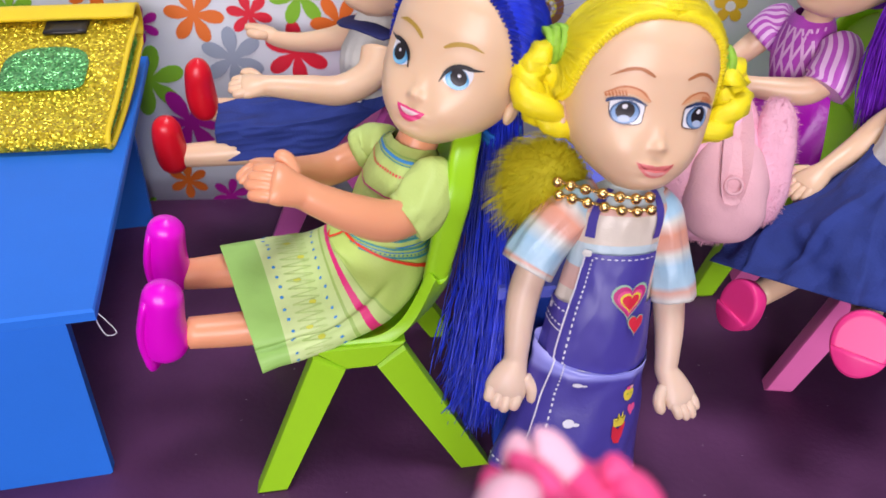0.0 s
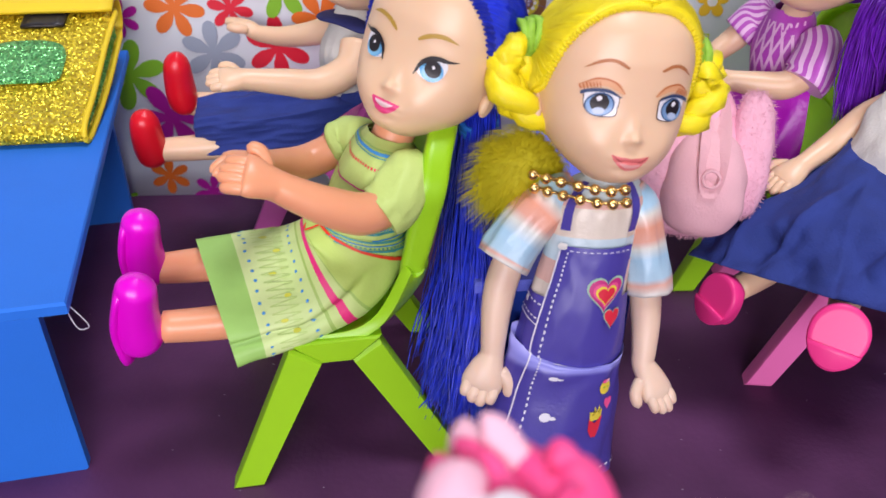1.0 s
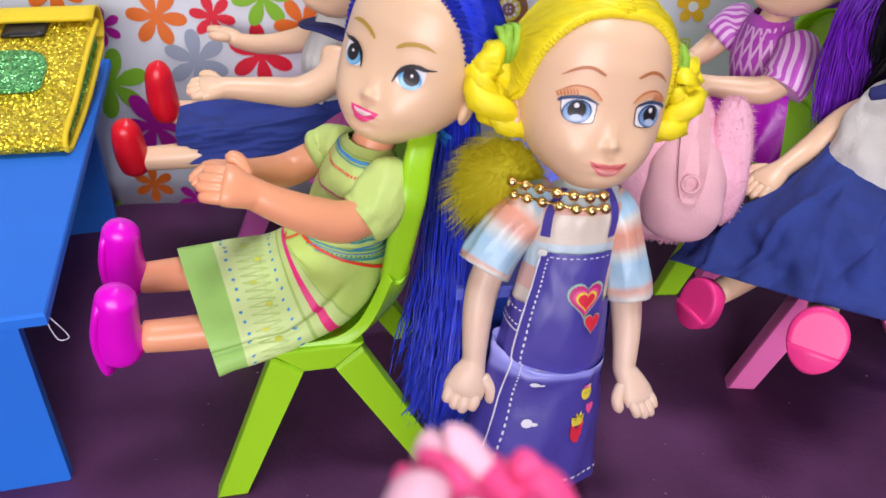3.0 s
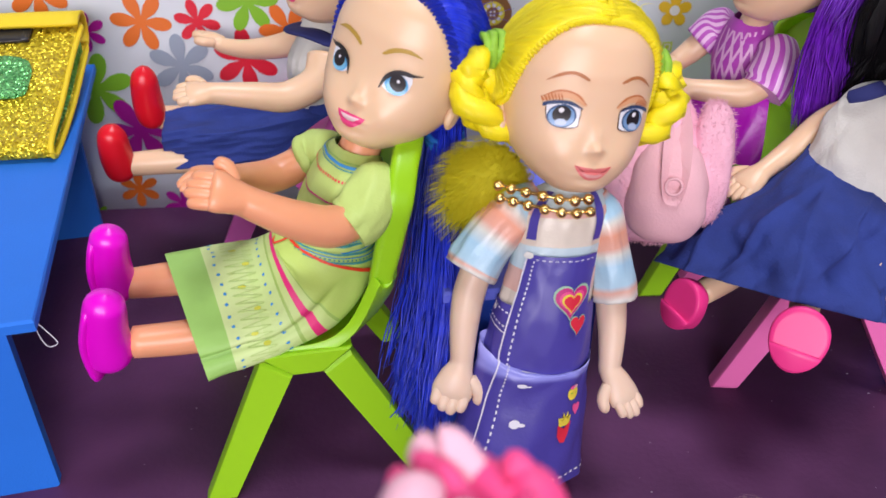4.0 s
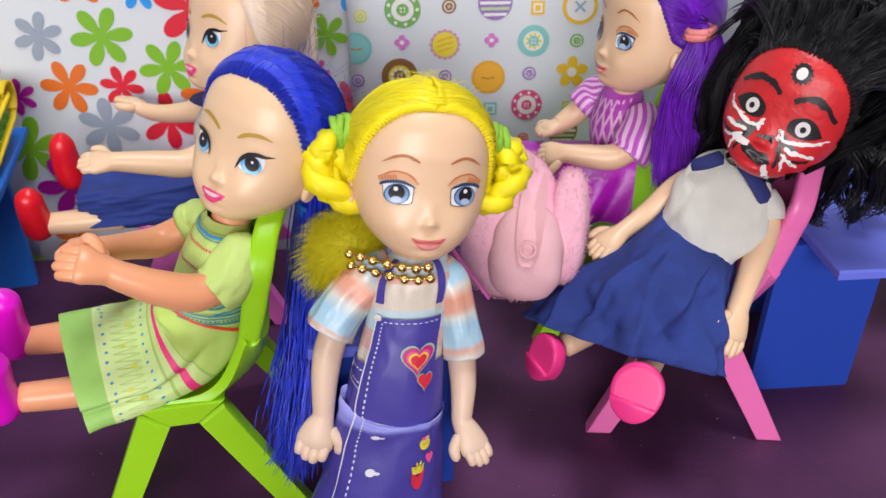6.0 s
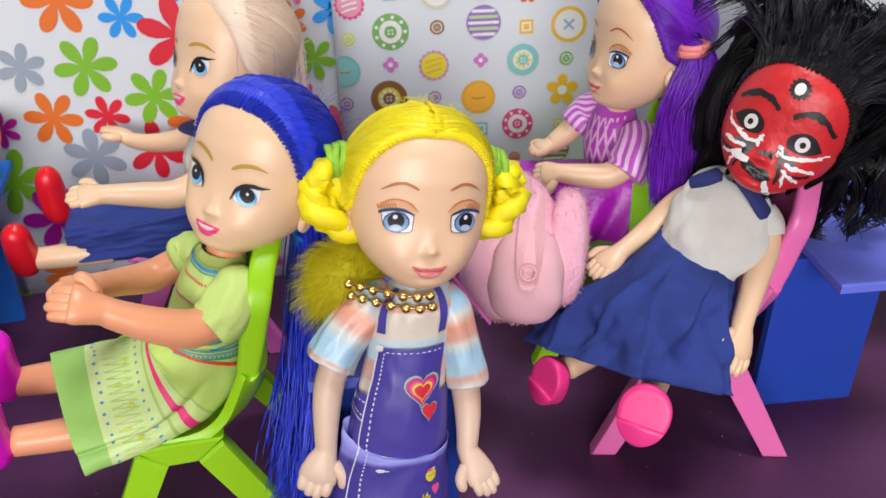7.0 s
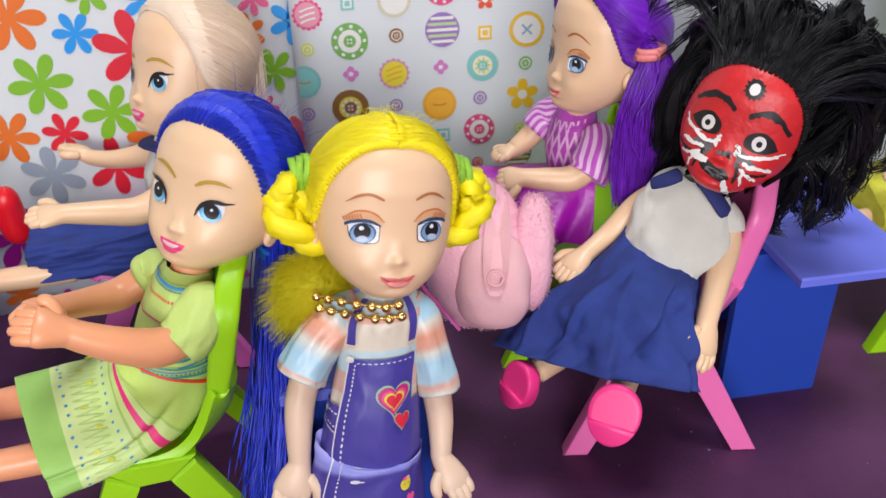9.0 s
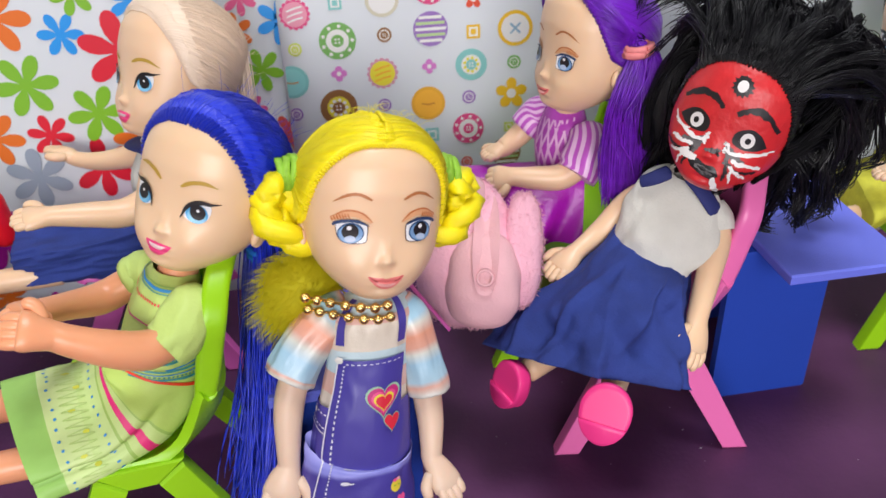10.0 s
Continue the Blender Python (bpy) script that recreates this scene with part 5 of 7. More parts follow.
    for i in range(28):
        u = -0.16 + i * 0.022
        s.strip(skirt, [(u, 0.61), (u + 0.010, 0.76)], 0.0022, PRINT_PALE, 0.00025)
        s.strip(skirt, [(u + 0.020, 0.61), (u + 0.011, 0.76)], 0.0022, PRINT_PALE, 0.00025)
        if i % 3 == 0:
            s.patch(skirt, circle(u + 0.011, 0.655 + 0.05 * (i % 2), 0.006, 8, 3.5), PRINT_LIME, 0.0003, 1)
    # woven bands and a slanting red edge at the waist
    for v, mat, w in ((0.018, PRINT_TEAL, 0.016), (0.045, PRINT_BLUE, 0.008), (0.082, PRINT_TEAL, 0.016)):
        s.strip(skirt, [(-0.24 + 0.48 * i / 40 * (1 - v * 3), v) for i in range(41)], w, mat, 0.0004)
    for i in range(26):
        s.patch(skirt, circle(-0.22 + i * 0.015, 0.063, 0.0045, 6, 1.6), PRINT_TEAL, 0.0004, 1)
    s.strip(skirt, [(0.28 - 0.032 * i, 0.005 + 0.0115 * i) for i in range(15)], 0.020, PRINT_RED, 0.0005)
    # red piping down the front
    s.strip(skirt, [(0.20 + 0.004 * i, 0.01 + 0.022 * i) for i in range(9)], 0.009, PRINT_RED, 0.0004)
    s.patch(skirt, [(0.232, 0.185), (0.262, 0.135), (0.255, 0.165), (0.252, 0.205)], PRINT_RED, 0.0004, 2)
    # sleeves and arms
    s.tube([(0.0150, 0.2312, 0.1000, 0.0052), (0.0160, 0.2255, 0.0982, 0.0074), (0.0140, 0.2200, 0.0948, 0.0082), (0.0108, 0.2172, 0.0922, 0.0078), (0.0090, 0.2162, 0.0912, 0.0074)], DRESS_TOP, 56, 34, (1, 0, 0), (0.10, 0.0), 0.015, 5, lambda u, v: 0.12 * wrinkle(u, v, 1.8, 2.4, 15.0) + 0.05 * wrinkle(u, v, 3.6, 5.0, 5.0))
    s.tube([(0.0030, 0.2480, 0.0990, 0.0055), (-0.0020, 0.2525, 0.0960, 0.0070), (-0.0070, 0.2530, 0.0935, 0.0072)], DRESS_TOP, 24, 12, (1, 0, 0), (0.12, 0.0), 0.03, 5)
    arm(s, [(0.0120, 0.2180, 0.0925, 0.0054), (0.0040, 0.2125, 0.0930, 0.0060), (-0.0050, 0.2085, 0.0980, 0.0054), (-0.0130, 0.2065, 0.1030, 0.0046), (-0.0170, 0.2060, 0.1056, 0.0043)], (-0.0275, 0.2010, 0.1140), (0.25, -0.60, 0.75), SKIN_TAN, 1.20, 0.42, 1)
    arm(s, [(-0.0060, 0.2520, 0.0930, 0.0054), (-0.0160, 0.2470, 0.0905, 0.0054), (-0.0225, 0.2380, 0.0945, 0.0046), (-0.0260, 0.2280, 0.1000, 0.0040)], (-0.0330, 0.2160, 0.1080), (0.0, -0.3, 0.9), SKIN_TAN, 1.10, 0.35, -1)
    # neck, head, hair
    s.tube([(0.0100, 0.2400, 0.1000, 0.0064), (0.0150, 0.2425, 0.1100, 0.0060)], SKIN_TAN, 18, 6, (0, 1, 0))
    h = Head(s, (0.0242, 0.2477, 0.1267), (-0.392, -0.786, 0.477), (0.390, 0.328, 0.861), 0.0528, SKIN_COOL)
    for sg in (-1, 1):
        h.cat_eye(sg, 0.172, 0.40, 0.90)
        h.stroke([(0.065 * sg, 0.515), (0.12 * sg, 0.552), (0.19 * sg, 0.572), (0.255 * sg, 0.566)], 0.022, BROW_GOLD, 0.004, (0.5, 0.15))
    h.lips(0.146, 0.086, 0.024, 0.048, LIP_PINK, 0.012, 0.020)
    h.mane(HAIRLINE, (0.05, -1, -0.30), HAIR_B, STRAND_B, 0.070, 0.00055, None, 1500, 62, True, 240, 40, lambda d: 0.045 * math.exp(-((d[2] - 0.85) / 0.45) ** 2) * (1 + 0.3 * math.sin(5 * d[0] + 2)), 0.00010)
    tail = h.world(0.003, -0.0245, -0.010)
    out = [tail, (0.0370, 0.2600, 0.108), (0.0355, 0.2470, 0.088), (0.0345, 0.2320, 0.066), (0.0310, 0.2180, 0.044), (0.0260, 0.2080, 0.024)]
    out2 = [tail + (0.002, 0.001, 0), (0.0395, 0.2560, 0.108), (0.0385, 0.2400, 0.088), (0.0370, 0.2230, 0.066), (0.0340, 0.2080, 0.044), (0.0310, 0.1990, 0.028)]
    out3 = [tail + (0.0, 0.004, 0), (0.0350, 0.2660, 0.108), (0.0320, 0.2560, 0.085), (0.0300, 0.2420, 0.060), (0.0270, 0.2300, 0.042), (0.0230, 0.2220, 0.028)]
    locks(s, [out, out2], 1000, STRAND_B, 0.00027, 0.0026, 4, 14, 0.0026)
    locks(s, [out, out3], 900, STRAND_B, 0.00027, 0.0028, 6, 14, 0.0024)
    for k, (g, n) in enumerate(((out, 60), (out2, 60), (out3, 50), (out, 50), (out2, 50))):
        j = random.Random(400 + k)
        pts = [np.array(p) + (np.array((j.gauss(0, 0.0022), -0.003 + j.gauss(0, 0.0015), 0.0)) if i > 1 else 0) for i, p in enumerate(g)]
        locks(s, [pts], n, STRAND_B, 0.00028, 0.0009, 500 + k, 14, 0.0016)
    for c, r in ((tail, 0.0048), (np.array((0.0375, 0.2545, 0.1010)), 0.0056)):
        for q in (0, 0.002):
            s.tube([(*(c + np.array((math.cos(a), math.sin(a), 0.25 * math.sin(a))) * r - (0, 0, q)), 0.0012) for a in [2 * math.pi * i / 14 for i in range(15)]], TIE_BLUE, 8, 40, (0, 0, 1), (0, 0), 0.25, 3)
    rng = random.Random(13)
    for _ in range(90):
        p = h.dir((rng.gauss(0, 0.5), -0.6 + rng.gauss(0, 0.4), 0.9), 1.12)
        d = unit(p - h.C)
        q = p + d * rng.uniform(0.001, 0.0055) + np.array([rng.gauss(0, 0.004) for _ in range(3)])
        s.strand([p - d * 0.001, (p + q) / 2 + d * 0.001, q], 0.00005, STRAND_B, 5)
    return tagged(s.finish("doll"), "seated doll with long blue hair and lime print dress", "doll", "dolls")


def uniform_doll(kind):
    """A doll in cream top and navy skirt: one platinum-haired, one with a red painted face and black hair."""
    s = Shape()
    if kind == "platinum":
        lap = [((-0.0085, 0.3270, 0.0830), (0.0, -0.0120, 0), (0.0095, 0, 0.002)), ((-0.0120, 0.3260, 0.0760), (0, -0.0150, 0), (0.0120, 0, 0.006)), ((-0.0230, 0.3255, 0.0690), (0, -0.0180, 0), (0.006, 0, 0.0135)), ((-0.0400, 0.3250, 0.0660), (0, -0.0200, 0.002), (0.001, 0, 0.0120)), ((-0.0560, 0.3250, 0.0650), (0.0, -0.0215, 0.002), (0, 0, 0.0125)), ((-0.0710, 0.3250, 0.0645), (0.002, -0.0190, 0.0), (0, 0, 0.0110))]
        shoe_mat, skin = RED_PLASTIC, SKIN
        legs = [([(-0.050, 0.336, 0.068, 0.0056), (-0.072, 0.335, 0.0690, 0.0050), (-0.0765, 0.334, 0.0700, 0.0046)], [(-0.0775, 0.3330, 0.0660, 0.0048, 0.0048), (-0.0785, 0.3315, 0.0740, 0.0058, 0.0060), (-0.0780, 0.3295, 0.0860, 0.0056, 0.0054), (-0.0765, 0.3280, 0.0940, 0.0042, 0.0042)]),
                ([(-0.050, 0.314, 0.062, 0.0056), (-0.072, 0.3110, 0.0615, 0.0050), (-0.0850, 0.3100, 0.0610, 0.0046)], [(-0.0855, 0.3095, 0.0545, 0.0048, 0.0048), (-0.0868, 0.3085, 0.0620, 0.0058, 0.0062), (-0.0865, 0.3065, 0.0735, 0.0054, 0.0056), (-0.0850, 0.3060, 0.0800, 0.0042, 0.0042)])]
        torso = [((-0.0080, 0.3350, 0.1120), (0.0, -0.0060, 0), (0.0060, 0, 0.001)), ((-0.0085, 0.3335, 0.1060), (0.0, -0.0120, 0), (0.0088, 0, 0.002)), ((-0.0095, 0.3310, 0.0990), (0, -0.0140, 0), (0.0115, 0, 0.003)), ((-0.0095, 0.3285, 0.0900), (0, -0.0135, 0), (0.0115, 0, 0.003)), ((-0.0090, 0.3270, 0.0810), (0, -0.0125, 0), (0.0105, 0, 0.003))]
        near = ([(-0.0050, 0.3150, 0.1040, 0.0062), (-0.0075, 0.3075, 0.0965, 0.0060), (-0.0180, 0.3020, 0.0925, 0.0056), (-0.0300, 0.2975, 0.0950, 0.0048), (-0.0420, 0.2940, 0.0975, 0.0038)], (-0.0560, 0.2900, 0.0995), (0.1, -0.35, 0.9), 1)
        far = ([(-0.0130, 0.3470, 0.1010, 0.0056), (-0.0240, 0.3540, 0.0930, 0.0052), (-0.0400, 0.3600, 0.0885, 0.0042), (-0.0520, 0.3650, 0.0880, 0.0034)], (-0.0660, 0.3720, 0.0930), (0, 0.3, 0.95), -1)
        collar = [(0.0, 0.3170, 0.1065), (-0.0100, 0.3230, 0.1085), (-0.0180, 0.3350, 0.1060), (-0.0130, 0.3460, 0.1040)]
        head_at = ((0.0028, 0.3350, 0.1347), (-0.728, -0.527, 0.438), (0.297, 0.334, 0.895))
        neck = [(-0.0070, 0.3345, 0.1080, 0.0058), (-0.0020, 0.3350, 0.1180, 0.0055)]
        sk_mat = DENIM
    else:
        lap = [((0.1750, 0.2620, 0.0835), (0.0112, -0.0092, -0.004), (-0.005, -0.0065, 0.002)), ((0.1720, 0.2590, 0.0780), (0.0140, -0.0100, -0.003), (-0.006, -0.010, 0.006)), ((0.1660, 0.2540, 0.0720), (0.0185, -0.0112, -0.001), (-0.006, -0.0145, 0.010)), ((0.1590, 0.2485, 0.0640), (0.0250, -0.0115, -0.002), (-0.005, -0.0185, 0.0125)), ((0.1525, 0.2430, 0.0555), (0.0310, -0.0115, -0.003), (-0.003, -0.0225, 0.0140)), ((0.1475, 0.2390, 0.0480), (0.0365, -0.0110, -0.005), (-0.002, -0.0255, 0.0140))]
        shoe_mat, skin = PINK_PLASTIC, RED_PAINT
        legs = [([(0.150, 0.256, 0.052, 0.0052), (0.135, 0.247, 0.048, 0.0048), (0.1230, 0.2400, 0.0460, 0.0042)], ((0.1150, 0.2340, 0.0470), (-0.86, -0.38, 0.32), 0.0082)),
                ([(0.160, 0.240, 0.055, 0.0052), (0.1530, 0.226, 0.054, 0.0048), (0.1465, 0.2140, 0.0530, 0.0042)], ((0.1420, 0.2045, 0.0555), (-0.36, -0.80, 0.48), 0.0092))]
        torso = [((0.1860, 0.2650, 0.1090), (0.0050, -0.0040, -0.001), (0.003, 0.004, 0.001)), ((0.1835, 0.2635, 0.1050), (0.0105, -0.0080, -0.0025), (0.005, 0.006, 0.002)), ((0.1815, 0.2600, 0.0980), (0.0130, -0.0096, -0.004), (0.0065, 0.0078, 0.003)), ((0.1785, 0.2585, 0.0895), (0.0138, -0.0102, -0.004), (0.0075, 0.0090, 0.003)), ((0.1745, 0.2600, 0.0795), (0.0130, -0.0102, -0.003), (0.0075, 0.0090, 0.003))]
        near = ([(0.1935, 0.2580, 0.0985, 0.0046), (0.1945, 0.2520, 0.0885, 0.0047), (0.1893, 0.2440, 0.0790, 0.0044), (0.1825, 0.2335, 0.0690, 0.0037)], (0.1772, 0.2195, 0.0572), (0.4, -0.8, 0.5), 1)
        far = ([(0.1790, 0.2680, 0.1040, 0.0042), (0.1690, 0.2745, 0.0940, 0.0045), (0.1590, 0.2730, 0.0840, 0.0042), (0.1490, 0.2680, 0.0790, 0.0035)], (0.1350, 0.2600, 0.0735), (-0.3, -0.3, 0.9), 1)
        collar = [(0.1835, 0.2590, 0.1115), (0.1862, 0.2562, 0.1085), (0.1890, 0.2540, 0.1045), (0.1925, 0.2515, 0.0990)]
        head_at = ((0.1940, 0.2537, 0.1335), (-0.495, -0.789, 0.364), (0.413, 0.155, 0.898))
        neck = [(0.1900, 0.2650, 0.1040, 0.0055), (0.1920, 0.2620, 0.1150, 0.0052)]
        sk_mat = DENIM
    for leg, shoe in legs:
        s.tube(leg, SKIN, 16, 14, (0, 0, 1), (0.05, 0.05))
        if kind == "platinum":
            s.tube(shoe, shoe_mat, 20, 20, (-1, -0.4, 0.2), (0.22, 0.28))
            continue
        c, n, size = np.array(shoe[0]), unit(shoe[1]), shoe[2]
        up = unit(np.array((0.12, 0, 1)) - n * float(np.array((0.12, 0, 1)) @ n))
        sd = cross(up, n)
        k = size / 0.0092
        s.tube([(*(c - n * d * k + up * t * k), ra * k, rb * k) for t, d, ra, rb in ((-0.0085, 0.0030, 0.0066, 0.0042), (-0.003, 0.0058, 0.0072, 0.0044), (0.004, 0.0052, 0.0070, 0.0040), (0.0088, 0.0032, 0.0058, 0.0036))], shoe_mat, 20, 16, n, (0.22, 0.22))

        def sole(u, v, c=c, n=n, up=up, sd=sd, size=size):
            t = 2 * math.pi * u
            k = (0.0, 0.5, 0.80, 0.95, 1.0, 1.0, 0.97)[int(v * 6 + 0.001)]
            y = size * 1.12 * math.sin(t) * k
            dep = (0.0, 0.0, 0.0, 0.0, -0.0006, -0.0028, -0.0042)[int(v * 6 + 0.001)]
            return c + sd * size * 0.93 * math.cos(t) * k * (1 + 0.08 * math.sin(t)) + up * y + n * dep
        s.sheet(lambda u, v: sole(u, 1 - v), 48, 6, shoe_mat)
        arc = [math.pi * (1.10 + 0.80 * i / 16) for i in range(17)]
        s.slab([tuple(c + sd * size * 0.90 * math.cos(t) + up * size * 1.06 * math.sin(t) + n * 0.0010) for t in arc], 0.0016, shoe_mat, 0.0003)

    def folds(u, v):
        def lapped(d, w):
            return math.exp(-d / w) if d > 0 else math.exp(d / 0.010)
        q = (u + 0.5) % 1.0 - 0.5
        pleat = 0.14 * (1 - abs(math.sin(6 * math.pi * u + 0.8 + 0.5 * v))) ** 3
        slant = 0.30 * lapped(q - 0.13 - 0.13 * v, 0.050) * math.sin(math.pi * min(1.0, v * 1.15)) + 0.26 * lapped(q - 0.27 - 0.12 * v, 0.045) * math.sin(math.pi * min(1.0, v)) - 0.22 * v * math.exp(-((q - 0.02) / 0.08) ** 2)
        side = 1 - 0.75 * math.exp(-((q + 0.02) / 0.09) ** 2)
        return (pleat + slant - 0.08 + (0.24 * wrinkle(u, v, 1.5, 1.6, 3.0) + 0.20 * wrinkle(u, v, 3.0, 4.5, 7.0)) * side + 0.05 * wrinkle(u, v, 6.0, 9.0, 4.0)) * min(1.0, 0.25 + v * 1.3)
    loft(s, lap, sk_mat, 220, 70, folds, (False, True))
    loft(s, torso, CREAM, 96, 40, lambda u, v: (0.10 * wrinkle(u, v, 1.8, 2.6, 1.0) + 0.07 * wrinkle(u, v, 3.6, 6.0, 5.0)) * (0.25 + v))
    s.tube([(*c, 0.0046 if kind == "platinum" else 0.0034, 0.0014) for c in collar], NAVY, 12, 20, (0, 0, 1) if kind == "platinum" else (0.3, -0.6, 0.7), (0.1, 0.1))
    if kind != "platinum":
        s.tube([(0.1685, 0.2650, 0.1068, 0.0022, 0.0014), (0.1725, 0.2615, 0.1098, 0.0026, 0.0014), (0.1780, 0.2605, 0.1125, 0.0026, 0.0014)], NAVY, 12, 14, (-0.2, -0.7, 0.7), (0.1, 0.1))
        s.tube([(0.1925, 0.2590, 0.0990, 0.0048), (0.1950, 0.2555, 0.0945, 0.0055), (0.1952, 0.2530, 0.0910, 0.0054)], CREAM, 24, 10, (0, 1, 0), (0.1, 0.0), 0.03, 5)
    for pts, tip, up, th in (near, far):
        arm(s, pts, tip, up, SKIN, 1.1, 0.12, th)
    s.tube(neck, SKIN, 16, 6, (0, 1, 0))
    C, F, U = head_at
    h = Head(s, C, F, U, 0.0545 if kind == "platinum" else 0.0488, skin, kind == "platinum")
    if kind == "platinum":
        for sg in (-1, 1):
            h.cat_eye(sg, 0.19, 0.39, 0.88)
            h.stroke([(0.085 * sg, 0.510), (0.15 * sg, 0.535), (0.22 * sg, 0.540), (0.29 * sg, 0.512)], 0.022, BROW_GOLD, 0.004, (0.5, 0.15))
        h.lips(0.142, 0.098, 0.028, 0.052, LIP_PINK, 0.014, 0.016)
        h.mane(HAIRLINE, (0.05, -1, -0.30), HAIR_D, STRAND_D, 0.085, 0.0, None, 1400, 63, True, 240, 40, lambda d: 0.05 * math.exp(-((d[2] - 0.7) / 0.5) ** 2), 0.00009)
        back = [h.dir((0.1, -0.8, 0.5), 1.08), h.world(0.004, -0.029, -0.004), h.world(0.004, -0.030, -0.018), h.world(0.004, -0.028, -0.036), h.world(0.004, -0.026, -0.055)]
        back2 = [h.dir((0.6, -0.6, 0.4), 1.08), h.world(0.016, -0.024, -0.004), h.world(0.018, -0.026, -0.018), h.world(0.016, -0.025, -0.034), h.world(0.014, -0.024, -0.050)]
        locks(s, [back, back2], 300, STRAND_D, 0.00022, 0.003, 21, 10, 0.002)
        rng = random.Random(17)
        for _ in range(120):
            p = h.dir((rng.gauss(0.2, 0.5), -0.7 + rng.gauss(0, 0.4), rng.uniform(-0.2, 0.9)), 1.10)
            d = unit(p - h.C)
            q = p + d * rng.uniform(0.001, 0.004) + np.array([rng.gauss(0, 0.003) for _ in range(3)])
            s.strand([p - d * 0.001, (p + q) / 2 + d * 0.001, q], 0.00006, STRAND_D, 5)
        label = "seated doll with platinum hair, cream top and navy skirt"
    else:
        rng = random.Random(7)

        def dab(points, width, mat, lift):
            """A rough brush stroke on the face."""
            path = spline(points)
            line = [np.array(path(i / 14)) + (rng.gauss(0, 0.003), rng.gauss(0, 0.003)) for i in range(15)]
            s.strip(h.face, line, [width * rng.uniform(0.7, 1.25) * (0.5 + 0.5 * math.sin(math.pi * (0.1 + 0.8 * i / 14))) for i in range(15)], mat, lift * h.H)
        out = [(0.004 + (0.072 if i % 2 else 0.056) * rng.uniform(0.9, 1.1) * math.cos(2 * math.pi * i / 26), 0.715 + (0.072 if i % 2 else 0.058) * rng.uniform(0.9, 1.1) * math.sin(2 * math.pi * i / 26)) for i in range(26)]
        s.patch(h.face, out, BLACK_PAINT, 0.004 * h.H)
        h.oval(0.004, 0.715, 0.033, 0.038, WHITE_PAINT, 0.008, 14)
        for sg in (-1, 1):
            h.shape(0.175 * sg, 0.415, sg, [(0.118, 0.005), (0.060, 0.062), (-0.010, 0.078), (-0.085, 0.030), (-0.085, -0.040), (-0.01, -0.062), (0.065, -0.040)], BLACK_PAINT, 0.004)
            h.oval(0.170 * sg, 0.420, 0.044, 0.050, WHITE_PAINT, 0.009, 18)
            h.oval(0.172 * sg, 0.420, 0.018, 0.021, BLACK_PAINT, 0.013, 12)
            dab([(0.045 * sg, 0.545), (0.12 * sg, 0.600), (0.22 * sg, 0.600), (0.315 * sg, 0.535)], 0.042, BLACK_PAINT, 0.005)
            for pts, w, mat in (([(0.06, 0.36), (0.11, 0.315), (0.20, 0.325), (0.30, 0.385)], 0.026, WHITE_PAINT), ([(0.08, 0.33), (0.14, 0.285), (0.21, 0.275)], 0.050, GREY_PAINT), ([(0.07, 0.345), (0.10, 0.285), (0.11, 0.22)], 0.030, GREY_PAINT), ([(0.13, 0.27), (0.20, 0.262), (0.29, 0.285)], 0.028, WHITE_PAINT),
                                ([(0.12, 0.245), (0.18, 0.215), (0.26, 0.220), (0.29, 0.25)], 0.018, BLACK_PAINT), ([(0.13, 0.235), (0.19, 0.200), (0.25, 0.195)], 0.022, WHITE_PAINT), ([(0.12, 0.26), (0.135, 0.19), (0.14, 0.12)], 0.022, BLACK_PAINT), ([(0.145, 0.225), (0.165, 0.17), (0.17, 0.12)], 0.018, WHITE_PAINT), ([(0.19, 0.34), (0.27, 0.36), (0.33, 0.42)], 0.014, WHITE_PAINT), ([(0.055, 0.37), (0.075, 0.335), (0.07, 0.29)], 0.026, WHITE_PAINT)):
                dab([(x * sg + rng.gauss(0, 0.006), z + rng.gauss(0, 0.006)) for x, z in pts], w, mat, 0.006 + 0.003 * (mat is WHITE_PAINT))
        dab([(-0.035, 0.265), (0.0, 0.275), (0.04, 0.30)], 0.034, GREY_PAINT, 0.006)
        dab([(0.03, 0.29), (0.05, 0.255)], 0.022, BLACK_PAINT, 0.008)
        h.shape(0.0, 0.145, 1, [(0.105, -0.005), (0.06, 0.040), (0.0, 0.032), (-0.06, 0.052), (-0.115, 0.030), (-0.08, -0.012), (0.0, -0.035), (0.07, -0.040)], BLACK_PAINT, 0.005)
        dab([(-0.06, 0.155), (0.0, 0.145), (0.065, 0.130)], 0.024, GREY_PAINT, 0.009)
        dab([(-0.070, 0.190), (-0.13, 0.196), (-0.185, 0.205)], 0.044, WHITE_PAINT, 0.010)
        dab([(0.075, 0.115), (0.100, 0.075), (0.120, 0.035)], 0.040, WHITE_PAINT, 0.010)
        h.mane(HAIRLINE, (0, -1, 0.0), HAIR_K, STRAND_K, 0.02, 0.0005, None, 500, 65, True, 200, 36)
        label = "slumped doll with red painted face, wild black hair and navy skirt"
        # wild hair: a dark mass behind the head and wavy locks all over it
        c = np.array((0.2130, 0.2800, 0.1310))
        s.ball(c + (-0.003, 0, -0.002), (0.0240, 0.0140, 0.0270), HAIR_K, 28, 20)
        s.ball(c + (-0.026, 0.003, -0.004), (0.0110, 0.0100, 0.0220), HAIR_K, 20, 16)
        rng = random.Random(31)
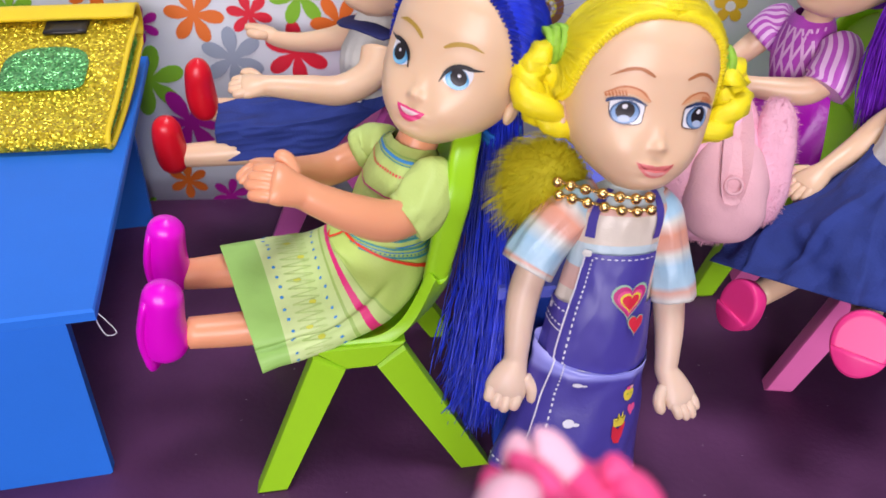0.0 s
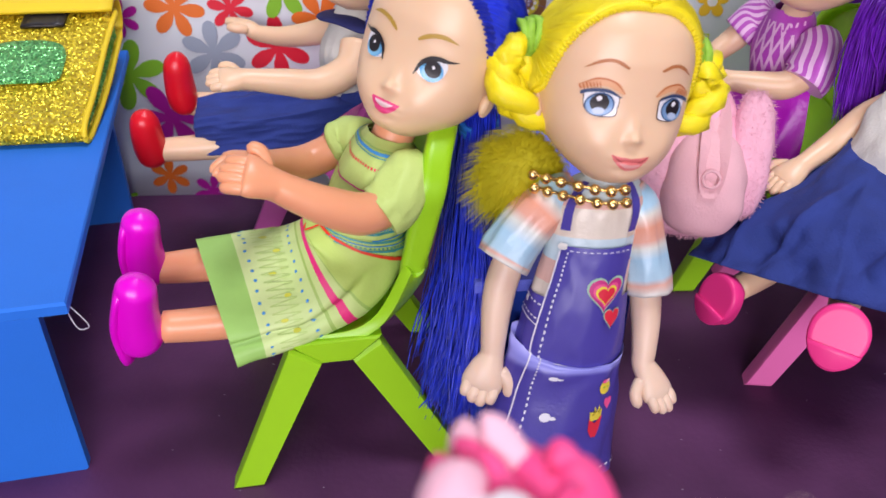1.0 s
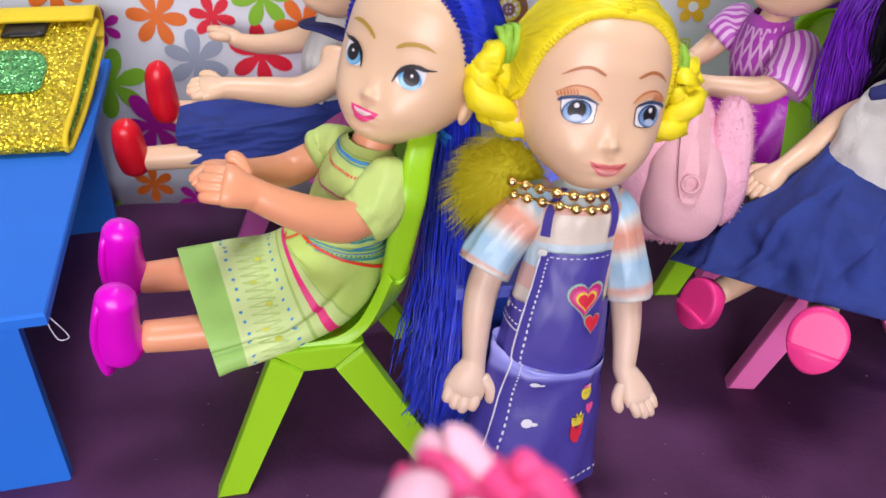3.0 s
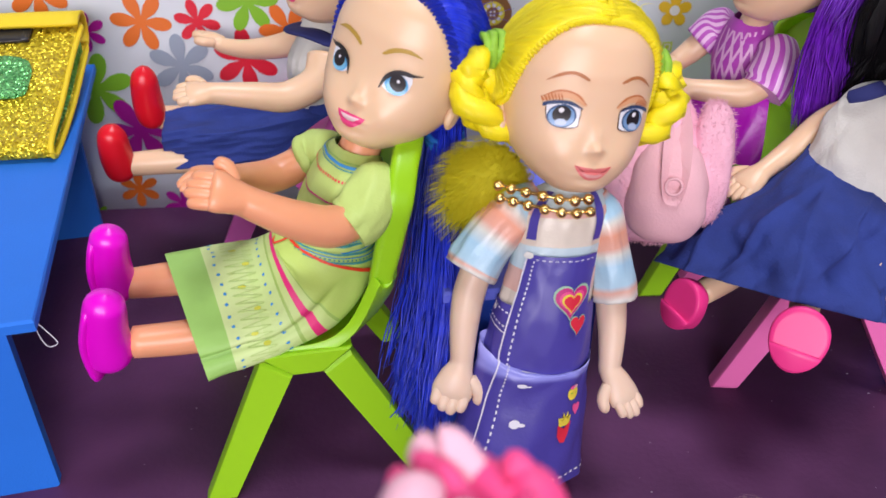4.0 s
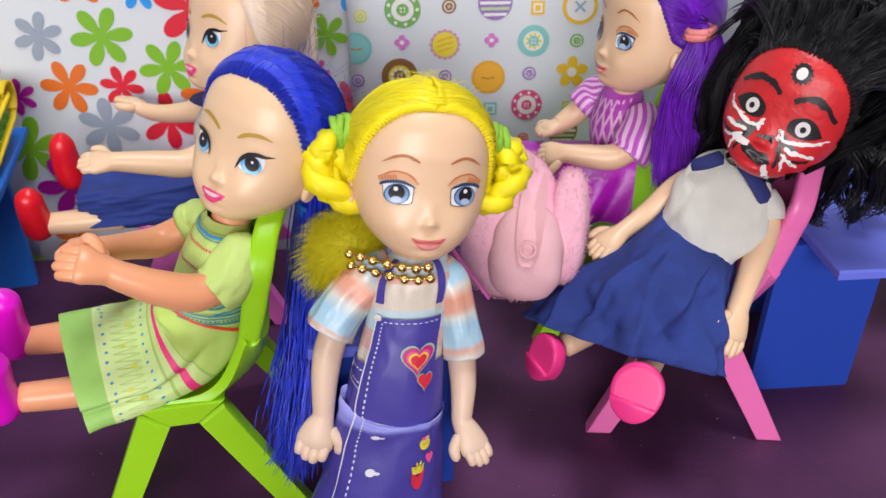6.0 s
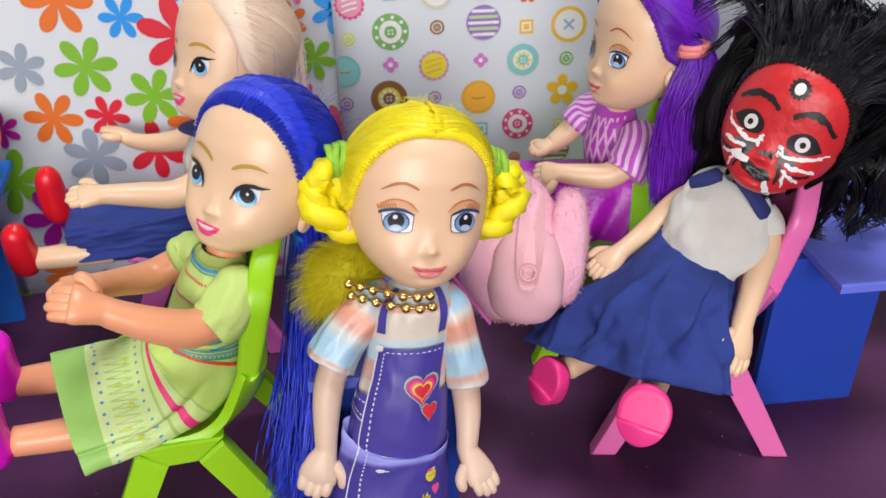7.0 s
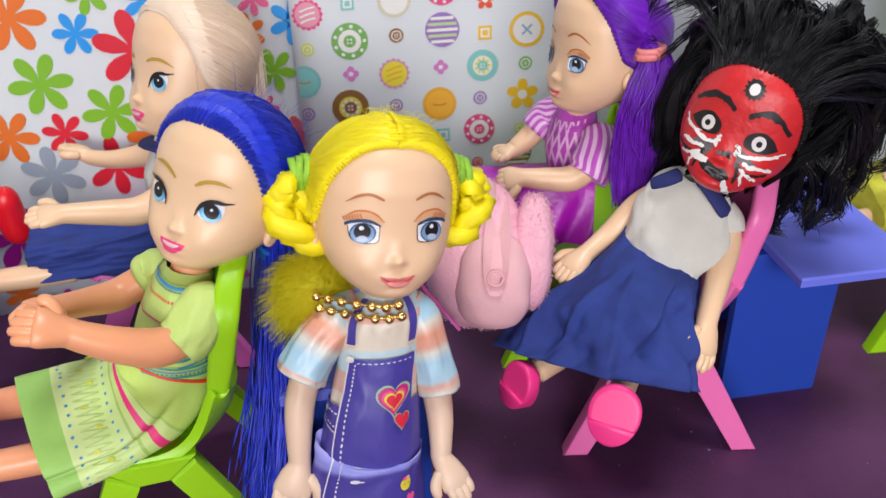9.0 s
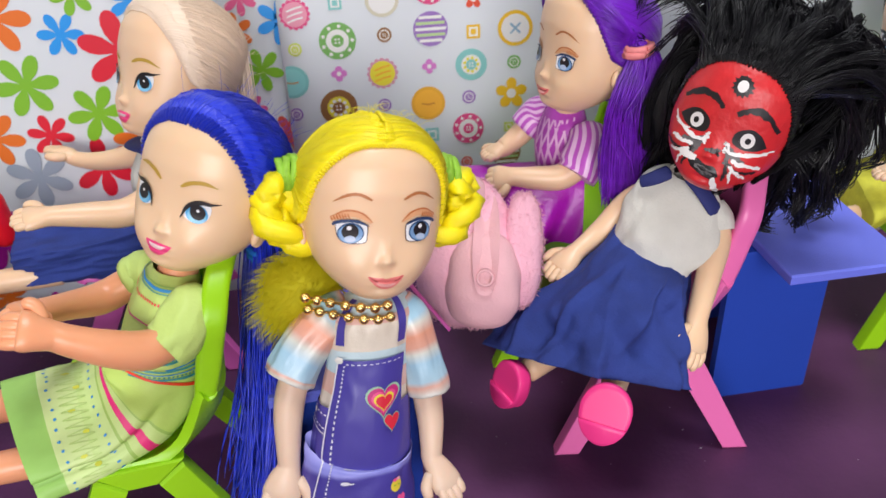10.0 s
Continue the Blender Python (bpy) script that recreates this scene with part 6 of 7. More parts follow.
        for k in range(130):
            a = radians(rng.uniform(-165, 165))
            side = math.sin(a)
            reach = (0.024 + 0.007 * max(0.0, side) + 0.008 * max(0.0, math.cos(a)) + 0.001 * max(0.0, -side)) * rng.uniform(0.75, 1.10)
            d = np.array((math.sin(a), 0.0, math.cos(a)))
            p0 = h.dir((side, rng.uniform(-0.55, 0.30), math.cos(a) + 0.1), 1.03)
            lift = np.array((0, -rng.uniform(0.0, 0.012) if side > 0 else rng.uniform(0.0, 0.008), 0))
            p1 = p0 * 0.5 + (c + d * reach * 0.75) * 0.5 + lift + (0, 0, 0.004 * max(0.0, math.cos(a)))
            p2 = c + d * reach * 1.02 + lift + (0, -0.004, 0.004)
            bend = rng.choice((1, 1, 0.2, -0.6)) if side > -0.15 else rng.choice((-0.5, 0.3, -0.8))
            p3 = p2 + np.array((0.010 * bend, rng.uniform(-0.004, 0.006), -0.012)) * rng.uniform(0.7, 1.2)
            p4 = p3 + np.array((0.002 * bend, 0.003, -rng.uniform(0.010, 0.024))) + np.array([rng.gauss(0, 0.002) for _ in range(3)])
            p5 = p4 + np.array((-0.006 * bend, 0.0, -rng.uniform(0.002, 0.008)))
            guide = spline([p0, p1, p2, p3, p4, p5])
            w1, w2 = unit((rng.gauss(0, 1), rng.gauss(0, 0.6), rng.gauss(0, 0.5))), rng.uniform(0, 6.28)
            turns, amp = rng.uniform(2.2, 4.0), rng.uniform(0.0018, 0.0050) * (1.0 if side > -0.2 else 0.5)
            pts = [guide(i / 14) + w1 * amp * (i / 14) * math.sin(w2 + 6.28 * turns * i / 14) for i in range(15)]
            locks(s, [pts], 34, STRAND_K, 0.00021, 0.0011, 100 + k, 18, 0.0012)
        for k in range(80):
            a = rng.uniform(-62, 62)
            p0 = np.array(h.face(0.36 * math.sin(radians(a)), 0.855 - 0.16 * (a / 62) ** 2)) - h.F * rng.uniform(0.0, 0.006)
            q = a / 62
            p1 = p0 + h.U * rng.uniform(0.005, 0.010) - h.F * 0.001 + h.L * q * 0.003
            p2 = p0 + h.U * rng.uniform(0.010, 0.022) - h.F * rng.uniform(0.006, 0.014) + h.L * (q * 0.012 + rng.gauss(0, 0.003))
            p3 = p2 - h.F * 0.010 + h.L * (q * 0.014 + rng.gauss(0, 0.006)) + h.U * rng.uniform(-0.008, 0.006)
            p4 = p3 - h.F * 0.006 + h.L * (q * 0.010 + rng.gauss(0, 0.005)) - h.U * rng.uniform(0.002, 0.016)
            locks(s, [[p0, p1, p2, p3, p4]], 26, STRAND_K, 0.00017, 0.0011, 300 + k, 12, 0.0014)
    return tagged(s.finish("doll"), label, "doll", "dolls")


def purple_doll():
    s = Shape()
    def folds(u, v):
        return (0.05 * math.sin(10 * math.pi * u + 0.6) + 0.09 * wrinkle(u, v, 2.4, 2.0, 6.0)) * v
    loft(s, [((0.1560, 0.3220, 0.0860), (0, -0.0110, 0), (0.0090, 0, 0.002)), ((0.1530, 0.3210, 0.0800), (0, -0.0150, 0), (0.0120, 0, 0.006)), ((0.1440, 0.3190, 0.0740), (0.0, -0.0210, 0), (0.007, 0, 0.0145)), ((0.1300, 0.3150, 0.0740), (0.002, -0.0250, -0.002), (0.003, 0, 0.0135)), ((0.1150, 0.3110, 0.0740), (0.006, -0.0270, -0.004), (0.002, 0.0, 0.0125))], PURPLE_SATIN, 90, 30, folds, (False, True))
    blouse = loft(s, [((0.1560, 0.3255, 0.1140), (0, -0.0060, 0), (0.0060, 0, 0.001)), ((0.1555, 0.3245, 0.1085), (0, -0.0120, 0), (0.0088, 0, 0.002)), ((0.1545, 0.3235, 0.1010), (0, -0.0130, 0), (0.0105, 0, 0.003)), ((0.1550, 0.3225, 0.0930), (0, -0.0125, 0), (0.0105, 0, 0.003)), ((0.1560, 0.3220, 0.0850), (0, -0.0115, 0), (0.0098, 0, 0.003))], PURPLE_CLOTH, 64, 22)
    for k in range(5):
        u0 = 0.72 + 0.055 * k
        s.strip(blouse, [(u0 + 0.10 * t, 0.15 + 0.7 * t) for t in (0, 0.25, 0.5, 0.75, 1)], 0.016, LILAC, -0.0003)
        s.strip(blouse, [(u0 + 0.10 - 0.10 * t, 0.15 + 0.7 * t) for t in (0, 0.25, 0.5, 0.75, 1)], 0.016, LILAC, -0.00035)
    s.tube([(0.1615, 0.3130, 0.1085, 0.0060), (0.1610, 0.3060, 0.1040, 0.0078), (0.1570, 0.3000, 0.0975, 0.0086), (0.1545, 0.2985, 0.0945, 0.0082)], PURPLE_STRIPE, 44, 22, (1, 0, 0), (0.12, 0), 0.03, 5, lambda u, v: 0.16 * wrinkle(u, v, 2.0, 2.4, 17.0))
    s.sheet(lambda u, v: np.array((0.1200 + 0.0390 * u - 0.007 * v + 0.004 * u * v, 0.3010 - 0.010 * v ** 0.6 + 0.0026 * math.sin(15 * u + 3 * v) * v, 0.0915 - (0.030 - 0.008 * u) * v)), 48, 20, PURPLE_SATIN, False)
    near = [(0.1570, 0.3010, 0.0975, 0.0052), (0.1490, 0.2995, 0.0935, 0.0052), (0.1390, 0.3005, 0.0935, 0.0046), (0.1310, 0.3020, 0.0940, 0.0038)]
    arm(s, near, (0.1195, 0.3045, 0.0930), (0, -0.6, 0.8), SKIN, 1.1, 0.15, -1)
    far = [(0.1480, 0.3370, 0.1040, 0.0052), (0.1400, 0.3370, 0.0960, 0.0048), (0.1330, 0.3340, 0.0920, 0.0040)]
    s.tube([(0.1530, 0.3340, 0.1085, 0.0058), (0.1480, 0.3375, 0.1045, 0.0074), (0.1425, 0.3375, 0.0985, 0.0076)], PURPLE_STRIPE, 36, 14, (1, 0, 0), (0.12, 0), 0.03, 5)
    arm(s, far, (0.1225, 0.3300, 0.0900), (0, 0, 1), SKIN, 1.0, 0.1, 1)
    s.tube([(0.1560, 0.3235, 0.1090, 0.0055), (0.1580, 0.3200, 0.1200, 0.0052)], SKIN, 16, 6, (0, 1, 0))
    h = Head(s, (0.1621, 0.3110, 0.1422), (-0.930, -0.240, 0.280), (0.250, 0.160, 0.955), 0.0525, SKIN)
    for sg in (-1, 1):
        h.soft_eye(sg, 0.175, 0.365, 0.84)
        h.stroke([(0.085 * sg, 0.535), (0.15 * sg, 0.568), (0.21 * sg, 0.560), (0.27 * sg, 0.520)], 0.014, BROW_RUST, 0.004, (0.6, 0.15))
    h.lips(0.135, 0.088, 0.020, 0.036, LIP_SOFT)
    tie = h.world(0.0228, -0.0030, 0.0040)
    h.mane(HAIRLINE, (0, -1, -0.3), HAIR_P, STRAND_P, 0.060, 0.0, None, 0, 66, True, 110, 24)
    h.mane(HAIRLINE, (0.96, -0.14, 0.16), HAIR_P, STRAND_P, 0.085, 0.00045, (tie, 0.0042), 1200, 64, True, 240, 44)
    tail = tie
    for k in range(2):
        s.tube([(*(tail - h.U * 0.0016 * k + h.L * (0.0012 + 0.0040 * math.cos(a)) + h.F * 0.0042 * math.sin(a) - h.U * 0.0016 * math.sin(a)), 0.0015) for a in [2 * math.pi * i / 14 for i in range(15)]], TIE_CORAL, 8, 40, h.L, (0, 0), 0.15, 3)
    g1 = [tail, h.world(0.0235, -0.0020, 0.003), h.world(0.0240, 0.0005, -0.008), h.world(0.0230, 0.0010, -0.020), h.world(0.0210, -0.0030, -0.034), h.world(0.0220, -0.0080, -0.056)]
    g2 = [tail, h.world(0.0240, -0.0060, 0.003), h.world(0.0250, -0.0070, -0.008), h.world(0.0240, -0.0070, -0.020), h.world(0.0240, -0.0120, -0.036), h.world(0.0260, -0.0180, -0.060)]
    g3 = [tail, h.world(0.0220, -0.0110, 0.002), h.world(0.0230, -0.0160, -0.010), h.world(0.0240, -0.0200, -0.026), h.world(0.0250, -0.0240, -0.044), h.world(0.0270, -0.0270, -0.068)]
    locks(s, [g1, g2], 650, STRAND_P, 0.00027, 0.0012, 41, 12, 0.0012)
    locks(s, [g2, g3], 560, STRAND_P, 0.00027, 0.0024, 43, 12, 0.0020)
    ear = h.world(0.0225, -0.0010, -0.0125)
    for a in range(6):
        s.ball(ear + h.U * 0.0018 * math.cos(a * 1.047) + h.F * 0.0018 * math.sin(a * 1.047) + h.L * 0.0010 - h.U * 0.002, 0.00105, GOLD, 10, 8)
    s.ball(ear + h.L * 0.0015 - h.U * 0.002, 0.0012, EYE_WHITE, 10, 8)
    return tagged(s.finish("doll"), "seated doll with purple ponytail, striped blouse and gold earring", "doll", "dolls")


yellow_doll()
blue_doll()
uniform_doll("platinum")
uniform_doll("red")
purple_doll()


# ---- small things ----
def glitter_bag():
    """A folded craft-foam satchel lying on the desk, its flap end raised."""
    root = empty("school_bag")
    o = np.array((-0.1005, 0.2850, 0.0764))
    a = unit((-math.cos(radians(6)), -math.sin(radians(6)), 0.0))
    b = unit((-math.sin(radians(6)), math.cos(radians(6)), 0.0))
    w = 0.075

    def at(x, y, z):
        return o + a * x + b * y + np.array((0, 0, z))
    prof = spline([(0.0740, 0.0240), (0.050, 0.0190), (0.022, 0.0110), (0.0045, 0.0072), (-0.0002, 0.0045), (0.0012, 0.0010), (0.010, 0.0008), (0.038, 0.0050), (0.0760, 0.0150)])

    def S(u, v):
        return at(u * w, *prof(v))
    s = Shape()
    s.sheet(lambda u, v: S(1 - u, v), 14, 48, GLITTER_GOLD, False)
    body = s.finish("body", root, "gold glitter foam wrap")
    solid = body.modifiers.new("thickness", "SOLIDIFY")
    solid.thickness, solid.offset = 0.0010, 0
    for x in (-0.0003, w + 0.0003):
        s = Shape()
        s.tube([(*at(x, *prof(v)), 0.0011, 0.0011) for v in [i / 24 for i in range(25)]], FOAM_YELLOW, 8, 60, (0, 0, 1), (0.02, 0.02))
        s.finish("edging", root, "plain yellow foam edge")
    s = Shape()
    fp = spline([(0.0760, 0.0150), (0.0790, 0.0180), (0.0802, 0.0225), (0.0785, 0.0270), (0.0730, 0.0285), (0.0665, 0.0262)])
    s.sheet(lambda u, v: at((1 - u) * w * 1.01 - 0.0004, *fp(v)), 14, 24, FOAM_YELLOW, False)
    flap = s.finish("flap", root, "smooth yellow foam flap")
    solid = flap.modifiers.new("thickness", "SOLIDIFY")
    solid.thickness, solid.offset = 0.0016, 0
    s = Shape()
    s.sheet(lambda u, v: at(0.0340 - u * 0.0165, *(np.array(prof(0.012 + 0.065 * v)) + (0, 0.0016))), 4, 6, BLACK_PAINT, False)
    clasp = s.finish("clasp", root, "black fabric clasp")
    solid = clasp.modifiers.new("thickness", "SOLIDIFY")
    solid.thickness, solid.offset = 0.0012, 0
    s = Shape()
    out = []
    for i in range(48):
        t = 2 * math.pi * i / 48
        cx, cy = math.cos(t), math.sin(t)
        q = 8.0 if cy > 0 else 2.6
        k = (abs(cx) ** q + abs(cy) ** q) ** (-1 / q)
        out.append((0.0325 + 0.0158 * cx * k, 0.178 + 0.052 * cy * k))
    for lift in (0.0012, 0.0022):
        s.patch(lambda x, v: at(-x + 0.0305 * 2, *prof(v)), out, GLITTER_GREEN, -lift, 4)
    base = len(s.v)
    n = 48
    half = len(s.v) // 2
    for i in range(n):
        j = (i + 1) % n
        s.f.append((half - n + i, half - n + j, 2 * half - n + j, 2 * half - n + i))
        s.m.append(0)
        s.uv += [(0, 0)] * 4
    s.finish("pocket", root, "green glitter foam patch")
    s = Shape()
    ring = [at(0.0010, *prof(v)) for v in [0.02 + 0.96 * i / 30 for i in range(31)]]
    mid = sum(ring) / len(ring) + a * 0.006
    k = s.slot(GLITTER_GREEN)
    s.v += [tuple(q) for q in ring] + [tuple(mid)]
    for i in range(31):
        s.f.append((i, (i + 1) % 31, 31))
        s.m.append(k)
        s.uv += [(0, 0)] * 3
    s.finish("gusset", root, "green glitter foam side")
    return tagged(root, "gold glitter foam school bag with green pocket on a desk", "bag")


glitter_bag()


def plush_backpack():
    root = empty("plush_backpack")
    C = np.array((0.1100, 0.2650, 0.0822))
    F, U = unit((-0.16, -0.86, 0.40)), np.array((0.10, 0.40, 0.90))
    U = unit(U - F * float(U @ F))
    L = cross(U, F)
    rng = random.Random(9)

    def fur(s, S, n, length):
        tufts = []
        for _ in range(n):
            u, v = rng.random(), rng.uniform(0.03, 0.97)
            p = np.array(S(u, v))
            e = 1e-3
            nn = unit(cross(np.array(S(u + e, v)) - p, np.array(S(u, v + e)) - p))
            d = nn + np.array([rng.gauss(0, 0.6) for _ in range(3)])
            tufts.append([p, p + d * length * 0.5, p + d * length * 0.8 + np.array((0, 0, -length * 0.3))])
        s.strands(tufts, [0.00007] * n, PLUSH, 3)

    def blob(name, c, r, mat, n, length, sq=2.6, label="", taper=0.0):
        s = Shape()
        c = C + L * c[0] + F * c[1] + U * c[2]

        def S(u, v):
            a, b = 2 * math.pi * u, math.pi * (v - 0.5)
            ca, sa = math.cos(a), math.sin(a)
            q = (abs(ca) ** sq + abs(sa) ** sq) ** (-1 / sq)
            x, y, z = r[0] * ca * q * math.cos(b) ** 0.8 * (1 - taper * math.sin(b)), r[1] * sa * q * math.cos(b) ** 0.8 * (1 - 0.5 * taper * math.sin(b)), r[2] * math.sin(b)
            w = 1 + 0.03 * math.sin(5 * a + 3 * b) + 0.02 * math.sin(9 * b + a)
            return c + (L * x - F * y) * w + U * z
        s.sheet(S, 40, 26, mat)
        fur(s, S, n, length)
        return s.finish(name, root, label)
    blob("body", (-0.0020, 0.0, 0.0010), (0.0185, 0.0125, 0.0270), PLUSH, 3500, 0.0009, 2.6, "", 0.30)
    blob("front_pocket", (0.0030, 0.0095, -0.0070), (0.0135, 0.0092, 0.0175), PLUSH_SMOOTH, 40, 0.0003, 2.6, "", 0.12)
    blob("side_ear", (0.0165, 0.003, 0.003), (0.0072, 0.0085, 0.0205), PLUSH, 1800, 0.0010)
    blob("top_flap", (-0.0045, 0.0030, 0.0190), (0.0085, 0.0070, 0.0105), PLUSH_SMOOTH, 40, 0.0003)
    s = Shape()

    def tab(u, v):
        a = 2 * math.pi * u
        ca, sa = math.cos(a), math.sin(a)
        ht = 0.0170 * sa
        return C + L * (0.0037 + 0.0046 * math.copysign(abs(ca) ** 0.6, ca)) + U * (0.0060 + ht) + F * (0.0204 - 0.00002 * (ht * 1000 + 11.0) ** 2 - 0.0024 * v)
    s.sheet(lambda u, v: tab(1 - u, v), 32, 2, PLUSH_SMOOTH, True, (True, True))
    strap = s.finish("front_tab", root, "smooth pink felt tab with a button")
    s = Shape()
    c = C + L * 0.0037 + U * -0.0050 + F * 0.0198
    s.tube([(*(c + L * 0.0026 * math.cos(t) + U * 0.0026 * math.sin(t)), 0.0005) for t in [2 * math.pi * i / 20 for i in range(21)]], PLUSH_SMOOTH, 8, 40, F)
    s.finish("snap_button", strap)
    s = Shape()
    s.tube([(0.0820, 0.2490, 0.0880, 0.0011, 0.0004), (0.0853, 0.2475, 0.0827, 0.0011, 0.0004), (0.0912, 0.2440, 0.0755, 0.0011, 0.0004), (0.0968, 0.2405, 0.0685, 0.0011, 0.0004)], PINK_CHAIR, 8, 14, (1, -0.5, 0))
    s.finish("strap", root, "thin orchid pink strap")
    return tagged(root, "pale pink plush backpack with felt tab slung on a chair", "backpack")


plush_backpack()


def necklace():
    """Two rows of gold beads round the standing doll's neck."""
    root = empty("bead_necklace")
    path = spline([(0.0512, 0.2200, 0.1012), (0.0570, 0.2175, 0.1008), (0.0640, 0.2145, 0.1005), (0.0710, 0.2125, 0.1003), (0.0770, 0.2125, 0.1010)])
    up = unit((0, 0.35, 0.93))
    for row in (0, 1):
        for i in range(7):
            t = (i + 0.15 * row) / 6.4
            s = Shape()
            c = path(t) - up * 0.0036 * row
            s.ball(c, 0.00160, GOLD, 12, 8)
            d = unit((0.075, -0.02, 0.24) - c)
            s.tube([(*(c + d * 0.0010 + unit(cross(d, up)) * 0.0008 * math.cos(a) + up * 0.0008 * math.sin(a)), 0.00035) for a in [2 * math.pi * k / 10 for k in range(11)]], GOLD, 6, 20, d)
            s.finish("bead", root)
        s = Shape()
        s.tube([(*(path(k / 12) - up * 0.0036 * row + (0, 0.0006, 0)), 0.0005) for k in range(13)], GOLD, 8, 30, (0, 0, 1))
        s.finish("chain", root)
    return tagged(root, "double row gold bead necklace on the standing doll", "necklace")


necklace()


def pompom():
    """A ball of fine fur, combed down and outwards."""
    s = Shape()
    c = np.array((0.0492, 0.2330, 0.0925))
    r = np.array((0.0126, 0.0100, 0.0146))
    s.ball(c, tuple(r * 0.97), FUR_Y, 40, 30)
    rng = np.random.RandomState(77)
    n = 5000
    d = rng.normal(0, 1, (n, 3))
    d /= np.linalg.norm(d, axis=1, keepdims=True)
    ln = rng.choice((0.0012, 0.0018, 0.0022, 0.0028, 0.0048), (n, 1))
    p0 = c + d * r * 0.95
    p1 = p0 + d * ln * 0.55 + rng.normal(0, 0.0002, (n, 3))
    p2 = p1 + d * ln * 0.45 + np.array((-0.0012, -0.0004, -0.0012)) * (ln / 0.0025) + rng.normal(0, 0.0005, (n, 3))
    s.strands(np.stack([p0, p1, p2], 1), rng.uniform(0.00004, 0.00009, n), FUR_Y, 3)
    return tagged(s.finish("fur_pompom"), "fluffy yellow fur pompom hanging by the doll's neck", "pompom")


pompom()


def bow_doll():
    """A doll close by, of which the bow, crown and stray hairs show."""
    s = Shape()
    C = (0.052, 0.052, 0.119)
    loft(s, [((0.052, 0.052, 0.100), (0.008, 0, 0), (0, 0.007, 0)), ((0.052, 0.052, 0.088), (0.014, 0, 0), (0, 0.009, 0)), ((0.052, 0.052, 0.060), (0.013, 0, 0), (0, 0.009, 0)), ((0.052, 0.052, 0.020), (0.022, 0, 0), (0, 0.016, 0))], BOW_PALE, 40, 20)
    for x in (0.045, 0.059):
        s.tube([(x, 0.052, 0.026, 0.005), (x, 0.052, 0.010, 0.0045), (x, 0.050, 0.0, 0.0045)], SKIN, 14, 10, (0, 1, 0), (0.05, 0.0))
    s.tube([(0.052, 0.052, 0.094, 0.006), (0.052, 0.052, 0.104, 0.006)], SKIN, 14, 4, (0, 1, 0))
    h = Head(s, C, (0, -0.95, 0.3), (0, 0.3, 0.95), 0.046, SKIN, True, 1.0, 60)
    h.mane(HAIRLINE, (0, -1, -0.3), HAIR_Y, STRAND_Y, 0.07, 0.0, None, 200, 51, True, 120, 24)
    rng = random.Random(55)
    for _ in range(11):
        p = np.array((0.064 + rng.gauss(0, 0.006), 0.062 + rng.gauss(0, 0.004), 0.137 + rng.gauss(0, 0.002)))
        r, a0 = rng.uniform(0.006, 0.014), rng.uniform(0, 3)
        pts = [p + np.array((r * math.cos(a0 + k * 0.9), r * 0.6 * math.sin(a0 + k * 0.9) + 0.006, 0.002 * k - 0.001)) for k in range(5)]
        s.strand([p] + pts, 0.000032, STRAND_D, 14)
    return tagged(s.finish("doll"), "doll with yellow crown and stray hairs, close to the viewer", "doll", "dolls")


bow_doll()


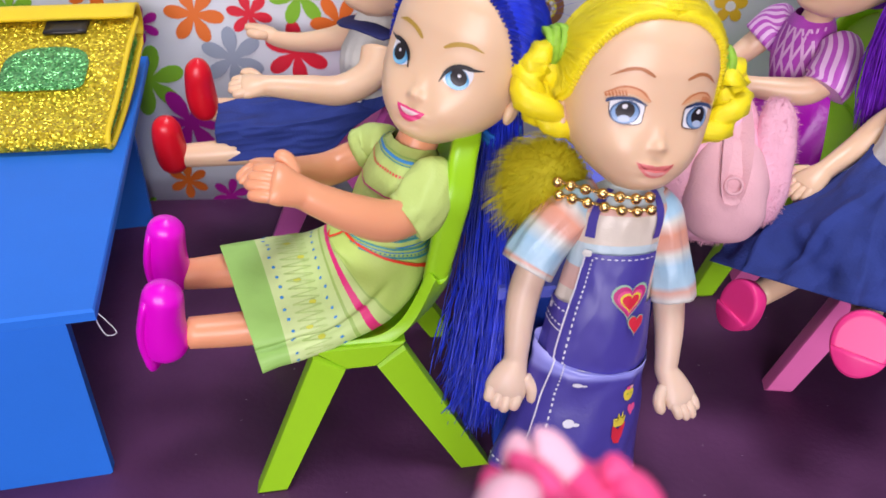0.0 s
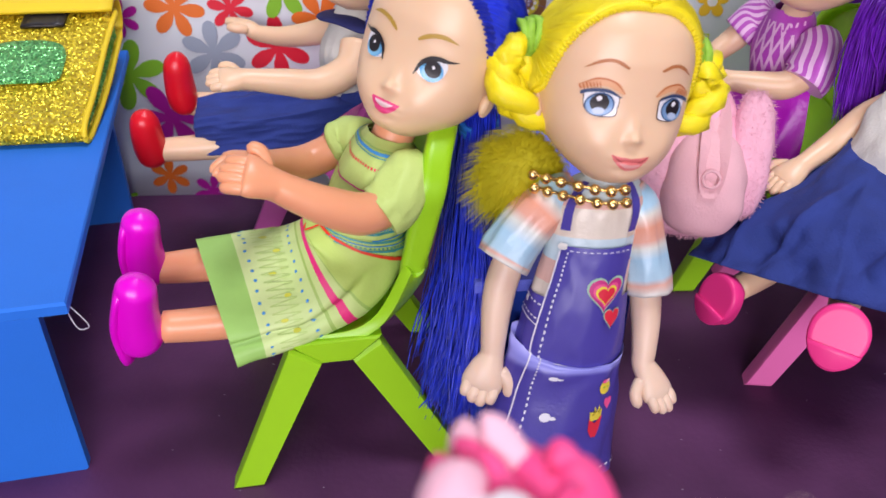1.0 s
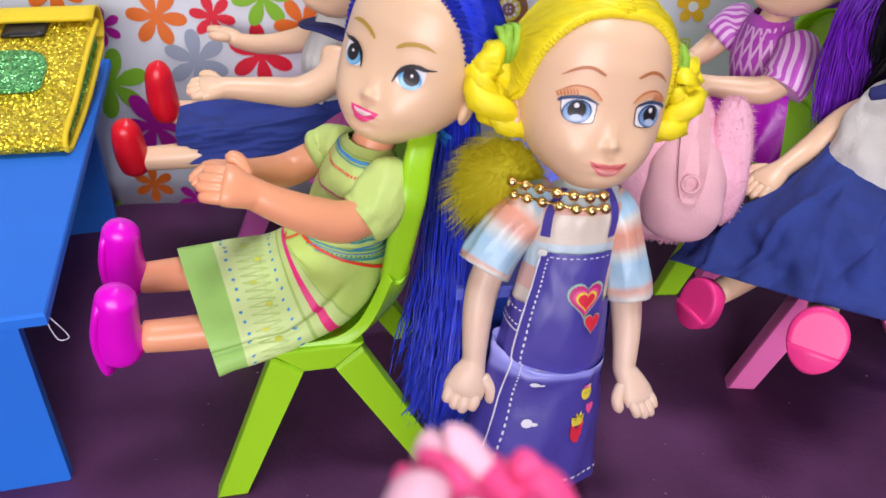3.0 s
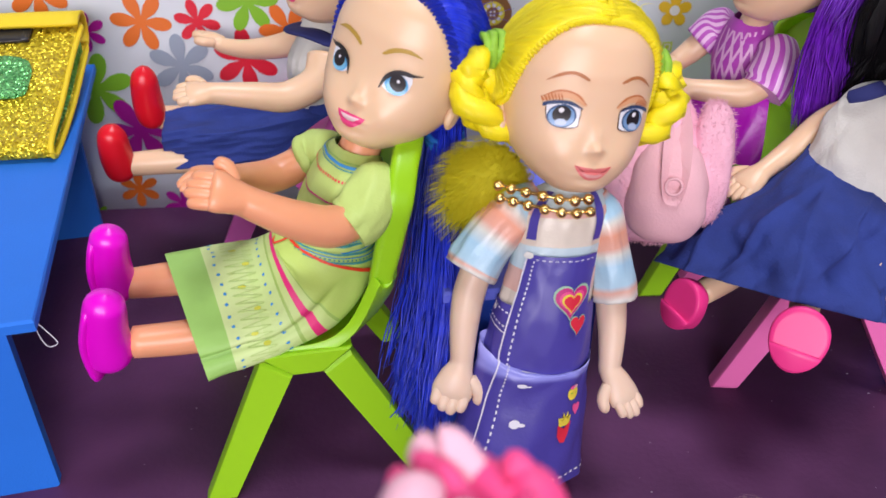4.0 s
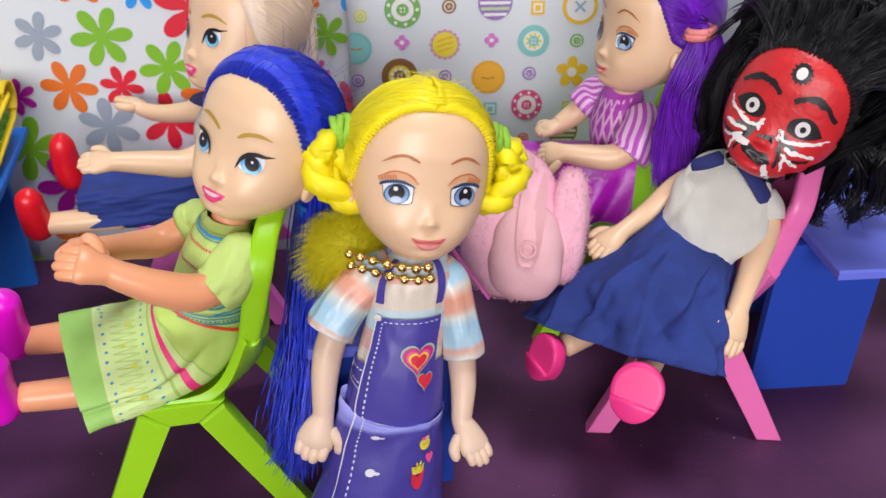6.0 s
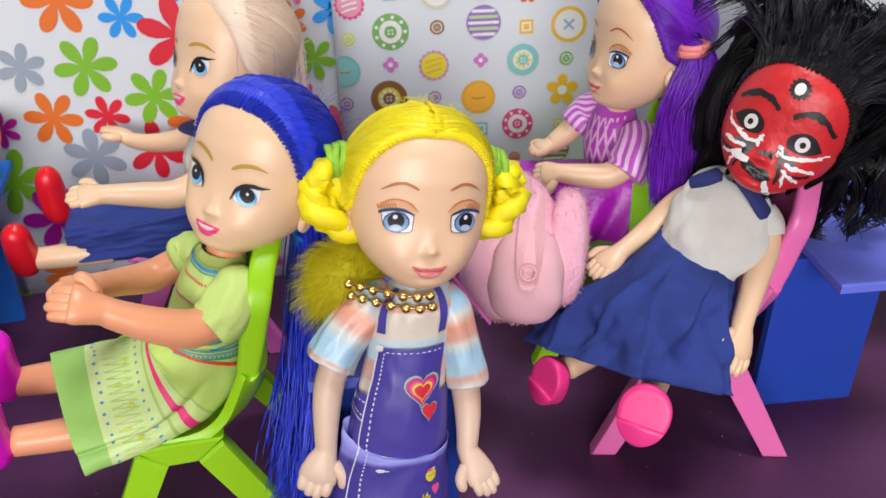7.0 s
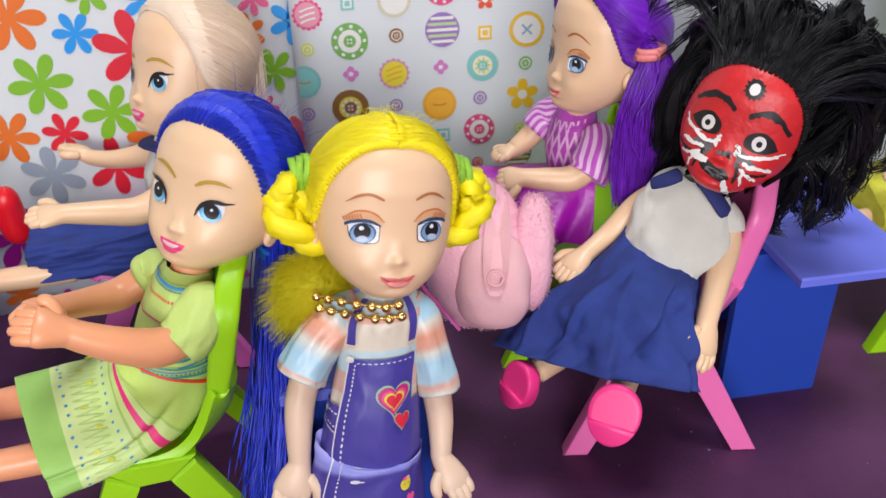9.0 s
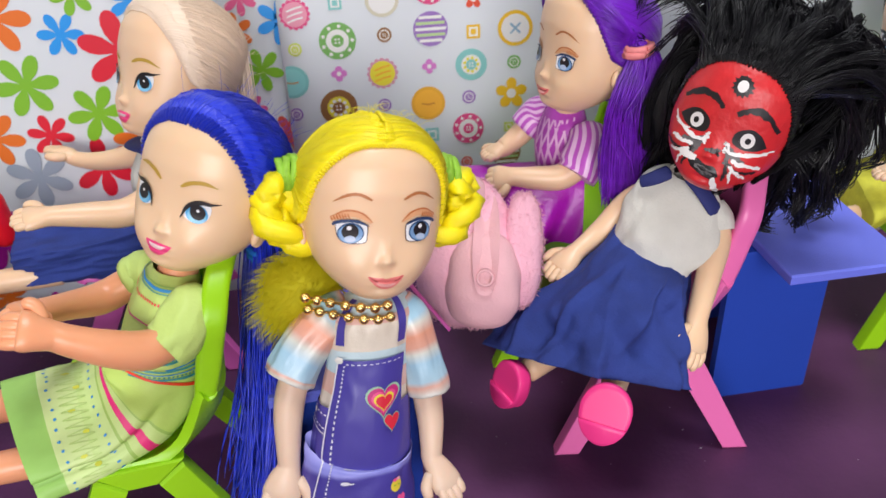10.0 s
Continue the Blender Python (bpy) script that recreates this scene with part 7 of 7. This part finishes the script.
def hair_bow():
    """Layered ribbon bow: upright pale and hot pink loops, a ring of ribbon, a blunt pale tail, a white lace flower with a pearl."""
    root = empty("hair_bow")
    mid = np.array((0.0345, 0.0660, 0.1440))

    def ribbon(name, pts, wide, mat, side, label, ends=(0.06, 0.06), thick=0.0008):
        s = Shape()
        s.tube([(*(mid + (np.array(p) - mid) * 0.86 - (0, 0, 0.0012)), thick, wide * 0.9) for p in pts], mat, 18, 40, side, ends, 0.0, 0, lambda u, v: 0.06 * math.sin(9 * v + 6.28 * u))
        s.finish(name, root, label)
    # pale loop standing up at the back
    ribbon("ribbon_loop", [(0.0335, 0.0660, 0.1430), (0.0300, 0.0730, 0.1475), (0.0285, 0.0775, 0.1515), (0.0305, 0.0785, 0.1528), (0.0330, 0.0760, 0.1500), (0.0355, 0.0700, 0.1450)], 0.0030, BOW_PALE, (0.9, 0.1, 0.4), "pale pink ribbon loop")
    # hot pink lobes round it
    ribbon("ribbon_loop", [(0.0330, 0.0650, 0.1430), (0.0285, 0.0705, 0.1470), (0.0262, 0.0740, 0.1495), (0.0272, 0.0755, 0.1508), (0.0300, 0.0730, 0.1495), (0.0345, 0.0660, 0.1450)], 0.0034, BOW_PINK, (0.8, 0.3, 0.5), "hot pink ribbon loop")
    ribbon("ribbon_loop", [(0.0350, 0.0650, 0.1430), (0.0352, 0.0710, 0.1475), (0.0358, 0.0755, 0.1508), (0.0380, 0.0760, 0.1510), (0.0400, 0.0720, 0.1475), (0.0385, 0.0650, 0.1430)], 0.0036, BOW_PINK, (0.9, -0.2, 0.3), "hot pink ribbon loop")
    ribbon("ribbon_loop", [(0.0365, 0.0640, 0.1430), (0.0385, 0.0710, 0.1490), (0.0405, 0.0735, 0.1512), (0.0428, 0.0718, 0.1500), (0.0438, 0.0675, 0.1465), (0.0410, 0.0630, 0.1430)], 0.0030, BOW_PINK, (0.3, 0.9, 0.3), "hot pink ribbon loop")
    # pale petal inside the right lobe
    ribbon("ribbon_loop", [(0.0370, 0.0630, 0.1430), (0.0385, 0.0680, 0.1470), (0.0398, 0.0700, 0.1480), (0.0412, 0.0680, 0.1460), (0.0405, 0.0630, 0.1425)], 0.0020, BOW_PALE, (0.9, -0.3, 0.3), "pale pink ribbon petal")
    # open ring of pale ribbon at the side, a hot pink strip within
    ring = [(0.0262 + 0.0038 * math.cos(a), 0.0715 - 0.0022 * math.sin(a) * 0.3, 0.1480 + 0.0052 * math.sin(a)) for a in [2 * math.pi * i / 12 + 0.5 for i in range(12)]]
    ribbon("ribbon_ring", ring, 0.0026, BOW_PALE, (0.2, 1.0, 0.4), "pale pink ribbon ring", (0.03, 0.03))
    ribbon("ribbon_loop", [(0.0310, 0.0680, 0.1425), (0.0285, 0.0705, 0.1455), (0.0272, 0.0712, 0.1468), (0.0268, 0.0708, 0.1450), (0.0290, 0.0685, 0.1425)], 0.0016, BOW_PINK, (0.3, 0.9, 0.3), "hot pink ribbon strip")
    ribbon("ribbon_tail", [(0.0380, 0.0625, 0.1425), (0.0440, 0.0640, 0.1440), (0.0500, 0.0650, 0.1450), (0.0560, 0.0655, 0.1455), (0.0582, 0.0656, 0.1456)], 0.0040, BOW_PALE, (0, 0.93, 0.25), "pale pink ribbon end, cut straight", (0.0, 0.0))
    ribbon("ribbon_tail", [(0.0350, 0.0610, 0.1440), (0.0390, 0.0600, 0.1450), (0.0430, 0.0590, 0.1445), (0.0470, 0.0575, 0.1430)], 0.0042, BOW_PINK, (0.5, 1, 0.2), "hot pink ribbon end", (0.0, 0.0))
    s = Shape()
    c = np.array((0.0322, 0.0650, 0.1472))
    for i in range(6):
        a = i * 1.047 + 0.3
        d = np.array((math.cos(a), 0.85 * math.sin(a), 0.35 * math.sin(a)))
        s.tube([(*(c + d * 0.0005), 0.0016, 0.0008), (*(c + d * 0.0038 + (0, 0, 0.0004)), 0.0028, 0.0010), (*(c + d * 0.0064 + (0, 0, -0.0002)), 0.0015, 0.0007)], BOW_WHITE, 14, 12, (0, -0.4, 1), (0.1, 0.25), 0.05, 5)
    s.finish("lace_flower", root, "white lace flower")
    s = Shape()
    s.ball(c + (0.0002, -0.0030, 0.0012), 0.0019, PEARL, 18, 12)
    s.finish("pearl", root, "small white pearl")
    return tagged(root, "pink and white ribbon bow on a doll's head", "hair bow")


hair_bow()


def far_doll():
    """A doll in a yellow-green dress on the far chair."""
    s = Shape()
    loft(s, [((0.318, 0.325, 0.112), (0, -0.006, 0), (0.006, 0, 0)), ((0.317, 0.325, 0.104), (0, -0.013, 0), (0.009, 0, 0)), ((0.316, 0.324, 0.090), (0, -0.014, 0), (0.011, 0, 0)), ((0.314, 0.322, 0.072), (0, -0.018, 0), (0.016, 0, 0.004)), ((0.300, 0.320, 0.064), (0, -0.021, 0), (0.006, 0, 0.012)), ((0.284, 0.318, 0.060), (0, -0.022, 0), (0.002, 0, 0.011))], YELLOW_CLOTH, 60, 28, lambda u, v: 0.06 * math.sin(10 * math.pi * u) * v, (False, True))
    for limb, tip in (([(0.314, 0.310, 0.104, 0.0055), (0.306, 0.303, 0.092, 0.0052), (0.295, 0.301, 0.084, 0.0042)], (0.282, 0.300, 0.082)), ([(0.314, 0.340, 0.104, 0.0055), (0.304, 0.344, 0.092, 0.0052), (0.292, 0.345, 0.086, 0.0042)], (0.280, 0.345, 0.084))):
        arm(s, limb, tip, (0, 0, 1), SKIN, 1.0, 0.1, 1)
    for y in (0.308, 0.332):
        s.tube([(0.290, y, 0.058, 0.0055), (0.272, y, 0.057, 0.0048), (0.262, y, 0.056, 0.0046)], SKIN, 14, 10, (0, 0, 1), (0.1, 0.1))
    s.tube([(0.317, 0.325, 0.108, 0.0055), (0.315, 0.325, 0.118, 0.0052)], SKIN, 14, 4, (0, 1, 0))
    h = Head(s, (0.312, 0.325, 0.133), (-0.95, -0.25, 0.15), (0.15, 0.2, 0.96), 0.0530, SKIN, True, 1.0, 80)
    for sg in (-1, 1):
        h.cat_eye(sg)
    h.lips(0.135, 0.09, 0.025, 0.045, LIP_PINK)
    h.mane(HAIRLINE, (0.05, -1, -0.30), HAIR_K, STRAND_K, 0.085, 0.0, None, 400, 53, True, 160, 30)
    return tagged(s.finish("doll"), "seated doll in a yellow-green dress behind a desk", "doll", "dolls")


far_doll()


def loose_thread():
    s = Shape()
    s.tube([(-0.0760, 0.1975, 0.0722, 0.00012), (-0.0735, 0.1965, 0.0700, 0.00012), (-0.0715, 0.1960, 0.0665, 0.00012), (-0.0745, 0.1960, 0.0655, 0.00012), (-0.0765, 0.1970, 0.0690, 0.00012), (-0.0772, 0.1980, 0.0720, 0.00012)], STITCH, 6, 30, (0, 1, 0))
    return tagged(s.finish("loose_thread"), "pale loose thread curling from the desk edge", "thread")


loose_thread()


def floor_lint():
    """Specks of dust and lint on the floor sheet."""
    s = Shape()
    rng = random.Random(91)
    for _ in range(80):
        x, y = rng.uniform(-0.12, 0.26), rng.uniform(0.08, 0.30)
        r = rng.choice((0.00012, 0.00016, 0.0002, 0.00028))
        s.ball((x, y, r * 0.4), (r * rng.uniform(0.8, 2.2), r, r * 0.5), LINT, 6, 4)
    ob = s.finish("floor_lint")
    return tagged(ob, "pale dust specks and lint scattered on the floor", "dust", kind="stuff")


floor_lint()
